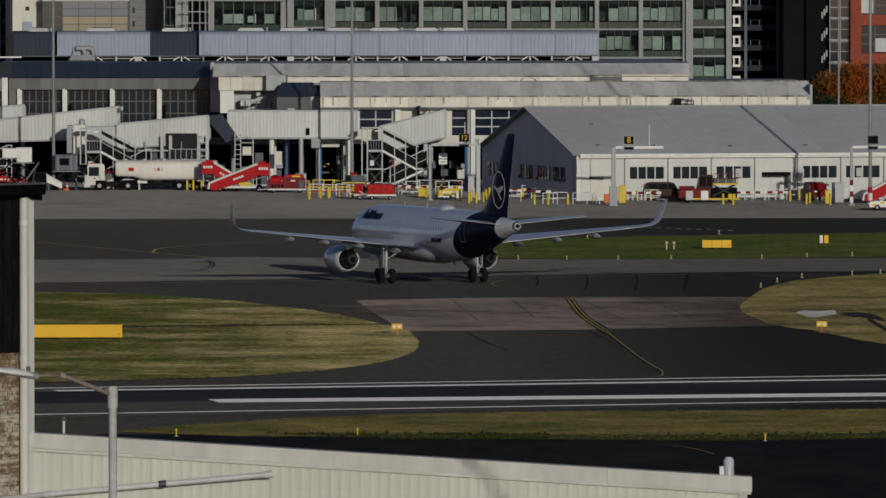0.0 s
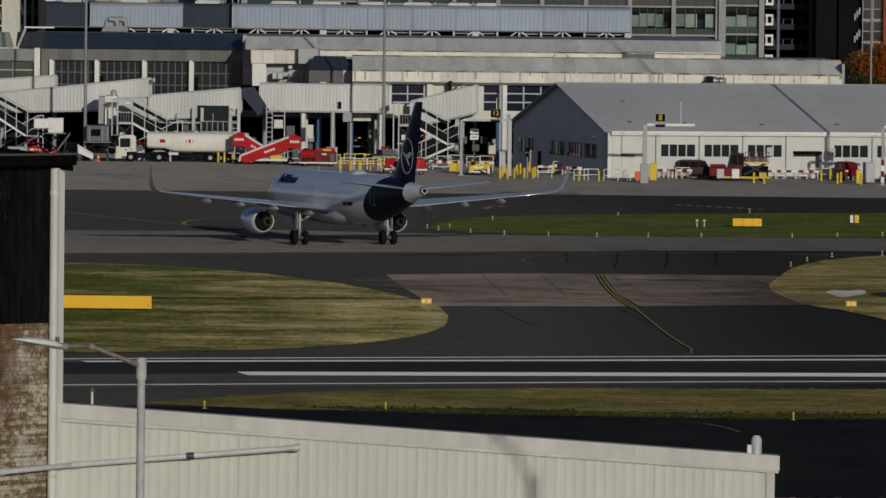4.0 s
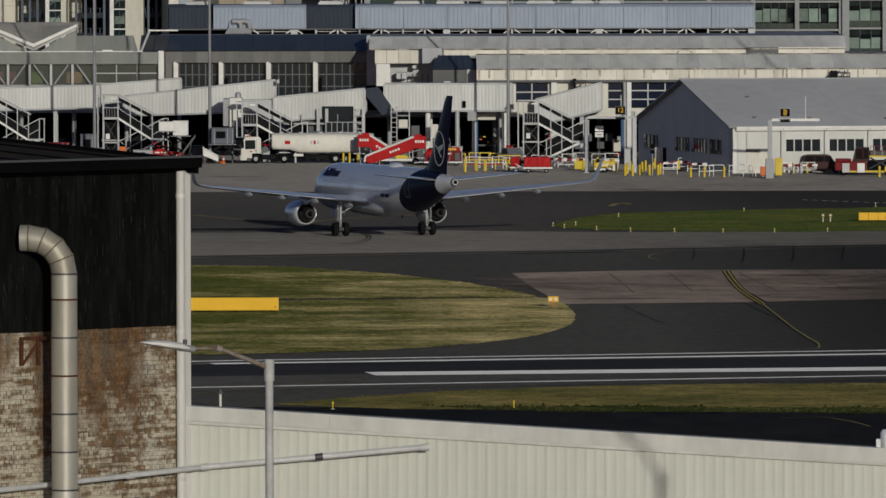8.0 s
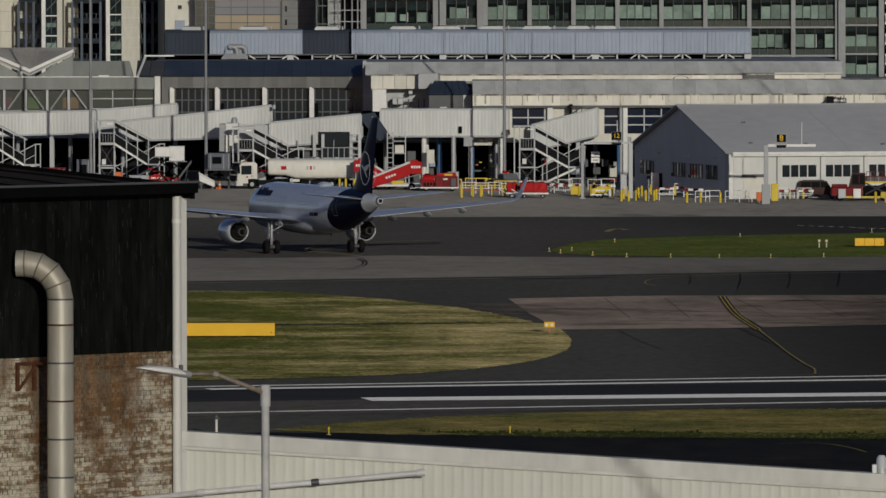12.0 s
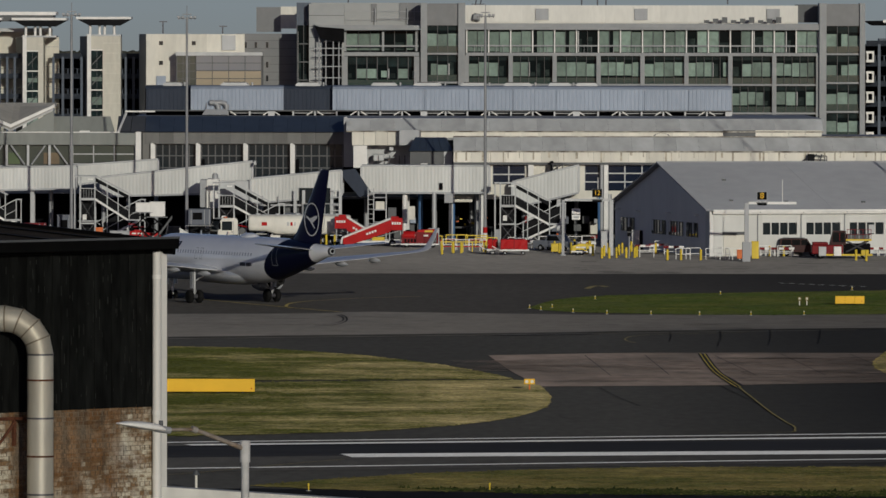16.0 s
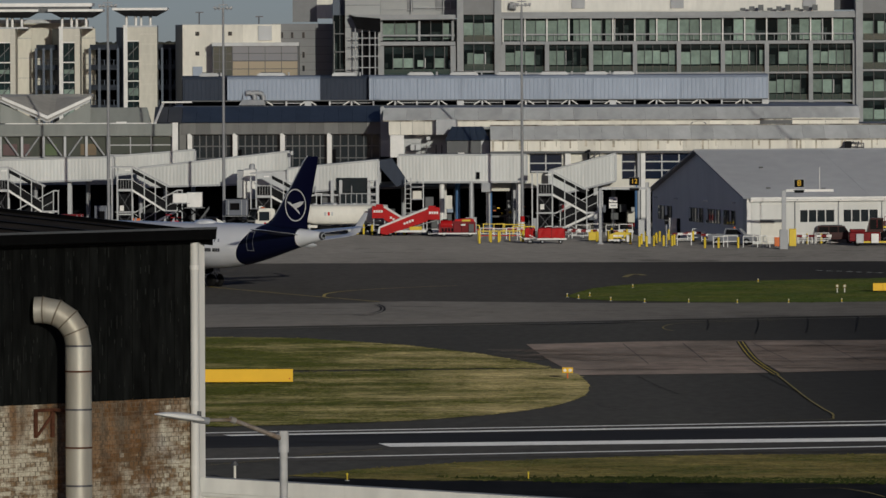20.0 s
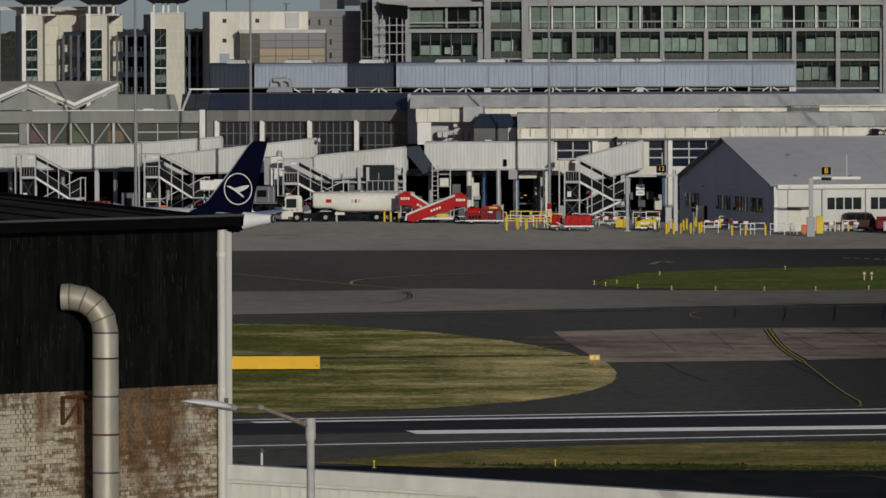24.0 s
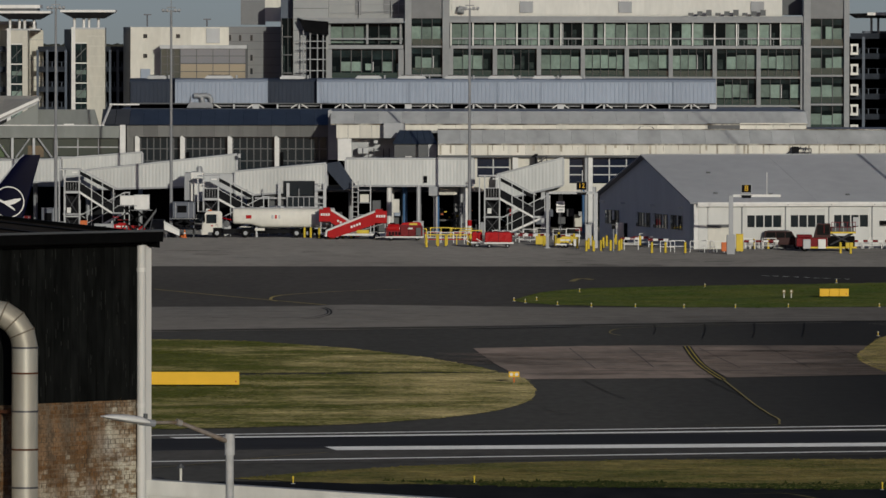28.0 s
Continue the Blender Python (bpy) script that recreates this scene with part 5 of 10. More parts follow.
def near_materials():
    M["brick"], M["brick_joined"] = brick_material("limewashed_brick", False), brick_material("limewashed_brick_low", True)
    M["mortar"] = mat("old_mortar", (0.06, 0.045, 0.03), 0.95, 0, 0.3, 0.4, 6, 1.8, 0, (0.16, 0.13, 0.095))
    M["tarred"] = mat("black_tarred_boarding", (0.0046, 0.005, 0.0048), 0.85, 0, 0.45, 0.3, 9.0, 1.6, 0.3, (0.0095, 0.0103, 0.0097), stretch=(1, 1, 0.2), spec=0.03)
    M["bitumen"] = mat("bitumen_roofing", (0.016, 0.0135, 0.011), 0.9, 0, 0.4, 0.4, 3.0, 0.4, 0.2, (0.01, 0.0085, 0.007), spec=0.05)
    M["gutter"] = mat("black_gutter", (0.0045, 0.0045, 0.0045), 0.6, 0, 0.3, 0.3, 4.0, 0.5, spec=0.06)
    M["duct"] = mat("spiral_duct_steel", (0.45, 0.435, 0.385), 0.5, 0.3, 0.12, 0.2, 5.0, 0.9, 0, (0.32, 0.295, 0.24), stretch=(1, 1, 0.2))
    M["duct_seam"] = mat("dirty_duct_seam", (0.17, 0.14, 0.105), 0.7, 0.1, 0.2, 0.3, 9.0, 2.0)
    M["rust"] = mat("rusted_iron", (0.11, 0.04, 0.02), 0.85, 0.2, 0.3, 0.4, 12, 2, 0.3)
    M["tube_grey"] = mat("dull_galvanised_tube", (0.62, 0.62, 0.62), 0.6, 0.1, 0.08, 0.2, 5.0, 0.8)
    M["lamp_grey"] = mat("weathered_zinc", (0.5, 0.5, 0.49), 0.65, 0.0, 0.1, 0.25, 7.0, 1.2)
    M["pvc"] = mat("white_downpipe", (0.7, 0.69, 0.65), 0.5, 0, 0.05, 0.2, 4, 0.6, stretch=(1, 1, 0.2))
    M["shed_sheet"] = mat("off_white_ribbed_sheet", (0.56, 0.568, 0.505), 0.5, 0, 0.05, 0.1, 3.0, 0.35, stretch=(1, 1, 0.25))
    M["coping"] = mat("white_metal_coping", (0.55, 0.548, 0.51), 0.6, 0, 0.1, 0.12, 3.5, 0.7, stretch=(1, 1, 0.4))


def hangar():
    r = root("hangar", HANGAR, "old hangar corner of flaking limewashed brick under black tarred boarding", "hangar")
    part("brick_backing", block(0, 16, -0.3, -0.006, 0, BAND), "mortar", r)
    part("side_wall", block(-0.02, 0.3, -14, -0.3, 0, WALL_H - 0.2), "mortar", r)
    part("upper_backing", block(0.02, 16, -0.3, -0.03, BAND, WALL_H), "tarred", r)
    rnd = random.Random(5)
    x = 0.02
    k = 0
    while x < 9:
        w = 0.2
        b = part("board", block(x, x + w - 0.012, -0.03, 0.012 + 0.012 * rnd.random(), BAND - 0.035 - 0.006 * rnd.random(), WALL_H), "tarred", r)
        x += w
    M["lichen"] = mat("grey_lichen", (0.017, 0.018, 0.0165), 0.95, 0, 0.3, 0.3, 8, 1)
    fl = bmesh.new()
    for k in range(200):
        fx, fz, fw, fh = rnd.uniform(0.3, 7.0), rnd.uniform(BAND + 0.05, WALL_H - 0.15), rnd.uniform(0.006, 0.016), rnd.uniform(0.03, 0.18) * (2 if rnd.random() < 0.1 else 1)
        box(fl, fx, fx + fw, 0.02, 0.027, fz, min(fz + fh, WALL_H - 0.1))
    tagged(part("lichen", fl, "lichen", r), kind="stuff")
    # roof that rises gently away from the wall, with a black gutter along its edge
    bm = bmesh.new()
    loft(bm, [[(0.04, 0.22, WALL_H + 0.08), (16, 0.22, WALL_H + 0.08), (16, 0.22, WALL_H - 0.02), (0.04, 0.22, WALL_H - 0.02)],
              [(0.04, -9, WALL_H + 0.69), (16, -9, WALL_H + 0.69), (16, -9, WALL_H + 0.59), (0.04, -9, WALL_H + 0.59)]], smooth=False)
    roof = part("roof", bm, "bitumen", r)
    for i in range(12):
        part("roof_seam", loft(bmesh.new(), [[(0.6 + i * 1.2, 0.2, WALL_H + 0.085), (0.68 + i * 1.2, 0.2, WALL_H + 0.085), (0.68 + i * 1.2, 0.2, WALL_H + 0.11), (0.6 + i * 1.2, 0.2, WALL_H + 0.11)],
                                             [(0.6 + i * 1.2, -8.9, WALL_H + 0.68), (0.68 + i * 1.2, -8.9, WALL_H + 0.68), (0.68 + i * 1.2, -8.9, WALL_H + 0.71), (0.6 + i * 1.2, -8.9, WALL_H + 0.71)]], smooth=False), "gutter", roof)
    part("gutter", loft(bmesh.new(), [[(x, 0.2, WALL_H), (x, 0.42, WALL_H), (x, 0.44, WALL_H + 0.17), (x, 0.38, WALL_H + 0.2), (x, 0.2, WALL_H + 0.17)] for x in (0.03, 16)], smooth=False), "gutter", r)
    part("gutter_rim", block(0.03, 16, 0.4, 0.45, WALL_H + 0.17, WALL_H + 0.205), "dark_grey", r)
    part("barge_board", loft(bmesh.new(), [[(-0.02, 0.3, WALL_H - 0.1), (0.04, 0.3, WALL_H - 0.1), (0.04, 0.3, WALL_H + 0.14), (-0.02, 0.3, WALL_H + 0.14)], [(-0.02, -9, WALL_H + 0.51), (0.04, -9, WALL_H + 0.51), (0.04, -9, WALL_H + 0.75), (-0.02, -9, WALL_H + 0.75)]], smooth=False), "gutter", r)
    part("soffit", block(0.06, 16, -0.03, 0.2, WALL_H - 0.05, WALL_H - 0.022), "gutter", r)
    # white downpipe with collars, beside a white corner strip
    pipe = part("downpipe", rod((0.235, 0.12, 0), (0.235, 0.12, WALL_H - 0.02), 0.075, 14), "pvc", r)
    for z in (1.0, 3.6, 6.2, 7.58, 8.65, 10.9):
        part("collar", rod((0.235, 0.12, z), (0.235, 0.12, z + 0.07), 0.083, 14), "pvc", pipe)
    part("corner_strip", block(-0.06, 0.16, -0.12, 0.07, 0, WALL_H - 0.03), "pvc", r)
    return r


def bricks(r):
    """Header bond: each brick an object, in clusters worn short at the joints; those further along or low down, joined."""
    course, pitch = 0.075, 0.1125
    rnd = random.Random(9)
    top = BAND - course
    whole = part("brick", block(0, 0.104, -0.04, 0.003, 0, 0.069), "brick", r)
    worn = part("brick", block(0, 0.085, -0.04, 0.002, 0.0, 0.068), "brick", r)
    whole.matrix_basis, worn.matrix_basis = pose(0.02, 0, top), pose(0.02 + pitch, 0, top)
    low = bmesh.new()
    for row in range(117):
        z = top - row * course
        x = 0.02 + (pitch / 2 if row % 2 else 0.0)
        while x < (6.9 if row < 62 else 9.0):
            short = noise.noise((x * 1.6, 3.0, row * 0.7)) + rnd.uniform(-0.25, 0.25) > 0.2
            if row or x > 0.2:
                if row < 42 and x < 5.4:
                    again(worn if short else whole, pose(x, 0.003 * rnd.random(), z))
                else:
                    box(low, x, x + (0.085 if short else 0.104), -0.04, 0.003, z, z + 0.069)
            x += pitch
    tagged(part("brickwork", low, "brick_joined", r), kind="stuff")


def duct(r):
    """A steel flue up the wall that bends over at the top, on rusty brackets."""
    x, y, q = 3.61, 0.72, 0.215
    d = root("flue_duct", HANGAR, "shiny steel flue duct with a bent top on rusty brackets", "duct")
    zs = [0.0, 2.0, 3.2, 4.4, 5.0, 5.62, 6.24, 6.86, 7.48, 8.1, 8.72, 9.34, 9.755]
    for a, b in zip(zs, zs[1:]):
        s = part("duct_section", rod((x, y, a), (x, y, b - 0.004), q, 28), "duct", d)
        part("seam_ring", rod((x, y, b - 0.022), (x, y, b + 0.008), q + 0.008, 28), "rust" if b in (8.1, 9.34) else "dark_steel", s)
    # bend in gores towards the wall
    R = 0.57
    gores = 4
    to = Vector((0.62, -0.785, 0)).normalized()
    across = Vector((0, 0, 1)).cross(to)
    foot = Vector((x, y, 9.76))

    def at(t):
        return foot + to * (R - R * math.cos(t)) + Vector((0, 0, R * math.sin(t)))
    for g in range(gores):
        a, b = g * math.pi / 2 / gores, (g + 1) * math.pi / 2 / gores
        rings = []
        for t in (a, b):
            out = -math.cos(t) * to + Vector((0, 0, math.sin(t)))
            rings.append([at(t) + q * (math.cos(2 * math.pi * i / 28) * out + math.sin(2 * math.pi * i / 28) * across) for i in range(28)])
        s = part("duct_gore", loft(bmesh.new(), rings), "duct", d)
        tan = math.sin(b) * to + Vector((0, 0, math.cos(b)))
        part("seam_ring", rod(at(b) - tan * 0.012, at(b) + tan * 0.012, q + 0.01, 28), "duct_seam", s)
    e = at(math.pi / 2)
    part("duct_mouth", rod(e, e + to * 0.14, q, 28), "duct", d)
    for z in (5.42, 8.66):
        bm = bmesh.new()
        for k in (-0.1, 0.29):
            box(bm, x + k - 0.03, x + k + 0.03, -0.005, 0.05, z - 0.42, z + 0.05)
        box(bm, x - 0.07, x + 0.26, 0.0, 0.06, z, z + 0.05)
        box(bm, x - 0.13, x - 0.07, 0.0, y - 0.1, z, z + 0.05)
        box(bm, x - 0.13, x + 0.1, y - 0.24, y - 0.18, z, z + 0.05)
        tube(bm, (x + 0.27, 0.03, z - 0.4), (x - 0.08, 0.05, z - 0.05), 0.025, 6)
        part("bracket", bm, "rust", d)
    return d


def waved(bm, x0, x1, y, z0, z1, ribs, depth):
    """A sheet with soft upright waves."""
    n = ribs * 8
    cols = []
    for i in range(n + 1):
        d = depth * max(0.0, math.sin(2 * math.pi * i / 8)) ** 0.7
        cols.append([bm.verts.new((x0 + (x1 - x0) * i / n, y - d, z)) for z in (z0, z1)])
    for a, b in zip(cols, cols[1:]):
        bm.faces.new([a[0], b[0], b[1], a[1]]).smooth = True
    return bm


def white_shed():
    r = root("ribbed_shed", SHED, "white ribbed steel shed with a plain sloping metal coping", "shed")
    L, top, fall = 11.85, 7.44, 0.0632
    n = 12
    w = L / n
    for i in range(n):
        bm = waved(bmesh.new(), i * w, (i + 1) * w - 0.002, 0, 0.02, 1.0, 6, 0.007)
        for v in bm.verts:
            if v.co.z > 0.5:
                v.co.z = top - 0.26 - fall * v.co.x
        part("wall_sheet", bm, "shed_sheet", r)
    part("wall_core", prism(bmesh.new(), [(0, 0), (L, 0), (L, top - 0.06 - fall * L), (0, top - 0.06)], 0.02, 0.25), "shed_sheet", r)
    part("end_trim", block(L - 0.1, L + 0.04, -0.05, 0.25, 0, top - 0.25 - fall * L), "coping", r)
    part("end_wall", block(L - 0.2, L, 0.25, 9, 0, top - 0.9 - fall * L), "shed_sheet", r)
    part("roof", prism(bmesh.new(), [(0, top - 1.1), (L, top - 1.1 - fall * L), (L, top - 1.0 - fall * L), (0, top - 1.0)], 0.25, 9), "mid_grey", r)
    k = 5
    for i in range(k):
        x0, x1 = -0.05 + i * (L + 0.17) / k, -0.053 + (i + 1) * (L + 0.17) / k
        part("coping_length", prism(bmesh.new(), [(x0, top - 0.245 - fall * x0), (x1, top - 0.245 - fall * x1), (x1, top - fall * x1), (x0, top - fall * x0)], -0.09, 0.34), "coping", r)
    part("coping_drip", prism(bmesh.new(), [(-0.05, top - 0.3), (L + 0.1, top - 0.3 - fall * L), (L + 0.1, top - 0.248 - fall * L), (-0.05, top - 0.248)], -0.075, -0.05), "coping", r)
    # warning beacon on the end
    M["clear"] = glass("clear_lamp_glass", (0.5, 0.52, 0.55), 0.05)
    bx = L - 0.26
    bk = root("roof_beacon", SHED @ pose(bx, 0.12, top - fall * bx - 0.01), "small clear glass obstruction lamp on a roof edge", "lamp")
    part("base", rod((0, 0, 0), (0, 0, 0.1), 0.09, 14), "steel", bk)
    part("bracket", block(-0.16, -0.08, -0.05, 0.05, 0, 0.16, 0.01), "steel", bk)
    part("lens", loft(bmesh.new(), [[(q * math.cos(2 * math.pi * i / 14), q * math.sin(2 * math.pi * i / 14), z) for i in range(14)] for z, q in ((0.1, 0.085), (0.17, 0.09), (0.26, 0.085), (0.31, 0.05))]), "clear", bk)
    return r


def tube_boom():
    """A galvanised tube in lengths along both walls, with couplings."""
    r = root("galvanised_tube", pose(0, 0, 0), "long galvanised steel tube with couplings fixed along the walls", "pipe")
    a = HANGAR @ Vector((7.5, 0.18, 6.15))
    b = HANGAR @ Vector((-0.05, 0.3, 6.42))
    c = SHED @ Vector((4.0, -0.3, 6.76))
    part("tube", rod(a, b, 0.045, 14), "tube_grey", r)
    part("tube", rod(b, c, 0.048, 14), "tube_grey", r)
    for p, q, t in ((a, b, 0.32), (a, b, 0.55), (a, b, 0.78), (b, c, 0.02), (b, c, 0.52), (b, c, 0.985)):
        m = p.lerp(q, t)
        d = (q - p).normalized()
        part("coupling", rod(m - d * 0.07, m + d * 0.06, 0.06, 14), "dark_steel" if t == 0.52 else "tube_grey", r)
    for k in (1.2, 2.9):
        p = SHED @ Vector((k, 0, 6.42 + 0.085 * k))
        part("clip", rod(p, SHED @ Vector((k, -0.28, 6.42 + 0.085 * k)), 0.02, 6), "steel", r)


def street_lamp(x, y, z, arm, top_r, label):
    """A tapered steel post with a sleeve, a thin raking arm and a flat lantern."""
    r = root("street_lamp", pose(x, y, PLATEAU), label, "lamp post")
    h = z - PLATEAU
    part("post", rod((0, 0, 0), (0, 0, h - 0.3), 0.062, 14, 0.056), "lamp_grey", r)
    part("base_plate", rod((0, 0, 0), (0, 0, 0.9), 0.1, 14), "lamp_grey", r)
    part("sleeve", rod((0, 0, h - 0.3), (0, 0, h), 0.072, 14), "lamp_grey", r)
    e = Vector(arm)
    part("arm_collar", rod(e * 0.6 + Vector((0, 0, h + 0.05)), e * 0.66 + Vector((0, 0, h + 0.065)), 0.045, 10), "stained_zinc", r)
    part("arm", rod((0, 0, h - 0.12), e * 0.62 + Vector((0, 0, h + 0.06)), 0.036, 10, 0.028), "stained_zinc", r)
    part("arm", rod(e * 0.62 + Vector((0, 0, h + 0.06)), e + Vector((0, 0, h)), 0.024, 8), "stained_zinc", r)
    d = e.normalized()
    side = Vector((0, 0, 1)).cross(d).normalized()
    rings = []
    for k, w, t in ((0.0, 0.05, 0.03), (0.12, 0.1, 0.07), (0.35, 0.15, 0.075), (0.6, 0.14, 0.05), (0.75, 0.05, 0.015)):
        c = e + Vector((0, 0, h)) + d * k
        rings.append([c + side * w * math.cos(2 * math.pi * i / 14) + Vector((0, 0, 1)) * t * math.sin(2 * math.pi * i / 14) * (1 if math.sin(2 * math.pi * i / 14) > 0 else 0.5) for i in range(14)])
    part("lantern", loft(bmesh.new(), rings), "white", r, "flat grey lantern")
    part("photocell", rod(e * 1.04 + Vector((0, 0, h + 0.05)), e * 1.04 + Vector((0, 0, h + 0.12)), 0.03, 8), "dark_grey", r)
    part("lantern_neck", rod(e * 0.93 + Vector((0, 0, h)), e + d * 0.14 + Vector((0, 0, h)), 0.05, 10), "mid_grey", r)
    return r


def low_canopy():
    r = root("lean_to_roof", pose(0, 0, PLATEAU), "white ribbed lean-to roof beside the hangar", "shed")
    x1, z = -5.7, 15.67 - PLATEAU
    part("edge", block(-11, x1 - 0.32, 127.8, 128.0, z - 0.16, z, 0.01), "coping", r)
    part("edge", loft(bmesh.new(), [[(x1 - 0.32, 127.8, z - 0.16), (x1 - 0.32, 128, z - 0.16), (x1 - 0.32, 128, z), (x1 - 0.32, 127.8, z)], [(x1 + 0.4, 127.8, z - 0.75), (x1 + 0.4, 128, z - 0.75), (x1 + 0.4, 128, z - 0.55), (x1 + 0.4, 127.8, z - 0.55)]], smooth=False), "coping", r)
    part("wall", ribbed(bmesh.new(), -11, x1 + 0.3, 128.02, 0, z - 0.1 - 0.5, 0.25, 0.03), "shed_sheet", r)
    part("roof", block(-11, x1 - 0.3, 128.0, 133, z - 0.7, z - 0.6), "shed_sheet", r)


near_materials()
hg = hangar()
duct(hg)
white_shed()
tube_boom()
low_canopy()
street_lamp(-2.3, 125.0, 18.34, (-1.1, -0.7, 0.18), 0.06, "galvanised street lamp with a thin arm and flat lantern")
street_lamp(11.25, 119.0, 20.52, (-0.56, 0.0, 0.58), 0.06, "tall galvanised street lamp that throws its shadow on the shed")


# ---- airliner: nose along +x, left wing along +y, standing on its main wheels at the origin ----
def livery():
    """White body, dark blue tail whose front edge leans back, white tail cone."""
    m = mat("airliner_skin", (0.93, 0.935, 0.945), 0.4, 0.0, 0.02, 0.05, 0.8, 0.3)
    n, l = m.node_tree.nodes, m.node_tree.links
    b = n["Principled BSDF"]
    last = b.inputs["Base Color"].links[0].from_socket
    co = n.new("ShaderNodeTexCoord")
    sep = n.new("ShaderNodeSeparateXYZ")
    l.new(co.outputs["Object"], sep.inputs[0])
    # front edge of the blue: x = -8.6 at the keel, bending back towards the spine
    zz = n.new("ShaderNodeMath")
    zz.operation, zz.inputs[1].default_value = "SUBTRACT", 2.4
    l.new(sep.outputs["Z"], zz.inputs[0])
    sq = n.new("ShaderNodeMath")
    sq.operation = "POWER"
    ab = n.new("ShaderNodeMath")
    ab.operation, ab.inputs[1].default_value = "MAXIMUM", 0.0
    l.new(zz.outputs[0], ab.inputs[0])
    l.new(ab.outputs[0], sq.inputs[0])
    sq.inputs[1].default_value = 1.7
    mad = n.new("ShaderNodeMath")
    mad.operation = "MULTIPLY_ADD"
    mad.inputs[1].default_value = 0.34
    l.new(sq.outputs[0], mad.inputs[0])
    l.new(sep.outputs["X"], mad.inputs[2])
    lt = n.new("ShaderNodeMath")
    lt.operation, lt.inputs[1].default_value = "LESS_THAN", -9.3
    l.new(mad.outputs[0], lt.inputs[0])
    gt = n.new("ShaderNodeMath")
    gt.operation, gt.inputs[1].default_value = "GREATER_THAN", -16.9
    l.new(sep.outputs["X"], gt.inputs[0])
    both = n.new("ShaderNodeMath")
    both.operation = "MULTIPLY"
    l.new(lt.outputs[0], both.inputs[0])
    l.new(gt.outputs[0], both.inputs[1])
    mix = n.new("ShaderNodeMix")
    mix.data_type = "RGBA"
    l.new(both.outputs[0], mix.inputs["Factor"])
    l.new(last, mix.inputs["A"])
    mix.inputs["B"].default_value = (0.004, 0.0055, 0.021, 1)
    l.new(mix.outputs["Result"], b.inputs["Base Color"])
    b.inputs["Coat Roughness"].default_value, b.inputs["Coat IOR"].default_value = 0.03, 1.9
    gloss = n.new("ShaderNodeMapRange")   # the blue is duller than the white
    gloss.inputs[3].default_value, gloss.inputs[4].default_value = 1.0, 0.06
    l.new(both.outputs[0], gloss.inputs[0])
    l.new(gloss.outputs[0], b.inputs["Coat Weight"])
    dull = n.new("ShaderNodeMapRange")
    dull.inputs[3].default_value, dull.inputs[4].default_value = 0.3, 0.1
    l.new(both.outputs[0], dull.inputs[0])
    l.new(dull.outputs[0], b.inputs["Specular IOR Level"])
    return m


def foil(le, te, y, z, thick, n=9):
    """A wing section at span y: leading edge x, trailing edge x, height, thickness."""
    up, lo = [], []
    for i in range(n):
        t = 0.5 - 0.5 * math.cos(math.pi * i / (n - 1))
        h = thick * (2.97 * math.sqrt(t) - 1.26 * t - 3.52 * t * t + 2.84 * t ** 3 - 1.01 * t ** 4)
        up.append((le + (te - le) * t, y, z + h))
        lo.append((le + (te - le) * t, y, z - 0.75 * h))
    return up + lo[-2:0:-1]


def wheel_bm(x, y, r, w):
    bm = bmesh.new()
    prof = [(-w / 2, r * 0.55), (-w / 2, r * 0.86), (-w * 0.3, r), (w * 0.3, r), (w / 2, r * 0.86), (w / 2, r * 0.55)]
    return loft(bm, [[(x + q * math.cos(2 * math.pi * i / 20), y + p, r + q * math.sin(2 * math.pi * i / 20)) for i in range(20)] for p, q in prof])


def half_width(secs, x, z):
    """Half the fuselage's width at station x and height z."""
    for (xa, za, qa), (xb, zb, qb) in zip(secs, secs[1:]):
        if xb <= x <= xa:
            t = (x - xa) / (xb - xa)
            c, q = za + (zb - za) * t, qa + (qb - qa) * t
            return q * 0.985 * math.sqrt(max(0.0, 1 - ((z - c) / (q * 1.03)) ** 2))
    return 0.0


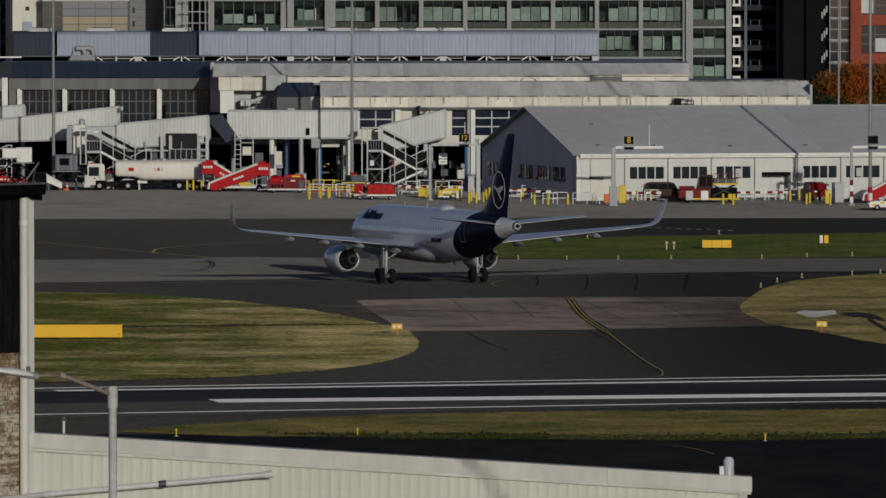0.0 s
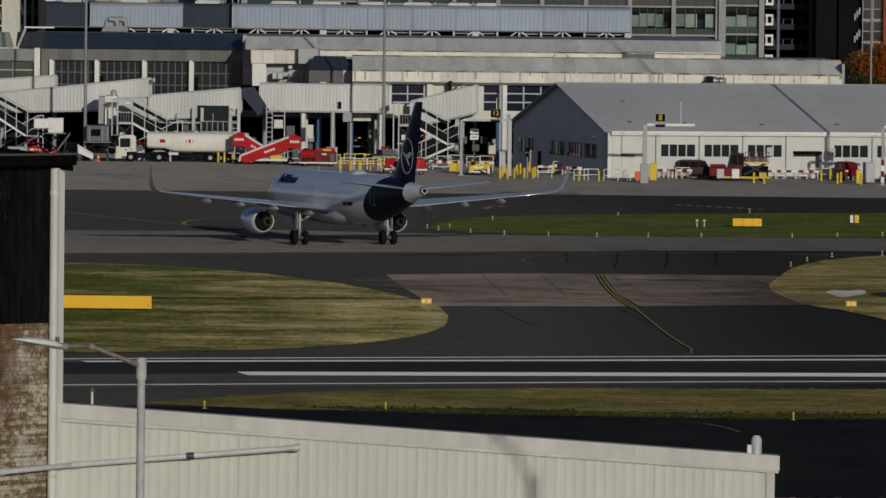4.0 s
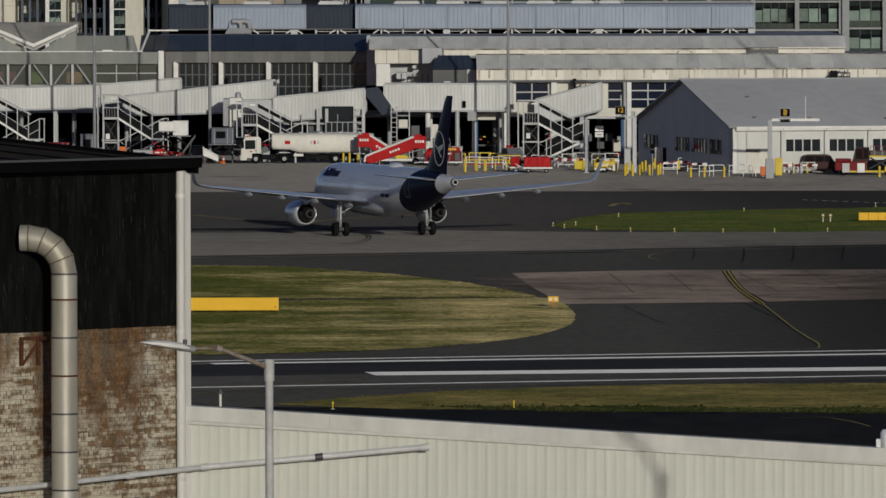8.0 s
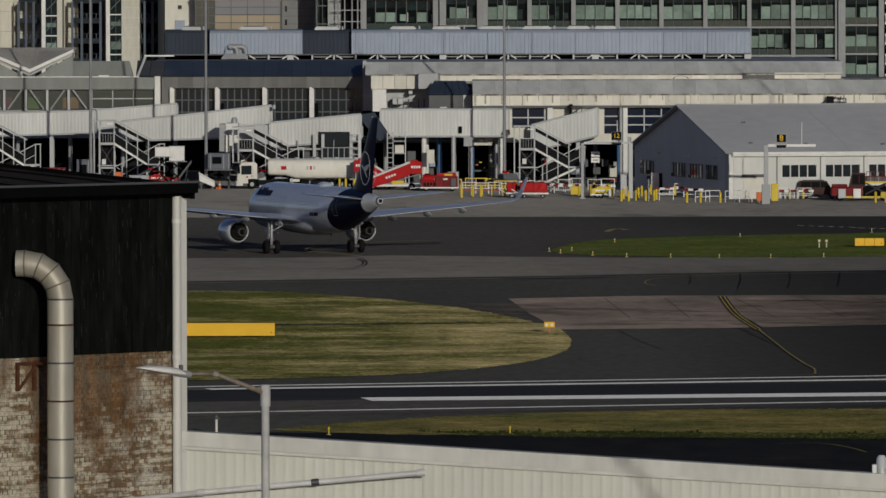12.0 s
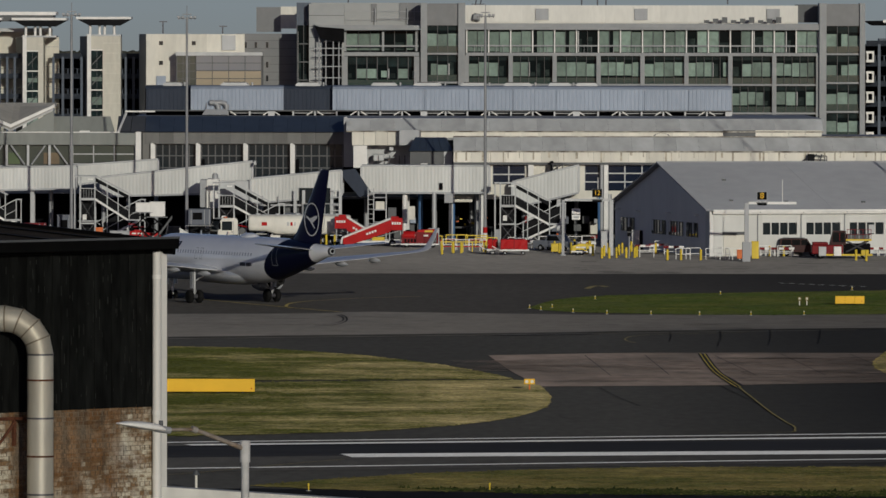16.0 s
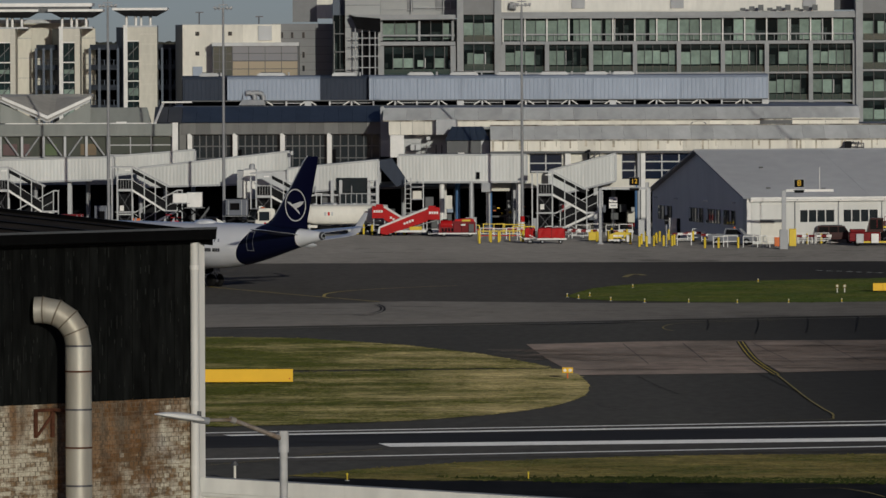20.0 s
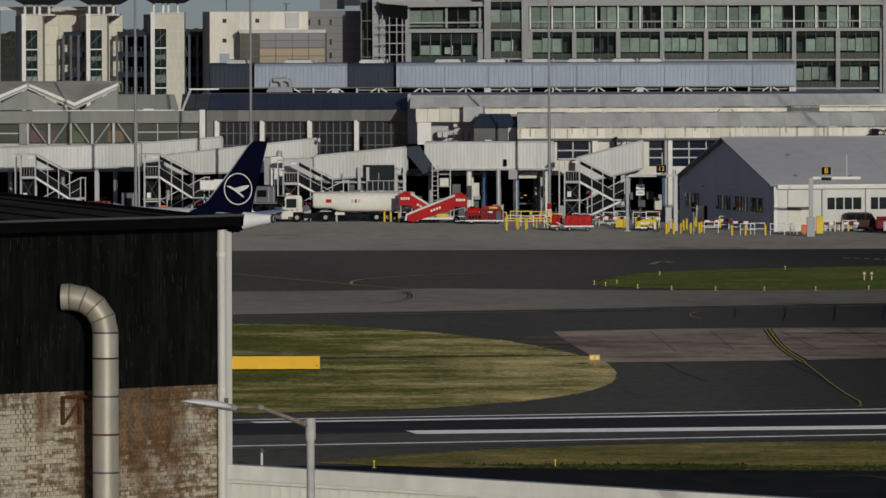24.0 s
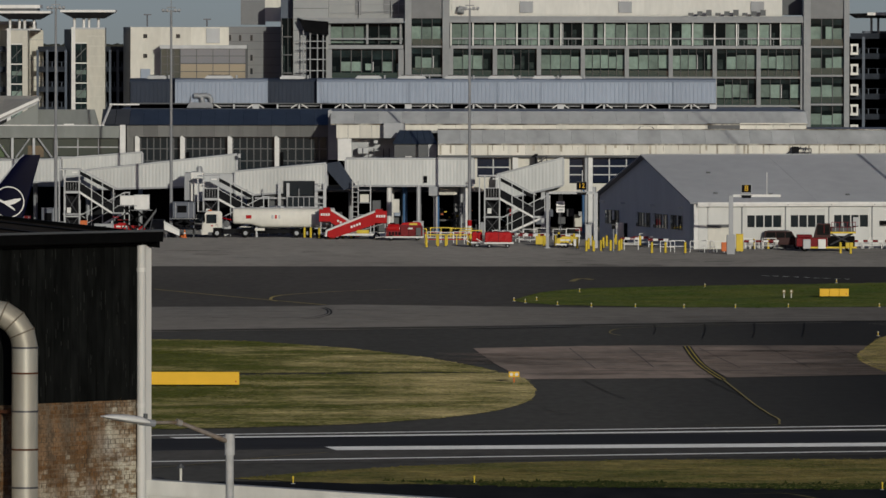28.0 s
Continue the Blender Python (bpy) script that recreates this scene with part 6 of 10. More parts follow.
def airliner():
    m_skin = livery()
    M["skin"] = m_skin
    M["wing"] = mat("wing_grey_paint", (0.72, 0.73, 0.75), 0.3, 0.0, 0.05, 0.12, 1.0, 0.3)
    gloss = M["wing"].node_tree.nodes["Principled BSDF"]
    gloss.inputs["Coat Weight"].default_value, gloss.inputs["Coat Roughness"].default_value, gloss.inputs["Coat IOR"].default_value = 0.8, 0.08, 1.7
    M["nacelle"] = mat("nacelle_white", (0.66, 0.68, 0.72), 0.22, 0.4, 0.03, 0.08, 1.0, 0.3)
    M["navy"] = mat("navy_paint", (0.0035, 0.0042, 0.019), 0.3, 0.0, 0.05, 0.1, 1.0, 0.3, spec=0.05)
    M["cabin_glass"] = glass("grey_cabin_glass", (0.3, 0.32, 0.37))
    M["exhaust"] = mat("burnt_exhaust_metal", (0.022, 0.021, 0.02), 0.5, 0.4, 0.2, 0.3, 3.0, 0.8)
    r = root("airliner", pose(0, 0, 0), "white twin-engined airliner with a dark blue tail taxiing", "airplane")
    secs = [(17.7, 3.25, 0.06), (17.5, 3.27, 0.42), (17.0, 3.34, 0.82), (16.2, 3.46, 1.22), (15.2, 3.6, 1.55), (14.0, 3.74, 1.82), (12.6, 3.83, 1.97), (11.2, 3.87, 2.0), (6, 3.87, 2.0), (0, 3.87, 2.0), (-5.2, 3.87, 2.0), (-7.2, 3.93, 1.95), (-9.2, 4.06, 1.82), (-11.2, 4.24, 1.62), (-13.2, 4.44, 1.36), (-15.2, 4.62, 1.06), (-17.0, 4.77, 0.78), (-18.6, 4.88, 0.52), (-19.6, 4.94, 0.38), (-19.8, 4.95, 0.3)]
    bm = loft(bmesh.new(), [[(x, q * 0.985 * math.cos(2 * math.pi * i / 40), z + q * 1.03 * math.sin(2 * math.pi * i / 40)) for i in range(40)] for x, z, q in secs])
    fus = part("fuselage", bm, "skin", r, "white fuselage turning dark blue at the tail")
    part("exhaust_rim", rod((-19.72, 0, 4.95), (-19.9, 0, 4.955), 0.36, 20, 0.33), "dark_steel", fus)
    pipe = part("exhaust_pipe", rod((-19.8, 0, 4.95), (-19.98, 0, 4.96), 0.25, 16, 0.24), "light_grey", fus)
    part("exhaust_bore", rod((-19.85, 0, 4.96), (-20.0, 0, 4.96), 0.17, 14), "black", pipe)
    part("belly_fairing", loft(bmesh.new(), [[(x, 1.75 * w * math.cos(2 * math.pi * i / 24), 2.45 + h * math.sin(2 * math.pi * i / 24)) for i in range(24)] for x, w, h in [(7.6, 0.3, 0.1), (6.6, 0.75, 0.5), (5, 1.05, 0.78), (1, 1.1, 0.85), (-2.4, 1.08, 0.85), (-4.2, 0.85, 0.6), (-5.6, 0.3, 0.12)]]), "nacelle", fus)
    part("antenna_dome", loft(bmesh.new(), [[(-3.4 + x, w * math.cos(2 * math.pi * i / 16), 5.86 + h * max(0, math.sin(2 * math.pi * i / 16)) - 0.05) for i in range(16)] for x, w, h in [(1.6, 0.05, 0.02), (1.2, 0.45, 0.3), (0.5, 0.6, 0.42), (-0.5, 0.6, 0.42), (-1.3, 0.4, 0.25), (-1.7, 0.05, 0.02)]]), "skin", fus)
    for x in (7.0, 1.5):
        part("blade_antenna", prism(bmesh.new(), [(x, 5.85), (x - 0.35, 5.85), (x - 0.42, 6.25), (x - 0.25, 6.25)], -0.02, 0.02), "nacelle", fus)
    part("blade_antenna", prism(bmesh.new(), [(-5, 1.9), (-5.4, 1.9), (-5.5, 1.5), (-5.3, 1.5)], -0.02, 0.02), "dark_steel", fus)
    # cabin windows and doors, a few millimetres proud of the skin
    wz = 4.42
    wy = math.sqrt(max(0.0, 1 - ((wz - 3.87) / 2.06) ** 2)) * 1.97
    for side in (1, -1):
        first = None
        for i in range(36):
            x = 11.2 - i * 0.533
            shrink = 0.0 if x > -5.2 else (x + 5.2) * 0.03
            if first is None:
                bm = bmesh.new()
                for k in range(1):
                    box(bm, -0.1, 0.1, -0.02, 0.02, -0.15, 0.15, 0.018)
                first = part("cabin_window", bm, "cabin_glass", fus)
                first.matrix_basis = pose(x, side * (wy + 0.003), wz, -side * 15.5 * -1)
            else:
                again(first, pose(x, side * (wy + 0.003 + shrink), wz, side * 15.5))
        for x, w, h, zc in ((13.4, 0.82, 1.85, 4.2), (3.6, 0.52, 1.0, 4.3), (2.6, 0.52, 1.0, 4.3), (-11.5, 0.78, 1.75, 4.4)):
            bm = bmesh.new()
            t, n = 0.05, 8
            for xa, xb, za, zb in ((x - w / 2, x - w / 2 + t, -h / 2, h / 2), (x + w / 2 - t, x + w / 2, -h / 2, h / 2), (x - w / 2, x + w / 2, h / 2 - t, h / 2), (x - w / 2, x + w / 2, -h / 2, -h / 2 + t)):
                prev = None
                for k in range(n + 1):
                    z = zc + za + (zb - za) * k / n
                    cur = [bm.verts.new((xx, side * (half_width(secs, xx, z) + 0.012), z)) for xx in (xa, xb)]
                    if prev:
                        bm.faces.new([prev[0], prev[1], cur[1], cur[0]])
                    prev = cur
            bmesh.ops.recalc_face_normals(bm, faces=bm.faces)
            part("door", bm, "mid_grey", fus, "outlined cabin door")
        # airline name: plain navy bars high on the forward side
        for i in range(9):
            h = (0.85, 0.55, 0.85, 0.75, 0.85, 0.55, 0.55, 0.55, 0.55)[i]
            bx = 11.6 - i * 0.5
            bz = 5.05 + (h - 0.55) * 0.35
            by = side * (half_width(secs, bx, bz) + 0.03)
            ob = part("name_bar", block(-0.14, 0.14, -0.02, 0.02, -h / 2, h / 2), "navy", fus)
            ob.matrix_basis = pose(bx, by, bz, side * (35 + (h - 0.55) * 14))
        for i, c in enumerate(("dark_grey", "dark_grey", "dark_grey", "dark_grey", "black", "black", "navy", "navy")):
            ob = part("registration_bar", block(-0.1 if i < 4 else -0.08, 0.1 if i < 4 else 0.08, -0.012, 0.012, -0.15, 0.15), c, fus)
            ob.matrix_basis = pose(-5.6 - i * 0.25 - (0.2 if i > 3 else 0), side * (1.985 - i * 0.012), 3.55)
    # cockpit glazing
    for side in (1, -1):
        bm = bmesh.new()
        for x0, x1, y0, y1 in ((16.25, 15.7, 0.08, 0.62), (15.9, 15.2, 0.75, 1.15), (15.1, 14.5, 1.25, 1.42)):
            vs = [bm.verts.new(p) for p in ((x0, side * y0, 4.42), (x1 + 0.15, side * y1, 4.42), (x1 - 0.1, side * (y1 * 0.92), 4.95), (x0 - 0.45, side * y0, 4.95))]
            bm.faces.new(vs)
        bmesh.ops.solidify(bm, geom=bm.faces[:], thickness=0.05)
        part("cockpit_window", bm, "glass", fus)
    # wings
    for side, nm in ((1, "left"), (-1, "right")):
        rows = [(5.7, -2.0, 1.2, 2.75, 0.52), (5.4, -2.0, 2.0, 2.85, 0.5), (3.2, -2.25, 6.4, 3.3, 0.32), (0.4, -3.05, 11.8, 3.86, 0.2), (-1.95, -3.75, 16.2, 4.32, 0.12), (-2.3, -3.95, 16.9, 4.44, 0.1)]
        wing = part("wing", loft(bmesh.new(), [foil(a, b2, side * y, z, t) for a, b2, y, z, t in rows]), "wing", r)
        tip = [(-2.3, -3.95, 16.9, 4.44, 0.1), (-2.5, -4.0, 17.2, 4.55, 0.09), (-2.8, -4.15, 17.45, 4.75, 0.07), (-3.2, -4.3, 17.62, 5.2, 0.06), (-3.8, -4.62, 17.8, 5.95, 0.045), (-4.25, -4.8, 17.9, 6.5, 0.03)]
        bm = bmesh.new()
        rings = []
        for k, (a, b2, y, z, t) in enumerate(tip):
            lean = min(1.0, k / 2.5)
            ring = []
            for px, py, pz in foil(a, b2, 0.0, 0.0, t):
                ring.append((px, side * (y - pz * lean), z + pz * (1 - lean)))
            rings.append(ring)
        part("wingtip_fence", loft(bm, rings), "wing", wing, "upswept wingtip fin")
        for y, z, ln in ((3.6, 2.75, 2.4), (6.6, 3.12, 2.6), (9.6, 3.45, 2.2), (12.6, 3.75, 1.9)):
            tx = -2.0 - max(0, y - 6.4) * 0.155
            part("flap_fairing", loft(bmesh.new(), [[(tx + dx, side * y + q * 0.6 * math.cos(2 * math.pi * i / 10), z - 0.12 + q * math.sin(2 * math.pi * i / 10)) for i in range(10)] for dx, q in ((ln * 0.75, 0.04), (ln * 0.45, 0.2), (0.0, 0.24), (-0.5, 0.15), (-0.9, 0.03))]), "wing", wing)
        # engine
        ex, ey, ez = 4.7, side * 5.75, 1.82
        nac = part("engine", loft(bmesh.new(), [[(ex + dx, ey + q * math.cos(2 * math.pi * i / 32), ez + q * math.sin(2 * math.pi * i / 32)) for i in range(32)] for dx, q in ((1.0, 0.7), (2.0, 0.8), (2.15, 0.87), (2.05, 0.93), (1.5, 1.03), (0.4, 1.08), (-0.7, 1.0), (-1.35, 0.86), (-1.34, 0.82), (-0.6, 0.84))], caps=False), "nacelle", r, "white engine nacelle")
        part("fan_disc", rod((ex + 1.0, ey, ez), (ex + 0.9, ey, ez), 0.75, 24), "exhaust", nac)
        part("bypass_duct", rod((ex - 0.85, ey, ez), (ex - 0.9, ey, ez), 0.86, 24), "black", nac)
        part("core_cowl", loft(bmesh.new(), [[(ex + dx, ey + q * math.cos(2 * math.pi * i / 24), ez + q * math.sin(2 * math.pi * i / 24)) for i in range(24)] for dx, q in ((-0.6, 0.66), (-1.5, 0.6), (-2.4, 0.42), (-2.42, 0.36))]), "exhaust", nac)
        part("exhaust_plug", rod((ex - 2.35, ey, ez), (ex - 3.0, ey, ez), 0.27, 16, 0.06), "exhaust", nac)
        part("pylon", prism(bmesh.new(), [(ex + 1.2, ez + 0.95), (ex - 1.4, ez + 0.7), (ex - 3.0, ez + 1.05), (ex - 3.2, 3.1), (ex - 1.6, 3.2), (ex - 0.2, 2.98)], ey - 0.16, ey + 0.16), "nacelle", nac)
        # tailplane
        part("tailplane", loft(bmesh.new(), [foil(a, b2, side * y, z, t) for a, b2, y, z, t in ((-13.6, -17.3, 0.3, 5.0, 0.2), (-14.0, -17.5, 0.9, 5.06, 0.19), (-17.1, -18.5, 6.1, 5.6, 0.08), (-17.5, -18.5, 6.22, 5.61, 0.03))]), "wing", r)
        # main gear
        gear = part("main_gear", tube(tube(bmesh.new(), (0, side * 3.8, 0.55), (0.1, side * 3.75, 2.95), 0.085, 12, 0.13), (0.1, side * 3.78, 1.9), (0.2, side * 2.2, 2.7), 0.06, 8), "light_grey", r, "white main landing gear strut")
        part("gear_door", block(-0.25, 0.3, side * 4.08 - 0.02, side * 4.08 + 0.02, 1.3, 2.75), "nacelle", gear)
        part("torque_link", tube(tube(bmesh.new(), (-0.05, side * 3.8, 0.7), (-0.35, side * 3.8, 1.05), 0.035, 6), (-0.35, side * 3.8, 1.05), (-0.02, side * 3.78, 1.4), 0.035, 6), "steel", gear)
        part("brake_pack", rod((0, side * 3.8 - 0.3, 0.57), (0, side * 3.8 + 0.3, 0.57), 0.2, 12), "dark_steel", gear)
        part("axle", rod((0, side * 3.8 - 0.5, 0.57), (0, side * 3.8 + 0.5, 0.57), 0.09, 10), "steel", gear)
        for k in (-0.46, 0.46):
            w = part("wheel", wheel_bm(0, side * 3.8 + k, 0.58, 0.42), "tyre", gear)
            part("rim", rod((0, side * 3.8 + k - 0.19, 0.58), (0, side * 3.8 + k + 0.19, 0.58), 0.3, 16), "steel", w)
    # nose gear
    gear = part("nose_gear", tube(tube(bmesh.new(), (12.64, 0, 0.4), (12.75, 0, 2.2), 0.09, 10, 0.12), (12.7, 0, 1.2), (13.6, 0, 2.2), 0.05, 8), "white", r)
    for k in (-0.25, 0.25):
        w = part("wheel", wheel_bm(12.64, k, 0.39, 0.22), "tyre", gear)
        part("rim", rod((12.64, k - 0.1, 0.39), (12.64, k + 0.1, 0.39), 0.2, 14), "steel", w)
    for k in (-0.42, 0.42):
        part("gear_door", block(12.6, 13.9, k - 0.02, k + 0.02, 1.35, 2.0), "nacelle", gear)
    # fin
    fin_rows = [(-11.4, -17.6, 5.35, 0.3), (-12.9, -17.75, 6.3, 0.3), (-14.05, -18.1, 7.6, 0.25), (-15.6, -18.6, 9.4, 0.2), (-17.3, -19.2, 11.55, 0.14), (-17.8, -19.3, 12.0, 0.08)]
    bm = loft(bmesh.new(), [[(px, pz, z) for px, py, pz in foil(a, b2, 0, 0, t)] for a, b2, z, t in fin_rows])
    fin = part("tail_fin", bm, "navy", r, "dark blue tail fin")
    edge = bmesh.new()
    for (xa, _, za, _), (xb, _, zb, _) in zip(fin_rows, fin_rows[1:]):
        tube(edge, (xa + 0.03, 0, za), (xb + 0.03, 0, zb), 0.07, 8)
    part("leading_edge", edge, "nacelle", fin, "bare metal leading edge")
    part("fin_fillet", prism(bmesh.new(), [(-9.6, 5.6), (-13.2, 5.4), (-13.2, 6.55), (-12.3, 6.0), (-11, 5.75)], -0.1, 0.1), "navy", fin)
    for side in (1, -1):
        # emblem: a plain white ring with a plain bent stroke
        bm = bmesh.new()
        n = 40
        cx, cz = -16.4, 7.65
        for a in range(n):
            q = [2 * math.pi * (a + d) / n for d in (0, 1)]
            vs = [bm.verts.new((cx + rr * math.cos(t), 0, cz + rr * math.sin(t))) for t, rr in ((q[0], 1.45), (q[1], 1.45), (q[1], 1.35), (q[0], 1.35))]
            bm.faces.new(vs)
        bmesh.ops.remove_doubles(bm, verts=bm.verts, dist=0.001)
        bmesh.ops.solidify(bm, geom=bm.faces[:], thickness=0.01)
        ring = part("emblem_ring", bm, "white", fin)
        ring.matrix_basis = pose(0, side * 0.27, 0)
        bm = bmesh.new()
        for pts in (((-14.95, 8.2), (-15.15, 8.05), (-15.75, 7.75), (-16.4, 7.3), (-16.75, 7.1), (-16.7, 7.28), (-16.1, 7.75), (-15.4, 8.15)), ((-15.6, 7.95), (-16.1, 8.05), (-16.7, 8.2), (-17.3, 8.25), (-17.2, 8.05), (-16.7, 7.75), (-16.2, 7.6))):
            bm.faces.new([bm.verts.new((x - 0.25, 0, z - 0.25)) for x, z in pts])
        bmesh.ops.triangulate(bm, faces=bm.faces)
        bmesh.ops.solidify(bm, geom=bm.faces[:], thickness=0.01)
        em = part("emblem_stroke", bm, "white", fin)
        em.matrix_basis = pose(0, side * 0.275, 0)
    return r


plane = airliner()


# ---- the stores building before the terminal ----
HUT = pose(31.9, 967.0, 0, 0, 0, 13)


def stores():
    r = root("stores_building", HUT, "grey gabled stores building with a white windowed front", "building")
    L, D, e, rz = 84.0, 41.0, 4.95, 9.65
    M["gable_glass"] = mat("reflecting_window_glass", (0.02, 0.022, 0.024), 0.04, spec=1.0)
    M["hut_roof"] = mat("smooth_grey_roof_sheet", (0.32, 0.33, 0.35), 0.6, 0.0, 0.05, 0.12, 0.6, 0.06, dusty=0.8)
    M["hut_white"] = mat("white_insulated_panel", (0.63, 0.632, 0.605), 0.55, 0, 0.04, 0.1, 1.0, 0.2, stretch=(1, 1, 0.3))
    part("gable_wall", loft(bmesh.new(), [[(x, 0.3, 0), (x, D, 0), (x, D, e), (x, D / 2, rz - 0.1), (x, 0.3, e)] for x in (0, 0.3)], smooth=False), "hut_grey", r)
    part("gable_wall", loft(bmesh.new(), [[(x, 0.3, 0), (x, D, 0), (x, D, e), (x, D / 2, rz - 0.1), (x, 0.3, e)] for x in (L - 0.3, L)], smooth=False), "hut_grey", r)
    for y0, y1, z0, z1 in ((-0.6, D / 2, e - 0.1, rz), (D + 0.6, D / 2, e - 0.1, rz)):
        n = 6
        w = (L + 1.2) / n
        for i in range(n if y0 < 0 else 1):
            a, b = (-0.6 + i * w, -0.6 + (i + 1) * w - 0.02) if y0 < 0 else (-0.6, L + 0.6)
            part("roof_plane", loft(bmesh.new(), [[(a, y0, z0), (b, y0, z0), (b, y0, z0 + 0.15), (a, y0, z0 + 0.15)], [(a, y1, z1), (b, y1, z1), (b, y1, z1 + 0.15), (a, y1, z1 + 0.15)]], smooth=False), "hut_roof", r)
    part("ridge_cap", rod((-0.6, D / 2, rz + 0.12), (L + 0.6, D / 2, rz + 0.12), 0.12, 8), "light_grey", r)
    part("gutter", block(0.2, L, -0.78, -0.6, e - 0.2, e + 0.05), "white", r)
    part("fascia", block(0.2, L, -0.6, -0.52, e - 0.4, e - 0.12), "white", r)
    part("back_wall", block(0.3, L - 0.3, D - 0.3, D, 0, e), "hut_grey", r)
    # front in bays of 4.8 m, windows set into openings
    bays = 17
    bw = 4.83
    for i in range(bays):
        a = 0.45 + i * bw
        b = min(a + bw, L - 0.3)
        if i in (1, 2, 3, 5, 6, 7, 9, 10, 11, 13, 14):
            w0, w1, z0, z1 = a + 0.55, b - 0.45, 2.3, 3.58
            for q in (block(a, w0, 0, 0.3, 0, e - 0.12), block(w1, b, 0, 0.3, 0, e - 0.12), block(w0, w1, 0, 0.3, 0, z0), block(w0, w1, 0, 0.3, z1, e - 0.12)):
                part("wall_panel", q, "hut_white", r)
            ww = (w1 - w0) / 4
            for k in range(4):
                win = part("window", block(w0 + k * ww + 0.06, w0 + (k + 1) * ww - 0.06, 0.16, 0.2, z0, z1), "glass", r)
                part("window_frame", block(w0 + k * ww - 0.06, w0 + k * ww + 0.06, 0.02, 0.2, z0, z1), "hut_white", win)
                if (i * 7 + k * 3) % 9 == 0:
                    part("blind", block(w0 + k * ww + 0.3, w0 + (k + 1) * ww - 0.06, 0.12, 0.15, z0 + 0.1, z1 - 0.25), "light_grey", win)
        else:
            part("wall_panel", block(a, b, 0, 0.3, 0, e - 0.12), "hut_white", r)
        pipe = part("downpipe", rod((b, -0.12, 0), (b, -0.12, e - 0.5), 0.06, 8), "mid_grey", r)
        part("swan_neck", rod((b, -0.12, e - 0.5), (b + 0.15, -0.65, e - 0.2), 0.06, 8), "mid_grey", pipe)
    part("corner_column", block(-0.05, 0.4, -0.1, 0.3, 0, e - 0.12), "white", r)
    # roller door, dark entrance canopy and its door
    d = part("roller_door", block(1.5, 3.95, -0.12, -0.02, 0, 2.3), "cream", r)
    part("door_head", block(1.4, 4.05, -0.25, -0.02, 2.3, 2.62), "dark_grey", d)
    can = part("entrance_canopy", block(20.6, 23.4, -1.5, -0.02, 2.6, 2.95), "black", r)
    part("entrance_side", block(23.1, 23.4, -1.5, -0.02, 0, 2.6), "dark_grey", can)
    part("entrance_door", block(21.5, 22.9, -0.1, -0.02, 0, 2.3), "hut_white", can)
    part("notice_board", block(24.3, 25.3, -0.08, -0.02, 2.4, 3.3), "light_grey", r)
    # gable windows and lights
    for y0, y1, n in ((4.8, 9.8, 4), (11.1, 17.3, 5), (18.5, 24.7, 5), (32.2, 38.4, 4)):
        w = (y1 - y0) / n
        for k in range(n):
            win = part("window", block(-0.06, -0.01, y0 + k * w + 0.1, y0 + (k + 1) * w - 0.1, 1.95, 3.45), "gable_glass", r)
            part("window_frame", block(-0.12, -0.065, y0 + k * w + 0.02, y0 + k * w + 0.2, 1.9, 3.5), "dark_grey", win)
            if k % 3 != 1:
                continue
            part("curtain", block(-0.075, -0.062, y0 + k * w + (0.55 if k % 2 else 0.3), y0 + (k + 1) * w - 0.25, 1.98 + 0.3 * (k % 3), 3.42), "white", win)
    part("corner_return", block(-0.05, -0.005, 0.32, 1.6, 0, 4.95), "hut_white", r)
    # black panel laid on the wall for the dark inside of the opening
    part("doorway", block(-0.08, -0.01, 28.6, 29.8, 0, 2.15), "black", r)
    part("gable_door", block(-0.95, -0.09, 29.82, 29.88, 0, 2.2), "white", r, "white door standing open")
    for y in (5.0, 17.0, 30.0, 39.0):
        part("wall_lamp", block(-0.5, -0.02, y - 0.4, y + 0.4, 4.25, 4.4), "white", r)
    for x, y in ((3, 3.0), (4.6, 12.0), (9, 2.5), (17.5, 2.2), (26, 2.4)):
        part("roof_vent", block(x, x + 0.4, y, y + 0.25, e + 0.2 + y * 0.229, e + 0.38 + y * 0.229), "dark_grey", r)


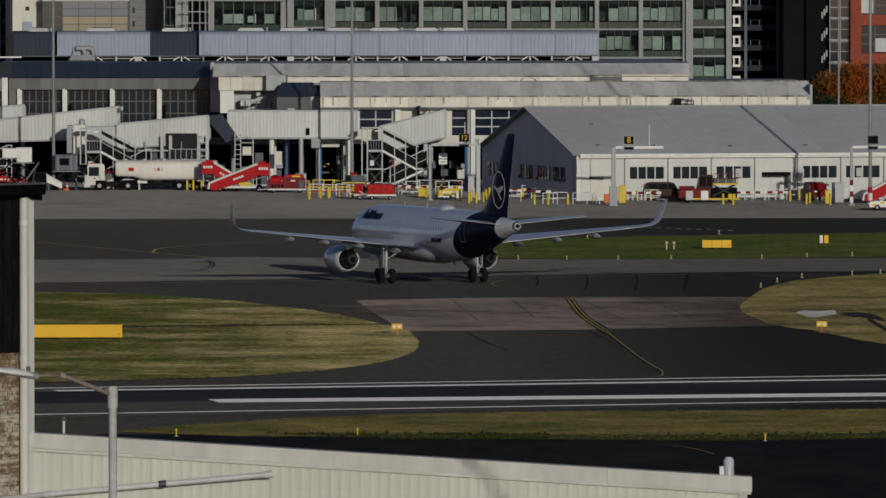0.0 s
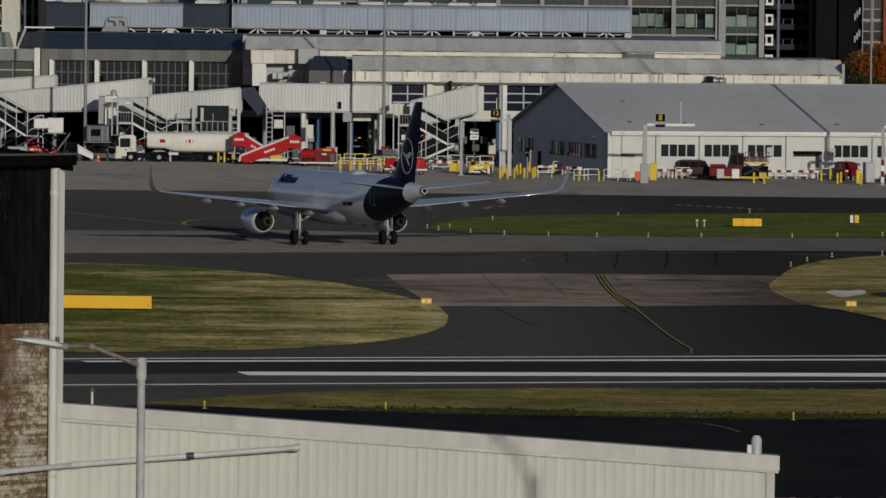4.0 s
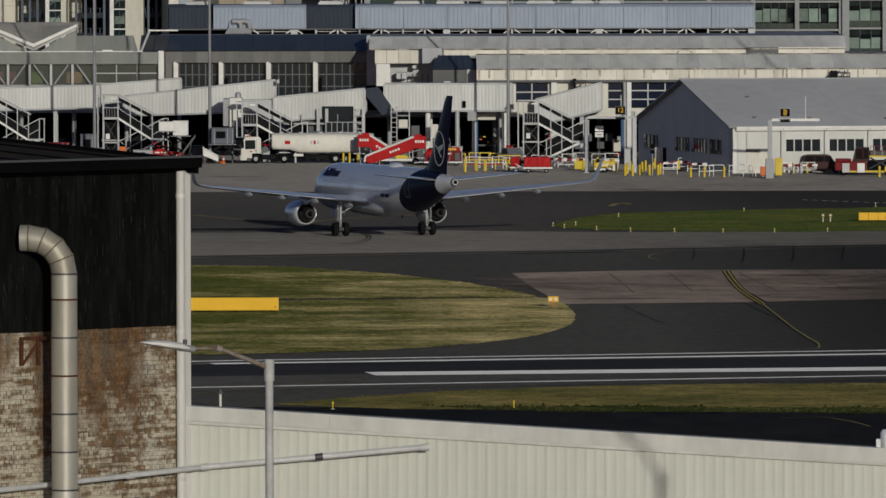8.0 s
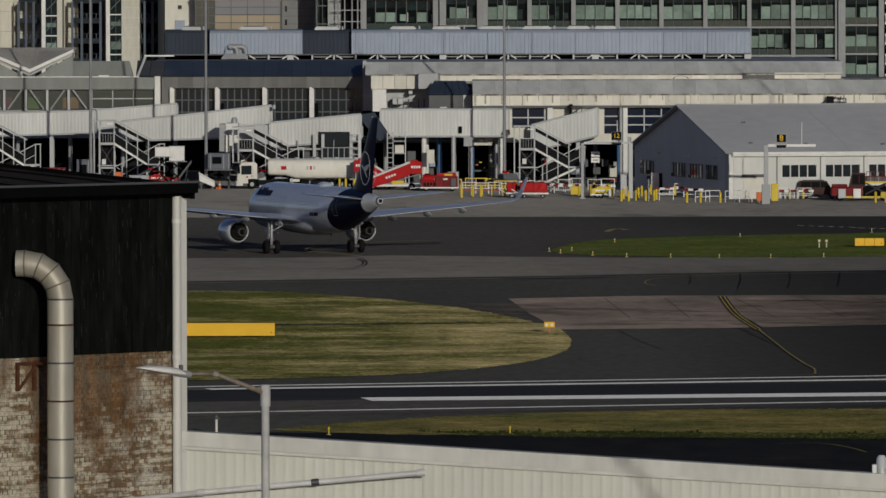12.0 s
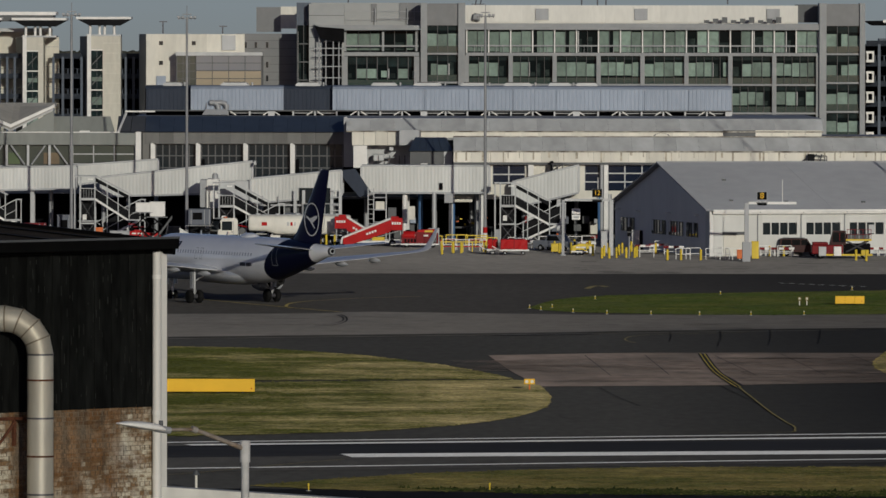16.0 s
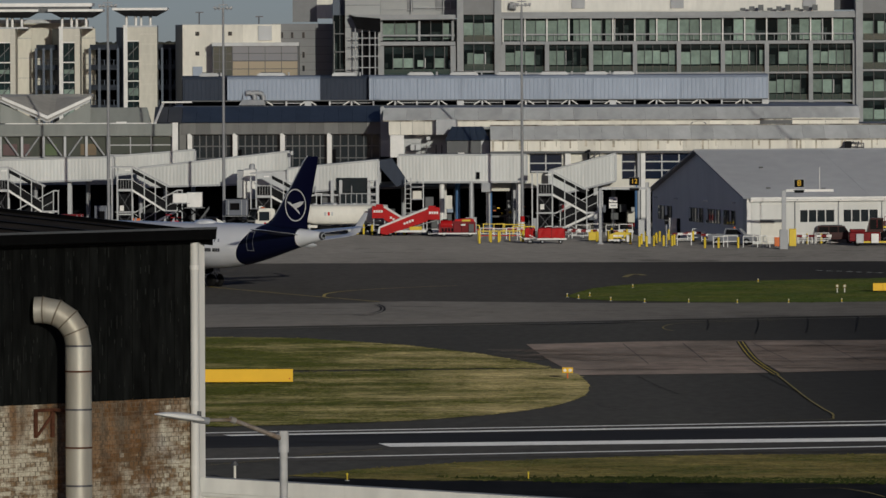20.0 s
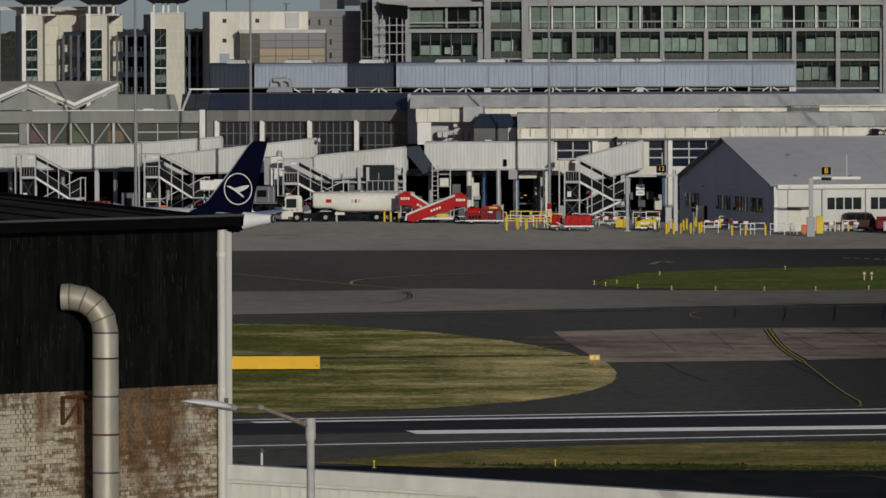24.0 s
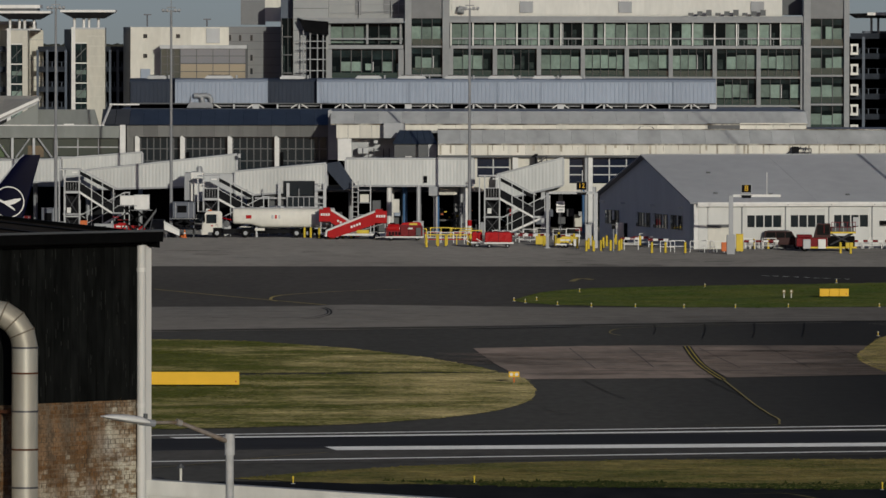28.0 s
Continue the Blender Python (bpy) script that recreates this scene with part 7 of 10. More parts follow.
# ---- jet bridges, stairs, masts ----
def bridge_box(name, x0, zt0, zb0, x1, zt1, zb1, y, depth, label, mats=("bridge_white", "light_grey")):
    """A ribbed passenger bridge between two points, sloping as it goes."""
    r = root(name, pose(0, 0, 0), label, "jet bridge")
    n = max(2, round(abs(x1 - x0) / 0.4))
    bm = bmesh.new()
    prev = None
    for i in range(n * 4 + 1):
        t = i / (n * 4)
        d = 0.022 if i % 4 in (1, 2) else 0.0
        x = x0 + (x1 - x0) * t
        cur = [bm.verts.new((x, y - d, zb0 + (zb1 - zb0) * t)), bm.verts.new((x, y - d, zt0 + (zt1 - zt0) * t))]
        if prev:
            bm.faces.new([prev[0], cur[0], cur[1], prev[1]])
        prev = cur
    part("ribbed_side", bm, mats[0], r)
    part("roof", loft(bmesh.new(), [[(x0, y - 0.12, zt0), (x0, y + depth, zt0), (x0, y + depth, zt0 + 0.18), (x0, y - 0.12, zt0 + 0.18)], [(x1, y - 0.12, zt1), (x1, y + depth, zt1), (x1, y + depth, zt1 + 0.18), (x1, y - 0.12, zt1 + 0.18)]], smooth=False), mats[1], r)
    part("floor", loft(bmesh.new(), [[(x0, y - 0.12, zb0 - 0.2), (x0, y + depth, zb0 - 0.2), (x0, y + depth, zb0), (x0, y - 0.12, zb0)], [(x1, y - 0.12, zb1 - 0.2), (x1, y + depth, zb1 - 0.2), (x1, y + depth, zb1), (x1, y - 0.12, zb1)]], smooth=False), "mid_grey", r)
    part("far_side", loft(bmesh.new(), [[(x0, y + depth, zb0), (x0, y + depth + 0.1, zb0), (x0, y + depth + 0.1, zt0), (x0, y + depth, zt0)], [(x1, y + depth, zb1), (x1, y + depth + 0.1, zb1), (x1, y + depth + 0.1, zt1), (x1, y + depth, zt1)]], smooth=False), mats[0], r)
    for x, zb, zt in ((x0, zb0, zt0), (x1, zb1, zt1)):
        part("end_frame", block(x - 0.12, x + 0.12, y - 0.14, y + depth, zb, zt), "light_grey", r)
    m = 0.7
    part("leg", block(x0 + (x1 - x0) * m - 0.22, x0 + (x1 - x0) * m + 0.22, y + 1, y + 1.5, 0, zb0 + (zb1 - zb0) * m - 0.2), "light_grey", r)
    part("leg", block(x0 + (x1 - x0) * m - 0.22, x0 + (x1 - x0) * m + 0.22, y + depth - 0.8, y + depth - 0.3, 0, zb0 + (zb1 - zb0) * m - 0.2), "light_grey", r)
    return r


def bridges():
    y = 1035.0
    b = bridge_box("jet_bridge", -5.76, 8.54, 5.63, 8.93, 8.54, 5.63, y, 5, "white ribbed jet bridge on round columns")
    part("hood", prism(bmesh.new(), [(-8.53, 8.04), (-6.46, 8.3), (-4.65, 5.65), (-5.95, 5.06)], 1033.5, 1038), "shed_slate", b, "dark folding hood")
    part("wall_light", block(3.17, 3.55, 1034.6, 1034.9, 5.91, 6.68), "black", b)
    part("under_box", block(3.75, 4.91, 1034, 1036, 4.42, 5.45), "mid_grey", b)
    part("under_panel", block(4.81, 7.02, 1039, 1040, 4.43, 5.21), "cream", b)
    for u in (-5.03, -4.39, -2.97):
        part("ladder_post", block(u, u + 0.12, 1032, 1032.12, 0, 6.13), "light_grey", b)
    for k in range(11):
        part("ladder_rung", block(-5.03, -4.39, 1032.02, 1032.1, 0.4 + k * 0.55, 0.46 + k * 0.55), "light_grey", b)
    for z in (2.2, 3.6, 5.0):
        part("service_deck", block(-4.39, -2.97, 1032, 1033.4, z, z + 0.1), "mid_grey", b)
    part("drive_unit", block(-4.13, -3.1, 1032.3, 1033.6, 3.7, 4.6, 0.05), "cream", b)
    part("drive_unit", block(-2.71, -1.74, 1032.6, 1034, 2.6, 3.9, 0.05), "dark_grey", b)
    part("wall_cabinet", block(-0.39, 0.39, 1033, 1033.5, 2.5, 4.05, 0.04), "cream", b)
    for u in (-0.78, 8.01):
        part("column", rod((u, 1036, 0), (u, 1036, 5.63), 0.3, 12), "white", b)
    part("column", rod((2.58, 1035, 0), (2.58, 1035, 5.63), 0.26, 12), "light_grey", b)
    b = bridge_box("jet_bridge", -18.38, 7.1, 4.46, -8.0, 8.07, 5.3, 1032.0, 4, "white ribbed jet bridge with a grey cab end")
    part("cab", block(-23.39, -21.97, 1030, 1035, 3.83, 7.18, 0.1), "white", b)
    part("cab_link", block(-21.99, -18.38, 1032.4, 1035.5, 4.71, 6.91), "light_grey", b)
    part("cab_hood", block(-24.08, -23.37, 1029, 1035, 3.98, 7.07), "mid_grey", b)
    part("cab_beacon", loft(bmesh.new(), [[(-22.42 + q * math.cos(2 * math.pi * i / 10), 1031 + q * math.sin(2 * math.pi * i / 10), z) for i in range(10)] for z, q in ((7.18, 0.35), (7.63, 0.35), (7.83, 0.2))]), "light_grey", b)
    part("lower_glass", block(-12.82, -9.28, 1031.6, 1031.8, 4.48, 6.15), "glass", b)
    part("lower_room", block(-14.46, -8.01, 1032.6, 1036, 1.98, 4.44), "dark_grey", b)
    for u in (-13.47, -12.5, -9.28, -8.31):
        part("column", block(u, u + 0.35, 1031, 1031.4, 0, 5.89), "light_grey", b)
    window_grid(b, -12.37, -9.28, 1030.9, 2.03, 4.35, 5, 2, "glass", "mid_grey", 0.08)
    part("service_box", block(-14.43, -12.62, 1030.6, 1032, 2.03, 3.32, 0.05), "shade_blue", b)
    part("cable_tray", block(-17.99, -8.32, 1031.4, 1031.6, 4.09, 4.28), "mid_grey", b)
    for u in (-17.01, -15.21, -11.08):
        part("hanger", rod((u, 1031.3, 4.09), (u, 1031.3, 5.25), 0.06, 6), "mid_grey", b)
    for k in range(6):
        z = 2.05 + k * 0.75
        part("ladder_rung", block(-9.14, -8.3, 1030.4, 1030.5, z, z + 0.08), "light_grey", b)
    b = bridge_box("jet_bridge", -35.68, 7.13, 5.12, -18.29, 9.01, 5.58, 1038.0, 4, "long white ramped jet bridge")
    part("roof_marker", block(-18.07, -17.81, 1036, 1036.3, 8.72, 9.17), "light_grey", b)
    b = bridge_box("jet_bridge", -55.72, 7.95, 5.53, -38.76, 8.34, 5.93, 1044.0, 4, "white ramped jet bridge behind stair towers")
    bridge_box("jet_bridge", -40.87, 8.21, 6.12, -29.41, 9.07, 7.3, 1048.0, 3, "upper white bridge link")
    # the right-hand bridge, seen from its side, climbing to the terminal
    b = bridge_box("jet_bridge", 11.55, 6.68, 3.82, 19.2, 8.62, 5.64, 1038.0, 4, "white jet bridge climbing to the terminal")
    part("roof_plant", block(16.28, 15.96, 1038.5, 1040.5, 7.91, 9.14), "black", b)
    for u in (16.22, 16.74, 17.32):
        part("roof_rail", rod((u, 1038.5, 7.72), (u, 1038.5, 8.88), 0.06, 6), "dark_steel", b)
    part("roof_rail", rod((15.96, 1038.5, 8.82), (17.39, 1038.5, 8.95), 0.06, 6), "dark_steel", b)
    part("roof_rail", rod((15.96, 1038.5, 7.91), (17.39, 1038.5, 8.82), 0.06, 6), "dark_steel", b)


def stair_frame(x, y, lift, label):
    """A covered steel stair: a posted tower, two raking flights with a roof edge, dark screens and a stringer each."""
    r = root("boarding_stairs", pose(x, y, 0), label, "stairs", "boarding stairs")
    roof, land, mid = 6.72 + lift, 4.29 + lift, 2.2 + lift * 0.5

    def bar(name, xa, za, xb, zb, yy, t=0.06, c="light_grey"):
        part(name, loft(bmesh.new(), [[(xx, yy - t, zz - t), (xx, yy + t, zz - t), (xx, yy + t, zz + t), (xx, yy - t, zz + t)] for xx, zz in ((xa, za), (xb, zb))], smooth=False), c, r)

    def screen(xa, za, xb, zb, high, yy, c="screen"):
        part("side_screen", loft(bmesh.new(), [[(xx, yy, zz), (xx, yy + 0.05, zz), (xx, yy + 0.05, zz + high), (xx, yy, zz + high)] for xx, zz in ((xa, za), (xb, zb))], smooth=False), c, r)
    for px in (-0.6, 0.0, 1.7):
        for py in (0.0, 2.4):
            part("post", block(px - 0.065, px + 0.065, py - 0.065, py + 0.065, 0, roof if px >= 0 else roof - 0.2), "light_grey", r)
    part("landing", block(0.1, 1.7, 0.1, 2.3, land - 0.25, land), "light_grey", r)
    part("landing", block(5.5, 7.3, 0.1, 2.3, mid - 0.2, mid), "light_grey", r)
    part("tower_roof", block(-0.7, 1.8, -0.15, 2.55, roof, roof + 0.14), "light_grey", r)
    bar("roof_edge", 1.8, roof + 0.05, 5.85, roof - 2.1, 0.0)
    bar("roof_edge", 1.8, roof + 0.05, 5.85, roof - 2.1, 2.4)
    part("flight_roof", loft(bmesh.new(), [[(xx, 0.1, zz), (xx, 2.3, zz), (xx, 2.3, zz + 0.05), (xx, 0.1, zz + 0.05)] for xx, zz in ((1.8, roof), (5.85, roof - 2.15))], smooth=False), "screen", r)
    bar("stringer", 1.7, land - 0.1, 5.5, mid - 0.1, 0.0, 0.13, "white")
    screen(1.75, land + 0.05, 5.5, mid + 0.05, 0.95, 0.14)
    screen(1.8, roof - 0.55, 5.85, roof - 2.7, 0.42, 0.05)
    screen(1.75, land + 0.05, 5.5, mid + 0.05, 0.95, 2.3)
    screen(0.1, land + 0.02, 1.6, land + 0.02, 1.1, 0.14)
    # lower flight, turned back under the first, behind it
    bar("roof_edge", 6.84, mid + 2.27, 2.08, 2.08 + lift * 0.4, 0.2)
    bar("roof_edge", 2.08, 2.08 + lift * 0.4, -0.2, 2.08 + lift * 0.4, 0.2)
    bar("roof_edge", 6.84, mid + 2.27, 7.5, mid + 2.27, 0.2)
    bar("stringer", 6.84, mid - 0.05, 2.4, 0.13, 0.25, 0.13, "white")
    screen(6.8, mid + 0.1, 2.4, 0.12, 1.9, 0.4)
    for px, base, top in ((3.1, 0.0, roof - 0.75), (4.35, 0.0, roof - 1.35), (5.6, 0.0, roof - 2.0), (6.84, 0.0, mid + 2.2), (7.4, 0.0, mid + 2.2), (2.6, 0.0, 2.3)):
        part("post", block(px - 0.055, px + 0.055, 0.0, 0.11, base, top), "light_grey", r)
    for k in range(9):
        t = (k + 0.5) / 9
        part("tread", block(1.7 + 3.8 * t - 0.2, 1.7 + 3.8 * t + 0.2, 0.2, 2.2, land + (mid - land) * t - 0.03, land + (mid - land) * t + 0.03), "mid_grey", r)
        part("tread", block(6.8 - 4.4 * t - 0.2, 6.8 - 4.4 * t + 0.2, 0.5, 2.2, mid + (0.1 - mid) * t - 0.03, mid + (0.1 - mid) * t + 0.03), "mid_grey", r)
    for za, zb in ((0.2, 2.0), (2.2, land - 0.3)):
        bar("cross_brace", 0.1, za, 1.6, zb, 0.0, 0.04, "dark_steel")
        bar("cross_brace", 1.6, za, 0.1, zb, 0.0, 0.04, "dark_steel")
    bar("cross_bar", 0.1, 2.1, 1.6, 2.1, 0.0, 0.08)
    part("tower_screen", block(0.1, 1.6, 2.3, 2.36, 0.3, land + 1.1), "screen", r)
    for k in range(6):   # guard rails of the landing and of the upper flight
        part("guard_bar", block(0.1 + k * 0.3, 0.13 + k * 0.3, 0.0, 0.03, land, land + 1.1), "light_grey", r)
    bar("hand_rail", 0.1, land + 1.1, 1.7, land + 1.1, 0.02, 0.035)
    bar("hand_rail", 1.7, land + 1.05, 5.5, mid + 1.05, 0.02, 0.04)
    bar("hand_rail", 6.84, mid + 1.1, 2.4, 1.2, 0.2, 0.04)
    bar("cross_brace", 1.75, 0.3, 4.3, mid - 0.3, 2.4, 0.05)
    bar("cross_brace", 4.3, 0.3, 1.75, mid - 0.3, 2.4, 0.05)
    part("light_box", block(0.9, 1.5, -0.1, 0.1, roof - 0.35, roof - 0.2), "white", r)
    part("control_cabinet", block(-0.5, 0.0, 0.2, 0.9, 0, 1.5, 0.03), "mid_grey", r)
    part("sign_plate", block(0.3, 0.75, -0.14, -0.1, 2.5, 3.1), "white", r)
    return r


M["mast_grey"] = mat("dull_mast_zinc", (0.27, 0.275, 0.285), 0.6, 0.1, 0.06, 0.15, 2.0, 0.4)


def mast(x, y, h, r0, banded, label):
    r = root("light_mast", pose(x, y, 0), label, "light mast", "apron light masts")
    part("pole", rod((0, 0, 0), (0, 0, h), r0, 12, r0 * 0.6), "mast_grey", r)
    part("crossbar", block(-1.0, 1.0, -0.06, 0.06, h - 0.2, h - 0.08), "mast_grey", r)
    for k in (-0.9, -0.45, 0.45, 0.9):
        lamp = part("floodlight", block(k - 0.17, k + 0.17, -0.4, -0.08, h - 0.12, h + 0.14, 0.05), "mid_grey", r)
        part("bracket", block(k - 0.03, k + 0.03, -0.1, 0.02, h - 0.3, h + 0.05), "dark_steel", lamp)
    part("head_frame", block(-0.5, 0.5, -0.25, 0.25, h + 0.25, h + 0.36), "mast_grey", r)
    part("lightning_rod", rod((0, 0, h), (0, 0, h + 1.3), 0.04, 6), "mast_grey", r)
    if banded:
        for a, b, c in ((0.1, 0.5, "red"), (0.5, 1.3, "white"), (1.3, 1.95, "red")):
            part("band", rod((0, 0, a), (0, 0, b - 0.01), r0 + 0.05, 14), c, r)
    return r


def text_part(name, words, size, material, parent, m):
    cu = bpy.data.curves.new(name, "FONT")
    cu.body, cu.size, cu.align_x, cu.align_y, cu.extrude = words, size, "CENTER", "CENTER", 0.01
    ob = bpy.data.objects.new(name, cu)
    scene.collection.objects.link(ob)
    me = bpy.data.meshes.new_from_object(ob.evaluated_get(bpy.context.evaluated_depsgraph_get()))
    bpy.data.objects.remove(ob)
    t = new(name, me)
    me.materials.append(M[material])
    t.parent, t.matrix_basis = parent, m
    return t


def stand_sign(x, y, h, reach, words, label, base=True, wide=0.23, size=0.86, at=1.6, second=False):
    """A post with an arm that carries a black stand number box."""
    r = root("stand_sign", pose(x, y, 0), label, "sign", "stand signs")
    part("post", block(-wide, wide, -0.2, 0.2, 0, h, 0.03), "mid_grey", r)
    part("post_foot", block(-wide - 0.15, wide + 0.15, -0.35, 0.35, 0, 0.12), "mid_grey", r)
    part("arm", block(wide, reach, -0.1, 0.1, h - 0.16, h + 0.1), "light_grey" if second else "white", r)
    box_ = part("number_box", block(at - 0.5, at + 0.5, -0.2, 0.2, h + 0.32, h + 1.12, 0.03), "black", r)
    part("box_rim", block(at - 0.54, at + 0.54, -0.15, 0.22, h + 0.28, h + 1.16), "light_grey" if base else "dark_grey", box_)
    for k in (-0.4, 0.35):
        part("bracket", block(at + k, at + k + 0.06, -0.05, 0.05, h + 0.1, h + 0.3), "mid_grey", box_)
    if words:
        text_part("number", words, size, "sign_yellow", box_, pose(at, -0.215, h + 0.72, 90, 0, 0))
    part("guidance_unit", block(at - 0.5, at + 0.5, -0.2, 0.2, h - 0.28, h + 0.06, 0.04), "black", r)
    part("guidance_hood", block(at - 0.6, at + 0.6, -0.24, 0.1, h - 0.04, h + 0.04), "dark_grey", r)
    part("whip", rod((reach * 0.72, 0, h + 0.1), (reach * 0.72, 0, h + 2.4), 0.045, 6), "white", r)
    if not words:
        for k, c in enumerate(("white", "dark_red", "white", "dark_red")):
            part("band", block(-wide - 0.02, wide + 0.02, -0.22, 0.22, 0.3 + k * 0.6, 0.88 + k * 0.6), c, r)
    if second:
        part("post", block(reach - 0.25, reach + 0.2, -0.2, 0.2, 0, h, 0.03), "light_grey", r)
    if base:
        part("cabinet", block(-0.45, 0.4, -0.5, 0.4, 0, 2.05, 0.04), "mid_grey", r)
    return r


stores()
bridges()
stair_frame(10.1, 1029.0, 0.0, "white steel stair tower beside a jet bridge")
stair_frame(-21.85, 1025.0, 0.0, "white steel stair tower beside a jet bridge")
stair_frame(-37.82, 1031.0, 0.68, "white steel stair tower beside a jet bridge")
stair_frame(-51.94, 1031.0, 0.68, "white steel stair tower beside a jet bridge")
mast(8.29, 1020.0, 25.85, 0.2, True, "tall galvanised apron light mast with red and white bands")
mast(-25.37, 1020.0, 25.6, 0.2, False, "tall galvanised apron light mast")
mast(-38.38, 1020.0, 25.9, 0.2, False, "tall galvanised apron light mast")
mast(68.2, 1100.0, 25.0, 0.16, False, "slim light mast behind the stores")
mast(61.96, 946.0, 34.0, 0.2, True, "tall galvanised apron light mast with red and white bands")
stand_sign(35.02, 945.0, 6.16, 5.2, "8", "grey stand post with a yellow number eight on black")
stand_sign(16.25, 970.0, 5.99, 5.2, "12", "grey stand gantry with a yellow number twelve on black", False, 0.16, 0.7, 3.65, True)
stand_sign(60.0, 946.0, 6.15, 5.9, "", "slim stand post with a dark unlit number box", False, 0.15, 0.86, 2.25)


# ---- vehicles and ground equipment ----
def body(bm, outline, y0, y1, tuck=0.12):
    """A car body: a side outline pushed across, its upper part tucked in."""
    zmax = max(z for x, z in outline)
    zmid = 0.55 * zmax
    rings = []
    for t in (0.0, 0.06, 0.94, 1.0):
        y = y0 + (y1 - y0) * t
        ring = []
        for x, z in outline:
            k = max(0.0, (z - zmid) / (zmax - zmid)) * tuck
            c = (y0 + y1) / 2
            ring.append((x * (0.99 if t in (0.0, 1.0) else 1.0), c + (y - c) * (1 - k), z))
        rings.append(ring)
    return loft(bm, rings, smooth=False)


def wheels(r, xs, half, rad, w=0.24):
    for x in xs:
        for s in (-1, 1):
            t = part("wheel", wheel_bm(0, 0, rad, w), "tyre", r)
            t.matrix_basis = pose(x, s * (half - w / 2), 0)
            rim = part("rim", rod((0, -w / 2 - 0.01, rad), (0, w / 2 + 0.01, rad), rad * 0.45, 14), "mid_grey", t)


def car(x, y, turn, colour, label, pickup=False, estate=False, suv=False, lights=True, name="car"):
    r = root(name, pose(x, y, 0.01, 0, 0, turn), label, "car")
    if pickup:
        out = [(-2.6, 0.45), (2.55, 0.45), (2.6, 0.85), (2.45, 1.05), (1.35, 1.12), (0.75, 1.75), (-0.75, 1.78), (-0.95, 1.12), (-2.6, 1.1)]
    elif suv:
        out = [(-2.1, 0.45), (2.1, 0.45), (2.15, 1.0), (2.0, 1.15), (1.25, 1.22), (0.85, 1.88), (-2.0, 1.9), (-2.12, 1.2)]
    elif estate:
        out = [(-2.3, 0.35), (2.25, 0.35), (2.3, 0.7), (2.1, 0.9), (1.15, 1.0), (0.45, 1.5), (-1.7, 1.52), (-2.2, 1.05), (-2.32, 0.7)]
    else:
        out = [(-2.2, 0.32), (2.15, 0.32), (2.2, 0.65), (2.0, 0.85), (1.1, 0.95), (0.4, 1.42), (-0.9, 1.44), (-1.7, 1.0), (-2.2, 0.92)]
    part("body", body(bmesh.new(), out, -0.9, 0.9), colour, r)
    top = max(z for _, z in out)
    base = 1.14 if pickup else 1.2 if suv else 0.98
    fr = [(1.1, base), (0.62, top - 0.12), (-0.6, top - 0.1), (-0.72, base)] if pickup else [(0.95, base), (0.36, top - 0.1), (-0.85 if not estate else -1.5, top - 0.1), (-1.35 if not estate else -1.95, base)]
    if suv:
        fr = [(1.1, base), (0.78, top - 0.1), (-1.85, top - 0.1), (-1.95, base)]
        for k in (0.1, -0.9):
            for q in (-0.89, 0.89):
                part("door_pillar", block(k, k + 0.1, q - 0.03, q + 0.03, base, top - 0.1), colour, r)
        part("roof_rack", block(-1.7, 0.6, -0.7, 0.7, top + 0.02, top + 0.08, 0.02), "dark_steel", r)
    for s in (-1, 1):
        part("side_window", prism(bmesh.new(), fr, s * 0.85 - 0.03, s * 0.85 + 0.03), "car_glass", r)
        part("headlight", block(out[2][0] - 0.1, out[2][0] + 0.02, s * 0.62 - 0.18, s * 0.62 + 0.18, out[2][1] - 0.05, out[2][1] + 0.12, 0.02), "white", r)
        part("tail_light", block(out[0][0] - 0.02, out[0][0] + 0.08, s * 0.7 - 0.14, s * 0.7 + 0.14, 0.7, 0.9, 0.02), "red", r)
    wheels(r, (1.42, -1.4) if not pickup else (1.6, -1.55), 0.92, 0.33 if not pickup else 0.38)
    return r


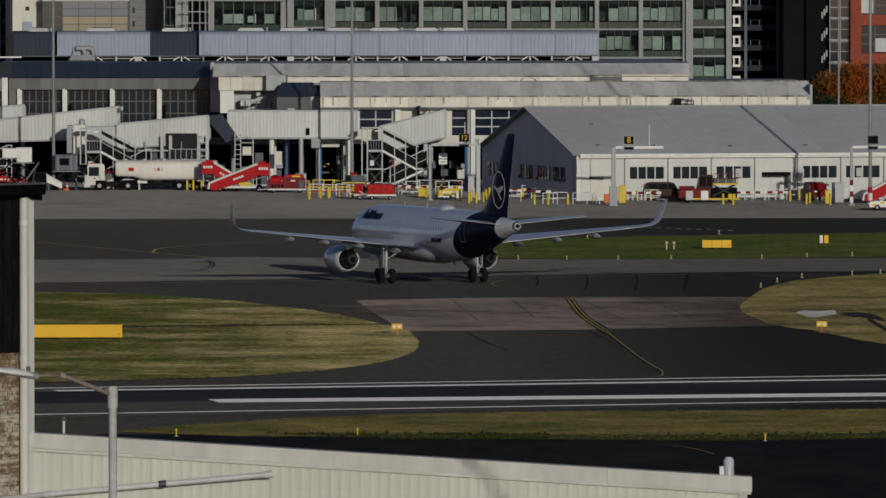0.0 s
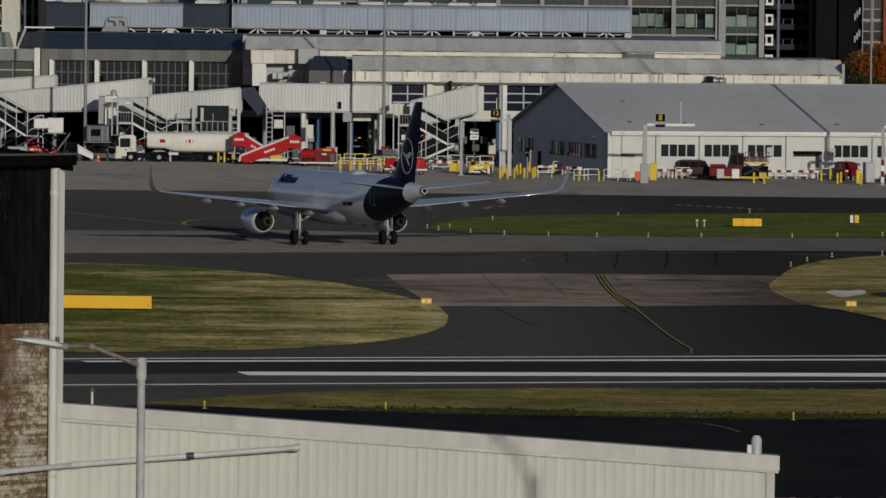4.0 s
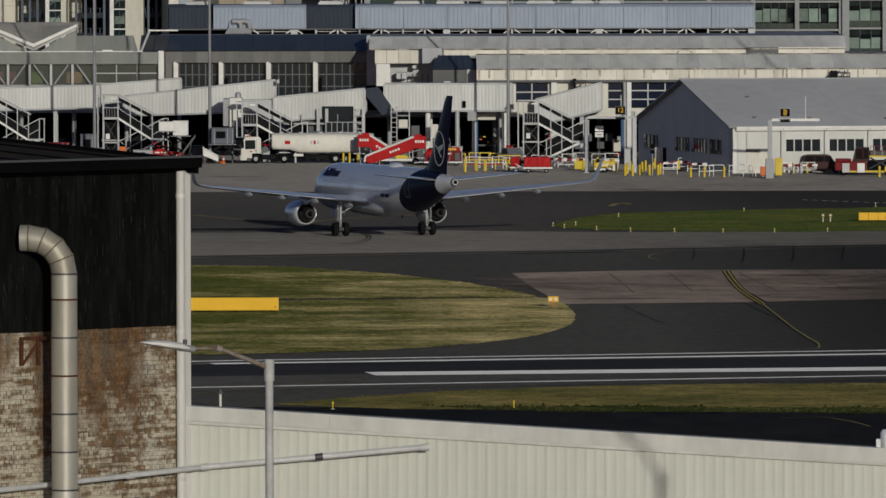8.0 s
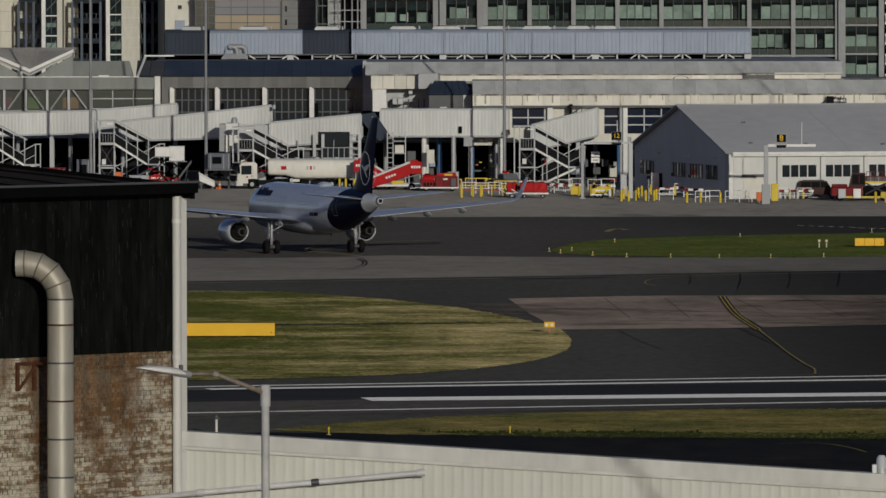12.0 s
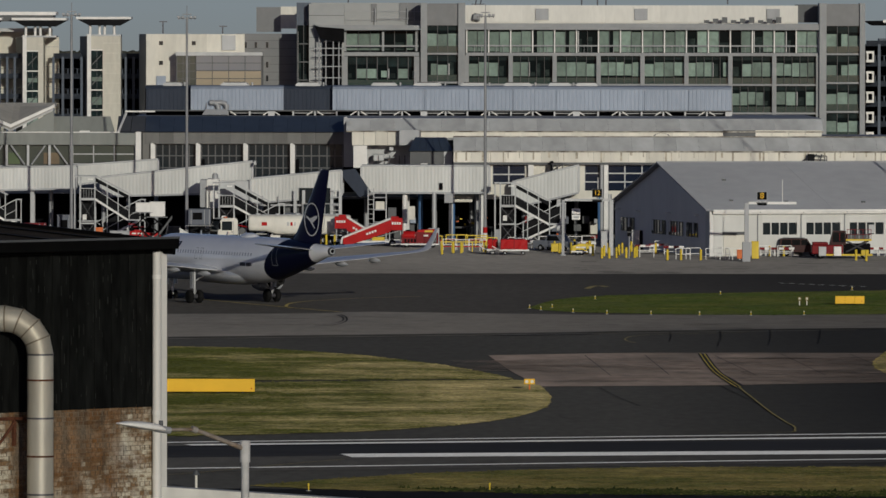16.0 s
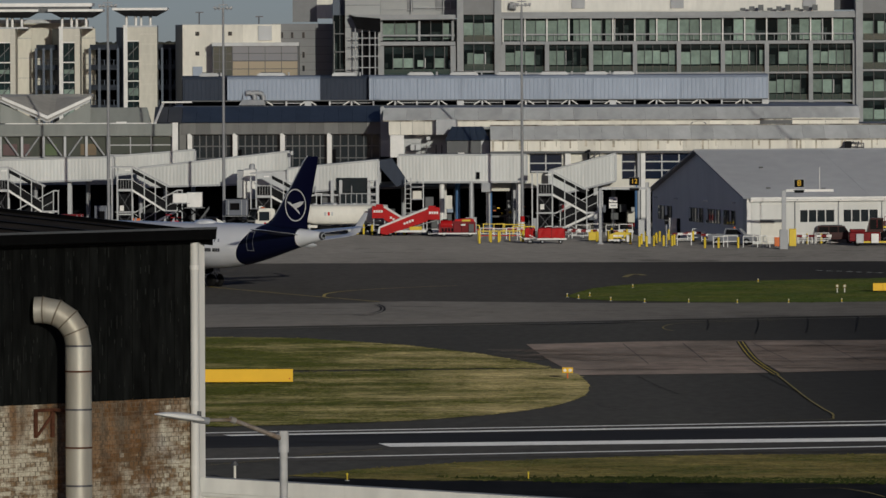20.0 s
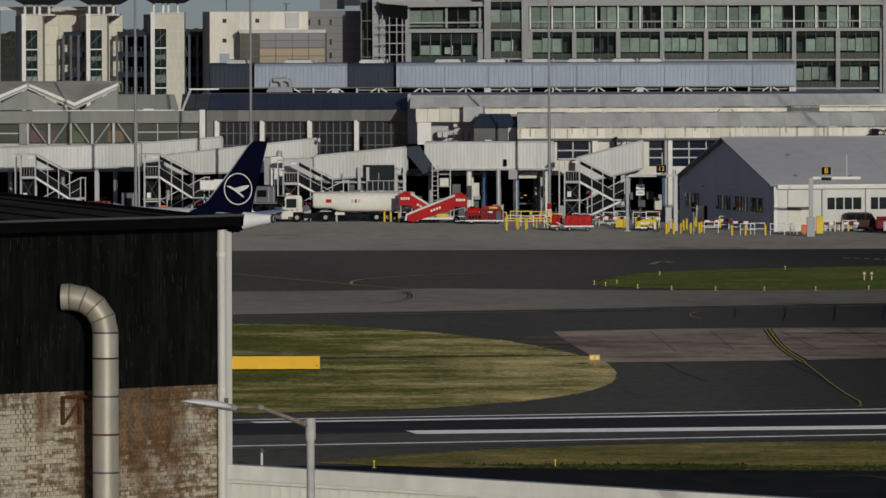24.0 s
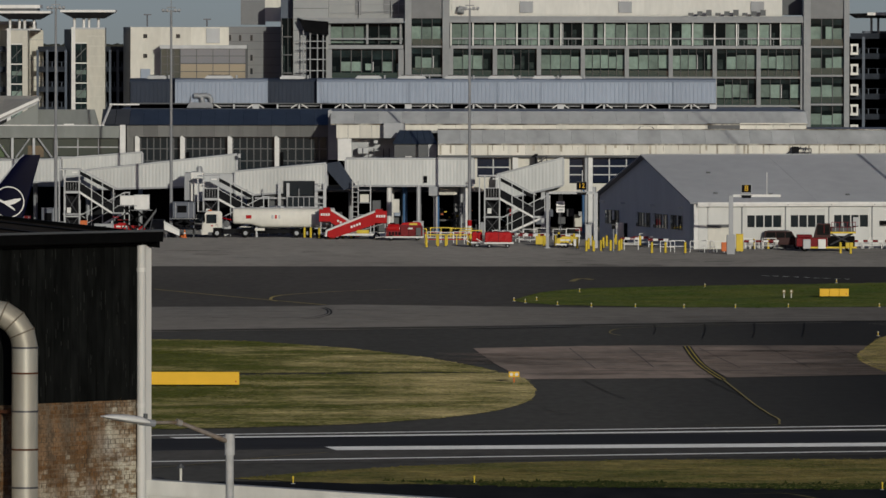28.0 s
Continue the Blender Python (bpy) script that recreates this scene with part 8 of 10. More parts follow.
def tanker():
    x0 = -22.08
    r = root("fuel_tanker", pose(x0, 1018.0, 0.01), "white articulated fuel tanker with red hazard marks", "truck")
    M["truck_white"] = mat("truck_white", (0.72, 0.70, 0.63), 0.4, 0, 0.05, 0.12, 1.5, 0.3)
    cab = part("cab", loft(bmesh.new(), [[(-0.35, y, 0.6), (2.05, y, 0.6), (2.05, y, 2.75), (1.85, y, 2.98), (0.25, y, 2.98), (0.02, y, 2.8), (-0.32, y, 1.7)] for y in (-1.22, -1.15, 1.15, 1.22)], smooth=False), "truck_white", r)
    part("windscreen", loft(bmesh.new(), [[(-0.35, y, 1.66), (-0.3, y, 1.66), (0.08, y, 2.74), (0.0, y, 2.74)] for y in (-1.1, 1.1)], smooth=False), "glass", cab)
    part("grille", block(-0.4, -0.34, -1.0, 1.0, 0.85, 1.5), "black", cab)
    for k in range(3):
        part("grille_bar", block(-0.43, -0.4, -0.95, 0.95, 0.95 + k * 0.18, 1.01 + k * 0.18), "dark_steel", cab)
    part("roof_beacon", block(0.9, 1.15, -0.3, 0.3, 2.98, 3.12, 0.03), "orange", cab)
    part("bumper", block(-0.45, 0.35, -1.23, 1.23, 0.35, 0.72, 0.05), "truck_white", cab)
    part("sun_visor", block(-0.2, 0.12, -1.15, 1.15, 2.76, 2.88), "black", cab)
    for s in (-1, 1):
        part("side_window", block(0.12, 1.35, s * 1.235 - 0.03, s * 1.235 + 0.03, 1.62, 2.62), "glass", cab)
        part("mirror", block(-0.32, -0.12, s * 1.42 - 0.08, s * 1.42 + 0.08, 1.75, 2.5, 0.02), "black", cab)
        part("wheel_arch", block(0.95, 2.05, s * 1.2 - 0.06, s * 1.2 + 0.06, 0.5, 1.12, 0.03), "black", cab)
        part("step", block(0.35, 0.8, s * 1.2 - 0.05, s * 1.2 + 0.05, 0.32, 0.62), "dark_grey", cab)
        part("headlight", block(-0.47, -0.38, s * 0.95 - 0.18, s * 0.95 + 0.18, 0.74, 0.92), "white", cab)
        part("door_line", block(1.5, 1.53, s * 1.225 - 0.02, s * 1.225 + 0.02, 0.7, 2.7), "mid_grey", cab)
        part("door_handle", block(1.25, 1.45, s * 1.24 - 0.02, s * 1.24 + 0.02, 1.4, 1.46), "black", cab)
        part("door_mark", block(0.7, 0.95, s * 1.228 - 0.015, s * 1.228 + 0.015, 1.28, 1.42), "red", cab)
    cab.matrix_basis = pose(2.0, 0, 0, 0, 0, 23) @ pose(-2.0, 0, 0)   # the tractor stands slightly turned
    part("chassis", block(0.6, 14.8, -0.85, 0.85, 0.5, 0.97), "black", r)
    part("exhaust_stack", rod((2.35, -0.9, 0.9), (2.35, -0.9, 2.7), 0.13, 10), "dark_steel", r)
    part("air_intake", block(2.2, 2.5, -0.7, 1.1, 0.9, 2.8, 0.03), "black", r)
    part("hose_reel", rod((3.0, -1.1, 1.55), (3.0, -0.5, 1.55), 0.38, 14), "dark_grey", r)
    part("air_line", rod((2.5, -0.3, 2.2), (3.9, -0.2, 1.9), 0.05, 6), "red", r)
    part("pump_box", block(2.75, 3.5, -1.0, 1.1, 0.95, 1.35, 0.03), "light_grey", r)
    rings = []
    for x, k, low in ((3.72, 0.85, 1.6), (3.78, 0.97, 1.54), (3.9, 1.0, 1.5), (5.7, 1.0, 1.48), (6.9, 1.0, 1.12), (14.6, 1.0, 1.1), (15.1, 0.98, 1.2), (15.2, 0.9, 1.3)):
        mid_, half = (3.36 + low) / 2, (3.36 - low) / 2
        rings.append([(x, k * 1.22 * math.copysign(abs(math.cos(a)) ** 0.45, math.cos(a)), mid_ + k * half * math.copysign(abs(math.sin(a)) ** 0.45, math.sin(a))) for a in [2 * math.pi * i / 28 for i in range(28)]])
    tank = part("tank", loft(bmesh.new(), rings), "truck_white", r)
    part("top_walkway", block(4.1, 14.7, -0.5, 0.5, 3.3, 3.38), "light_grey", tank)
    for k in range(5):
        part("hatch", rod((4.8 + k * 2.2, 0, 3.38), (4.8 + k * 2.2, 0, 3.5), 0.28, 12), "steel", tank)
    for k in (6.5, 9.4, 12.3):
        part("band", block(k, k + 0.08, -1.232, 1.232, 1.6, 3.1, 0.02), "truck_white", tank)
    for a, w, c in ((5.2, 0.62, "red"), (8.05, 0.25, "light_grey"), (8.45, 0.24, "red"), (8.85, 0.2, "light_grey")):
        part("mark", block(a, a + w, -1.235, -1.215, 2.15, 2.55), c, tank)
    for s in (-1.16, 1.16):
        part("side_guard", block(7.4, 10.1, s - 0.03, s + 0.03, 0.5, 0.9, 0.02), "screen", r)
        part("fuel_box", block(2.6, 4.1, s - 0.08, s + 0.08, 0.45, 1.0, 0.04), "screen", r)
        part("drive_mudguard", block(4.5, 5.8, s - 0.2, s + 0.05, 1.16, 1.24, 0.03), "truck_white", r)
        part("landing_leg", block(6.3, 6.5, s * 0.8 - 0.08, s * 0.8 + 0.08, 0.05, 1.2), "light_grey", r)
        part("valve_tray", block(6.2, 7.3, s - 0.06, s + 0.04, 0.78, 1.08, 0.03), "truck_white", r)
    for k in (10.9, 12.2, 13.5):
        part("mudguard", block(k - 0.6, k + 0.6, -1.22, 1.22, 1.15, 1.25, 0.03), "dark_grey", r)
    wheels(r, (1.95,), 1.5, 0.52, 0.34)
    wheels(r, (5.15, 10.9, 12.2, 13.5), 1.22, 0.52, 0.34)
    part("rear_lamp_bar", block(15.2, 15.35, -1.2, 1.2, 0.8, 1.1, 0.02), "red", r)
    return r


def airstairs(x, y, turn, run, rise, label, dull=False):
    """Mobile passenger stairs: a raking flight with solid red sides and a boxed platform on a low truck."""
    r = root("mobile_stairs", pose(x, y, 0.01, 0, 0, turn), label, "stairs", "mobile stairs")
    near = -1 if turn == 0 else 1
    for s in (-0.85, 0.85):
        side = part("side_panel", prism(bmesh.new(), [(0.1, 0.3), (0.15, 0.95), (run, rise + 0.95), (run, rise - 0.35), (0.8, 0.15)], s - 0.05, s + 0.05), "red", r)
        top = part("platform_side", block(run, run + 1.35, s - 0.05, s + 0.05, rise - 0.2, rise + 1.15, 0.02), "red", r)
        part("handrail", tube(tube(bmesh.new(), (0.0, s, 0.95), (run, s, rise + 1.1), 0.12, 8), (0.0, s, 0.95), (-0.1, s, 0.3), 0.12, 8), "white", r)
        y0 = s + near * 0.062
        for k in range(4):
            part("name_bar", block(run * 0.5 + k * 0.3, run * 0.5 + k * 0.3 + 0.22, y0 - 0.01, y0 + 0.01, rise * 0.5 + 0.28 + k * 0.3 * rise / run, rise * 0.5 + 0.52 + k * 0.3 * rise / run), "white", side)
        for k in range(4):
            part("name_bar", block(run + 0.15 + k * 0.27, run + 0.35 + k * 0.27, y0 - 0.01, y0 + 0.01, rise + 0.45, rise + 0.72), "white", top)
    k = 12
    for i in range(k):
        t = (i + 0.5) / k
        part("tread", block(run * t - 0.16, run * t + 0.16, -0.8, 0.8, 0.3 + (rise - 0.3) * t, 0.36 + (rise - 0.3) * t), "mid_grey", r)
    part("platform", block(run, run + 1.35, -0.85, 0.85, rise - 0.1, rise), "mid_grey", r)
    part("canopy_rail", block(run + 0.1, run + 0.9, -0.9, 0.9, rise + 1.12, rise + 1.35, 0.03), "red", r)
    part("chassis", block(0.6, run + 1.2, -0.8, 0.8, 0.4, 0.65, 0.03), "white", r)
    part("engine_cover", block(run * 0.62, run * 0.88, -0.75, 0.75, 0.65, 1.05, 0.04), "yellow" if not dull else "light_grey", r)
    for px in (run - 0.15, run + 1.1, run * 0.5):
        top = rise - 0.15 if px > run * 0.8 else rise * 0.5
        part("support", block(px, px + 0.1, -0.6, 0.6, 0.65, top), "light_grey", r)
    part("brace", tube(bmesh.new(), (run * 0.5, -0.6, 0.65), (run + 1.1, -0.6, rise - 0.2), 0.06, 6), "light_grey", r)
    wheels(r, (1.2, run + 0.2), 0.85, 0.38, 0.22)
    return r


def tug(x, y, long_, label, colour="red", canopy=True, high=1.25):
    r = root("ground_tug", pose(x, y, 0.01), label, "tug", "ground tugs")
    part("body", body(bmesh.new(), [(0, 0.35), (long_, 0.35), (long_, high - 0.2), (long_ * 0.95, high - 0.05), (long_ * 0.4, high), (long_ * 0.36, high - 0.12), (0, high - 0.25)], -0.85, 0.85, 0.05), colour, r)
    part("bumper", block(-0.1, long_ + 0.1, -0.88, 0.88, 0.3, 0.45), "white" if not canopy else "dark_grey", r)
    if canopy:
        for px in (0.2, long_ * 0.3):
            part("pillar", block(px, px + 0.07, -0.75, -0.68, high - 0.25, high + 0.6), "black", r)
        part("canopy", block(0.1, long_ * 0.4, -0.8, 0.8, high + 0.6, high + 0.68), colour, r)
    part("seat", block(long_ * 0.1, long_ * 0.25, -0.5, 0.5, high - 0.25, high + 0.2, 0.04), "black", r)
    for k in (0.25, 0.6):
        part("mark", block(long_ * k, long_ * k + 0.5, -0.875, -0.855, high - 0.5, high - 0.33), "white", r)
    part("grille", block(long_ * 0.82, long_ * 0.95, -0.87, -0.85, 0.55, high - 0.35), "dark_grey", r)
    wheels(r, (0.6, long_ - 0.6), 0.85, 0.32, 0.2)
    return r


def covered_cart(x, y, long_, high, label):
    """A baggage cart under a sagging red tarpaulin, on a white tray."""
    r = root("baggage_cart", pose(x, y, 0.01), label, "cart", "covered baggage carts")
    rnd = random.Random(int(x * 10) + 7)
    rings = []
    n = 9
    for i in range(n):
        t = i / (n - 1)
        top = high - (0.12 if i in (0, n - 1) else 0.0) - rnd.uniform(0.0, 0.14)
        rings.append([(long_ * t, -0.8 - rnd.uniform(0, 0.06), 0.62 + rnd.uniform(-0.06, 0.06)), (long_ * t, -0.78 - rnd.uniform(0, 0.06), 1.1), (long_ * t, -0.72, top - 0.08), (long_ * t, -0.2, top), (long_ * t, 0.4, top - rnd.uniform(0, 0.1)), (long_ * t, 0.75, top - 0.1), (long_ * t, 0.8, 0.6)])
    part("tarpaulin", loft(bmesh.new(), rings, smooth=False), "red", r, "creased red tarpaulin")
    part("tray", block(-0.1, long_ + 0.15, -0.85, 0.85, 0.42, 0.6, 0.03), "white", r)
    part("tow_bar", rod((0, 0, 0.45), (-0.9, 0, 0.95), 0.05, 6), "white", r)
    for px in (0.05, long_ * 0.5, long_ - 0.05):
        part("hoop", block(px - 0.03, px + 0.03, -0.86, -0.8, 0.6, high - 0.1), "dark_red", r)
    wheels(r, (0.5, long_ - 0.5), 0.8, 0.22, 0.14)
    return r


def loader():
    x, y = 42.39, 958.0
    r = root("container_loader", pose(x, y, 0.01), "dark red scissor loader with a yellow edged platform", "loader")
    part("body", block(0, 3.3, -1.2, 1.2, 0.5, 1.45, 0.08), "dark_red", r)
    part("hood", block(0.1, 1.7, -1.1, 1.1, 1.45, 1.75, 0.08), "dark_red", r)
    part("cab", loft(bmesh.new(), [[(1.9, yy, 1.45), (3.6, yy, 1.45), (3.6, yy, 2.95), (2.25, yy, 2.95)] for yy in (-1.1, 1.1)], smooth=False), "maroon", r)
    part("cab_window", block(2.2, 3.5, -1.13, -1.09, 1.75, 2.8), "car_glass", r)
    part("cab_post", block(2.9, 2.96, -1.14, -1.12, 1.9, 2.75), "dark_red", r)
    part("deck", block(3.6, 6.3, -1.2, 1.2, 1.9, 2.08), "yellow", r)
    part("deck_load", block(3.7, 6.1, -1.0, 1.0, 2.08, 2.6, 0.06), "dark_grey", r)
    for k in range(2):
        part("scissor_arm", tube(bmesh.new(), (3.6, -1 + 2 * k, 0.7), (6.0, -1 + 2 * k, 1.9), 0.1, 6), "dark_steel", r)
        part("scissor_arm", tube(bmesh.new(), (6.0, -1 + 2 * k, 0.7), (3.6, -1 + 2 * k, 1.9), 0.1, 6), "dark_steel", r)
    for k in range(7):
        part("rail_post", block(3.7 + k * 0.42, 3.75 + k * 0.42, -1.18, -1.12, 2.08, 3.1), "light_grey" if k % 2 else "dark_red", r)
    for z in (2.55, 3.06):
        part("rail", block(3.7, 6.3, -1.18, -1.13, z, z + 0.06), "dark_red", r)
    part("base_frame", block(1.0, 6.4, -1.2, 1.2, 0.32, 0.5), "yellow", r)
    part("inner_gear", block(3.4, 6.2, -0.8, 0.8, 0.5, 1.6, 0.05), "black", r)
    part("front_box", block(0.7, 1.5, -1.5, -1.2, 0.3, 1.3, 0.04), "light_grey", r)
    part("battery_box", block(2.3, 3.1, -1.5, -1.2, 0.3, 1.3, 0.04), "white", r)
    part("yellow_box", block(5.2, 6.0, -1.4, -1.2, 0.35, 0.95, 0.04), "yellow", r)
    wheels(r, (0.9, 5.6), 1.1, 0.4, 0.3)


def barriers():
    # bollards, each one a thing; heights vary a little
    b = root("bollard", pose(0, 0, 0), "yellow painted steel bollard on the apron", "bollard", "yellow bollards")
    part("tube", rod((0, 0, 0), (0, 0, 1.15), 0.13, 10), "yellow", b)
    part("cap", rod((0, 0, 1.15), (0, 0, 1.22), 0.11, 10, 0.05), "yellow", b)
    part("foot", rod((0, 0, 0), (0, 0, 0.06), 0.22, 10), "dark_grey", b)
    spots = [(1037, 349), (1046, 352), (1066, 351), (1072, 346), (1094, 352), (1099, 348), (1105, 356), (1121, 361), (1125, 357), (1130, 352), (1134, 361), (1147, 360), (1151, 355), (1157, 352), (1164, 360), (1170, 357), (1173, 349), (1179, 360), (1183, 358), (1216, 352), (1237, 364), (1261, 364), (1296, 364), (1418, 356.5), (1443, 356.5), (622, 337), (633, 337), (648, 338), (690, 338), (705, 338), (838, 354), (858, 352), (872, 352), (915, 351), (1571, 364), (1589, 365), (1719, 364), (1725, 362), (1761, 365), (1690, 359), (1706, 356), (1745, 356), (1780, 356)]
    for i, (u, v) in enumerate(spots):
        y = 384000 / (v + 41)
        m = pose((u - 784) * y / 16000, y, 0)
        if i:
            copy_thing(b, m)
        else:
            b.matrix_basis = m
    # red and white crowd barriers
    g = root("barrier", pose(0, 0, 0), "red and white striped apron barrier on white legs", "barrier", "striped barriers")
    for k in range(4):
        part("board", block(k * 0.55, k * 0.55 + 0.545, -0.05, 0.05, 0.75, 1.0), "dark_red" if k % 2 == 0 else "white", g)
    for k in (0.1, 2.05):
        leg = part("leg", block(k - 0.04, k + 0.04, -0.3, 0.3, 0, 0.75), "white", g)
        part("foot", block(k - 0.08, k + 0.08, -0.4, 0.4, 0, 0.08), "dark_grey", leg)
    part("lower_rail", block(0.1, 2.05, -0.03, 0.03, 0.35, 0.42), "white", g)
    spots = [(1180, 352, 0), (1204, 350, 4), (1230, 354, -3), (985, 344, 0), (1000, 346, 5), (1020, 345, -4), (1075, 347, 0), (1400, 356.6, 2), (1425, 356.6, 0), (1575, 356.4, 0), (1610, 356.2, 2), (1650, 356, 0), (1725, 355.6, 3)]
    for i, (u, v, t) in enumerate(spots):
        y = 384000 / (v + 41)
        m = pose((u - 784) * y / 16000, y, 0, 0, 0, t)
        if i:
            copy_thing(g, m)
        else:
            g.matrix_basis = m
    # white tube hurdles
    h = root("hurdle", pose(0, 0, 0), "white tubular hurdle with two rails", "barrier", "white hurdles")
    for k in (0.0, 1.5):
        part("post", block(k - 0.035, k + 0.035, -0.035, 0.035, 0, 1.2), "white", h)
    for z in (0.55, 1.15):
        part("rail", block(0.035, 1.465, -0.03, 0.03, z, z + 0.07), "white", h)
    spots = [(1252, 362, 0), (1270, 361, 3), (1305, 362, -5), (1322, 361, 8), (1340, 362, 0), (1215, 348, 0), (1352, 362, 0), (1188, 358, 0), (1206, 346, 2), (1010, 340, 0), (1030, 338, 4), (1062, 340, 0), (1085, 339, 0), (1395, 356.8, 0), (1432, 356.7, 3), (955, 342, 0), (972, 343, 0), (840, 345, 0), (862, 346, 2), (885, 345, 0), (905, 347, 0), (655, 335, 0), (675, 336, 0), (1622, 355.9, 0), (1664, 355.7, 0), (1690, 355.6, 0), (1745, 355.4, 0), (1766, 355.2, 0)]
    for i, (u, v, t) in enumerate(spots):
        y = 384000 / (v + 41)
        m = pose((u - 784) * y / 16000, y, 0, 0, 0, t)
        if i:
            copy_thing(h, m)
        else:
            h.matrix_basis = m
    # yellow guard rails round the stand equipment
    q = root("guard_rail", pose(0, 0, 0), "yellow and red guard rail round stand equipment", "barrier", "guard rails")
    for k in (0.0, 1.2, 2.4):
        part("post", block(k - 0.05, k + 0.05, -0.05, 0.05, 0, 1.15), "yellow", q)
    part("rail", block(0.05, 2.35, -0.04, 0.04, 1.05, 1.15), "yellow", q)
    part("rail", block(0.05, 2.35, -0.04, 0.04, 0.55, 0.65), "red", q)
    spots = [(836, 349, 0), (872, 349, 0), (845, 336, 3), (880, 337, 0), (800, 338, 0), (897, 341, 0)]
    for i, (u, v, t) in enumerate(spots):
        y = 384000 / (v + 41)
        m = pose((u - 784) * y / 16000, y, 0, 0, 0, t)
        if i:
            copy_thing(q, m)
        else:
            q.matrix_basis = m


def crate(name, u, v, w, h, d, material, label, category, lift=0.12):
    y = 384000 / (v + 41)
    r = root(name, pose((u - 784) * y / 16000, y, 0), label, category)
    part("body", block(0, w, -d / 2, d / 2, lift, h, 0.05), material, r)
    part("lid", block(-0.03, w + 0.03, -d / 2 - 0.03, d / 2 + 0.03, h, h + 0.06), material, r)
    for k in (0.1, w - 0.25):
        part("skid", block(k, k + 0.15, -d / 2, d / 2, 0, lift if lift < 2 else 0.9), "dark_grey", r)
    if lift > 2:   # a box raised on scissor arms over a dark chassis
        part("chassis", block(-0.5, w + 0.4, -d / 2, d / 2, 0.35, 0.9, 0.04), "dark_grey", r)
        part("deck_rail", block(-0.35, w + 0.3, -d / 2 - 0.1, -d / 2 - 0.04, lift - 0.1, lift - 0.04), "mid_grey", r)
        for s in (-d / 2 - 0.02, d / 2 - 0.1):
            for za, zb in ((0.9, (lift + 0.9) / 2), ((lift + 0.9) / 2, lift)):
                for xa, xb in ((0.1, w - 0.1), (w - 0.1, 0.1)):
                    part("scissor_arm", loft(bmesh.new(), [[(x, s, z - 0.09), (x, s + 0.1, z - 0.09), (x, s + 0.1, z + 0.09), (x, s, z + 0.09)] for x, z in ((xa, za), (xb, zb))], smooth=False), "screen", r)
    if h - lift > 1.0 and w > 1.4 and material not in ("yellow", "white"):
        part("opening", block(w * 0.2, w * 0.62, -d / 2 - 0.015, -d / 2 + 0.02, lift + (h - lift) * 0.35, lift + (h - lift) * 0.8), "black", r)
        for k in (0.12, 0.7, 0.92):
            part("rib", block(w * k, w * k + 0.06, -d / 2 - 0.04, -d / 2, lift, h), "mid_grey", r)
    return r


def belt_loader(u, v, rise, label, run=4.6, colour="mid_grey"):
    y = 384000 / (v + 41)
    r = root("belt_loader", pose((u - 784) * y / 16000, y, 0.01), label, "loader", "belt loaders")
    part("boom", loft(bmesh.new(), [[(0, -0.5, 0.45), (0, 0.5, 0.45), (0, 0.5, 0.8), (0, -0.5, 0.8)], [(run, -0.5, rise), (run, 0.5, rise), (run, 0.5, rise + 0.35), (run, -0.5, rise + 0.35)]], smooth=False), colour, r)
    part("belt", loft(bmesh.new(), [[(0, -0.4, 0.81), (0, 0.4, 0.81), (0, 0.4, 0.84), (0, -0.4, 0.84)], [(run, -0.4, rise + 0.36), (run, 0.4, rise + 0.36), (run, 0.4, rise + 0.39), (run, -0.4, rise + 0.39)]], smooth=False), "tyre", r)
    part("body", block(run * 0.2, run * 0.78, -0.8, 0.8, 0.3, 0.95, 0.06), "white", r)
    part("cab_screen", block(run * 0.22, run * 0.22 + 0.08, -0.75, 0.75, 0.95, 1.6), "glass", r)
    part("lift_arm", rod((run * 0.61, -0.4, 0.9), (run * 0.78, -0.4, rise * 0.8), 0.08, 6), "dark_steel", r)
    wheels(r, (run * 0.28, run * 0.7), 0.8, 0.3, 0.2)
    return r


tanker()
airstairs(-7.76, 1010.0, 0, 5.4, 2.0, "red mobile passenger stairs with white handrails")
airstairs(-3.68, 1014.0, 180, 3.6, 2.1, "red mobile passenger stairs parked beside the tanker")
airstairs(61.84, 955.0, 0, 5.3, 2.7, "red mobile passenger stairs behind a marked car")
gpu = tug(-1.13, 1005.0, 4.1, "tall red ground power unit with white marks", "dark_red", False, 1.75)
part("tank", rod((0.2, -0.4, 1.35), (1.5, -0.4, 1.35), 0.5, 14), "red", gpu)
part("lid", loft(bmesh.new(), [[(1.7, y, 1.55), (4.0, y, 1.55), (3.9, y, 1.95), (3.5, y, 2.05), (1.8, y, 1.95)] for y in (-0.8, 0.8)], smooth=False), "red", gpu)
part("number_bar", block(2.6, 3.5, -0.83, -0.805, 1.72, 1.92), "yellow", gpu)
for k in range(4):
    part("vent", block(0.35 + k * 0.35, 0.55 + k * 0.35, -0.9, -0.855, 0.6, 0.95), "black", gpu)
for k in (1.62, 2.5, 3.3):
    part("panel_joint", block(k, k + 0.04, -0.875, -0.85, 0.45, 1.5), "black", gpu)
part("tow_bar", rod((-0.1, 0, 0.4), (-1.2, 0, 0.3), 0.05, 6), "white", gpu)
covered_cart(9.54, 972.0, 2.95, 1.8, "baggage cart under a creased red tarpaulin")
covered_cart(8.16, 974.0, 1.15, 1.75, "short baggage cart under a red tarpaulin")
tug(17.25, 972.0, 1.6, "low yellow tow tractor", "yellow", False)
crate("dolly_platform", 735, 337, 2.6, 0.6, 1.5, "white", "low white baggage dolly", "dolly")
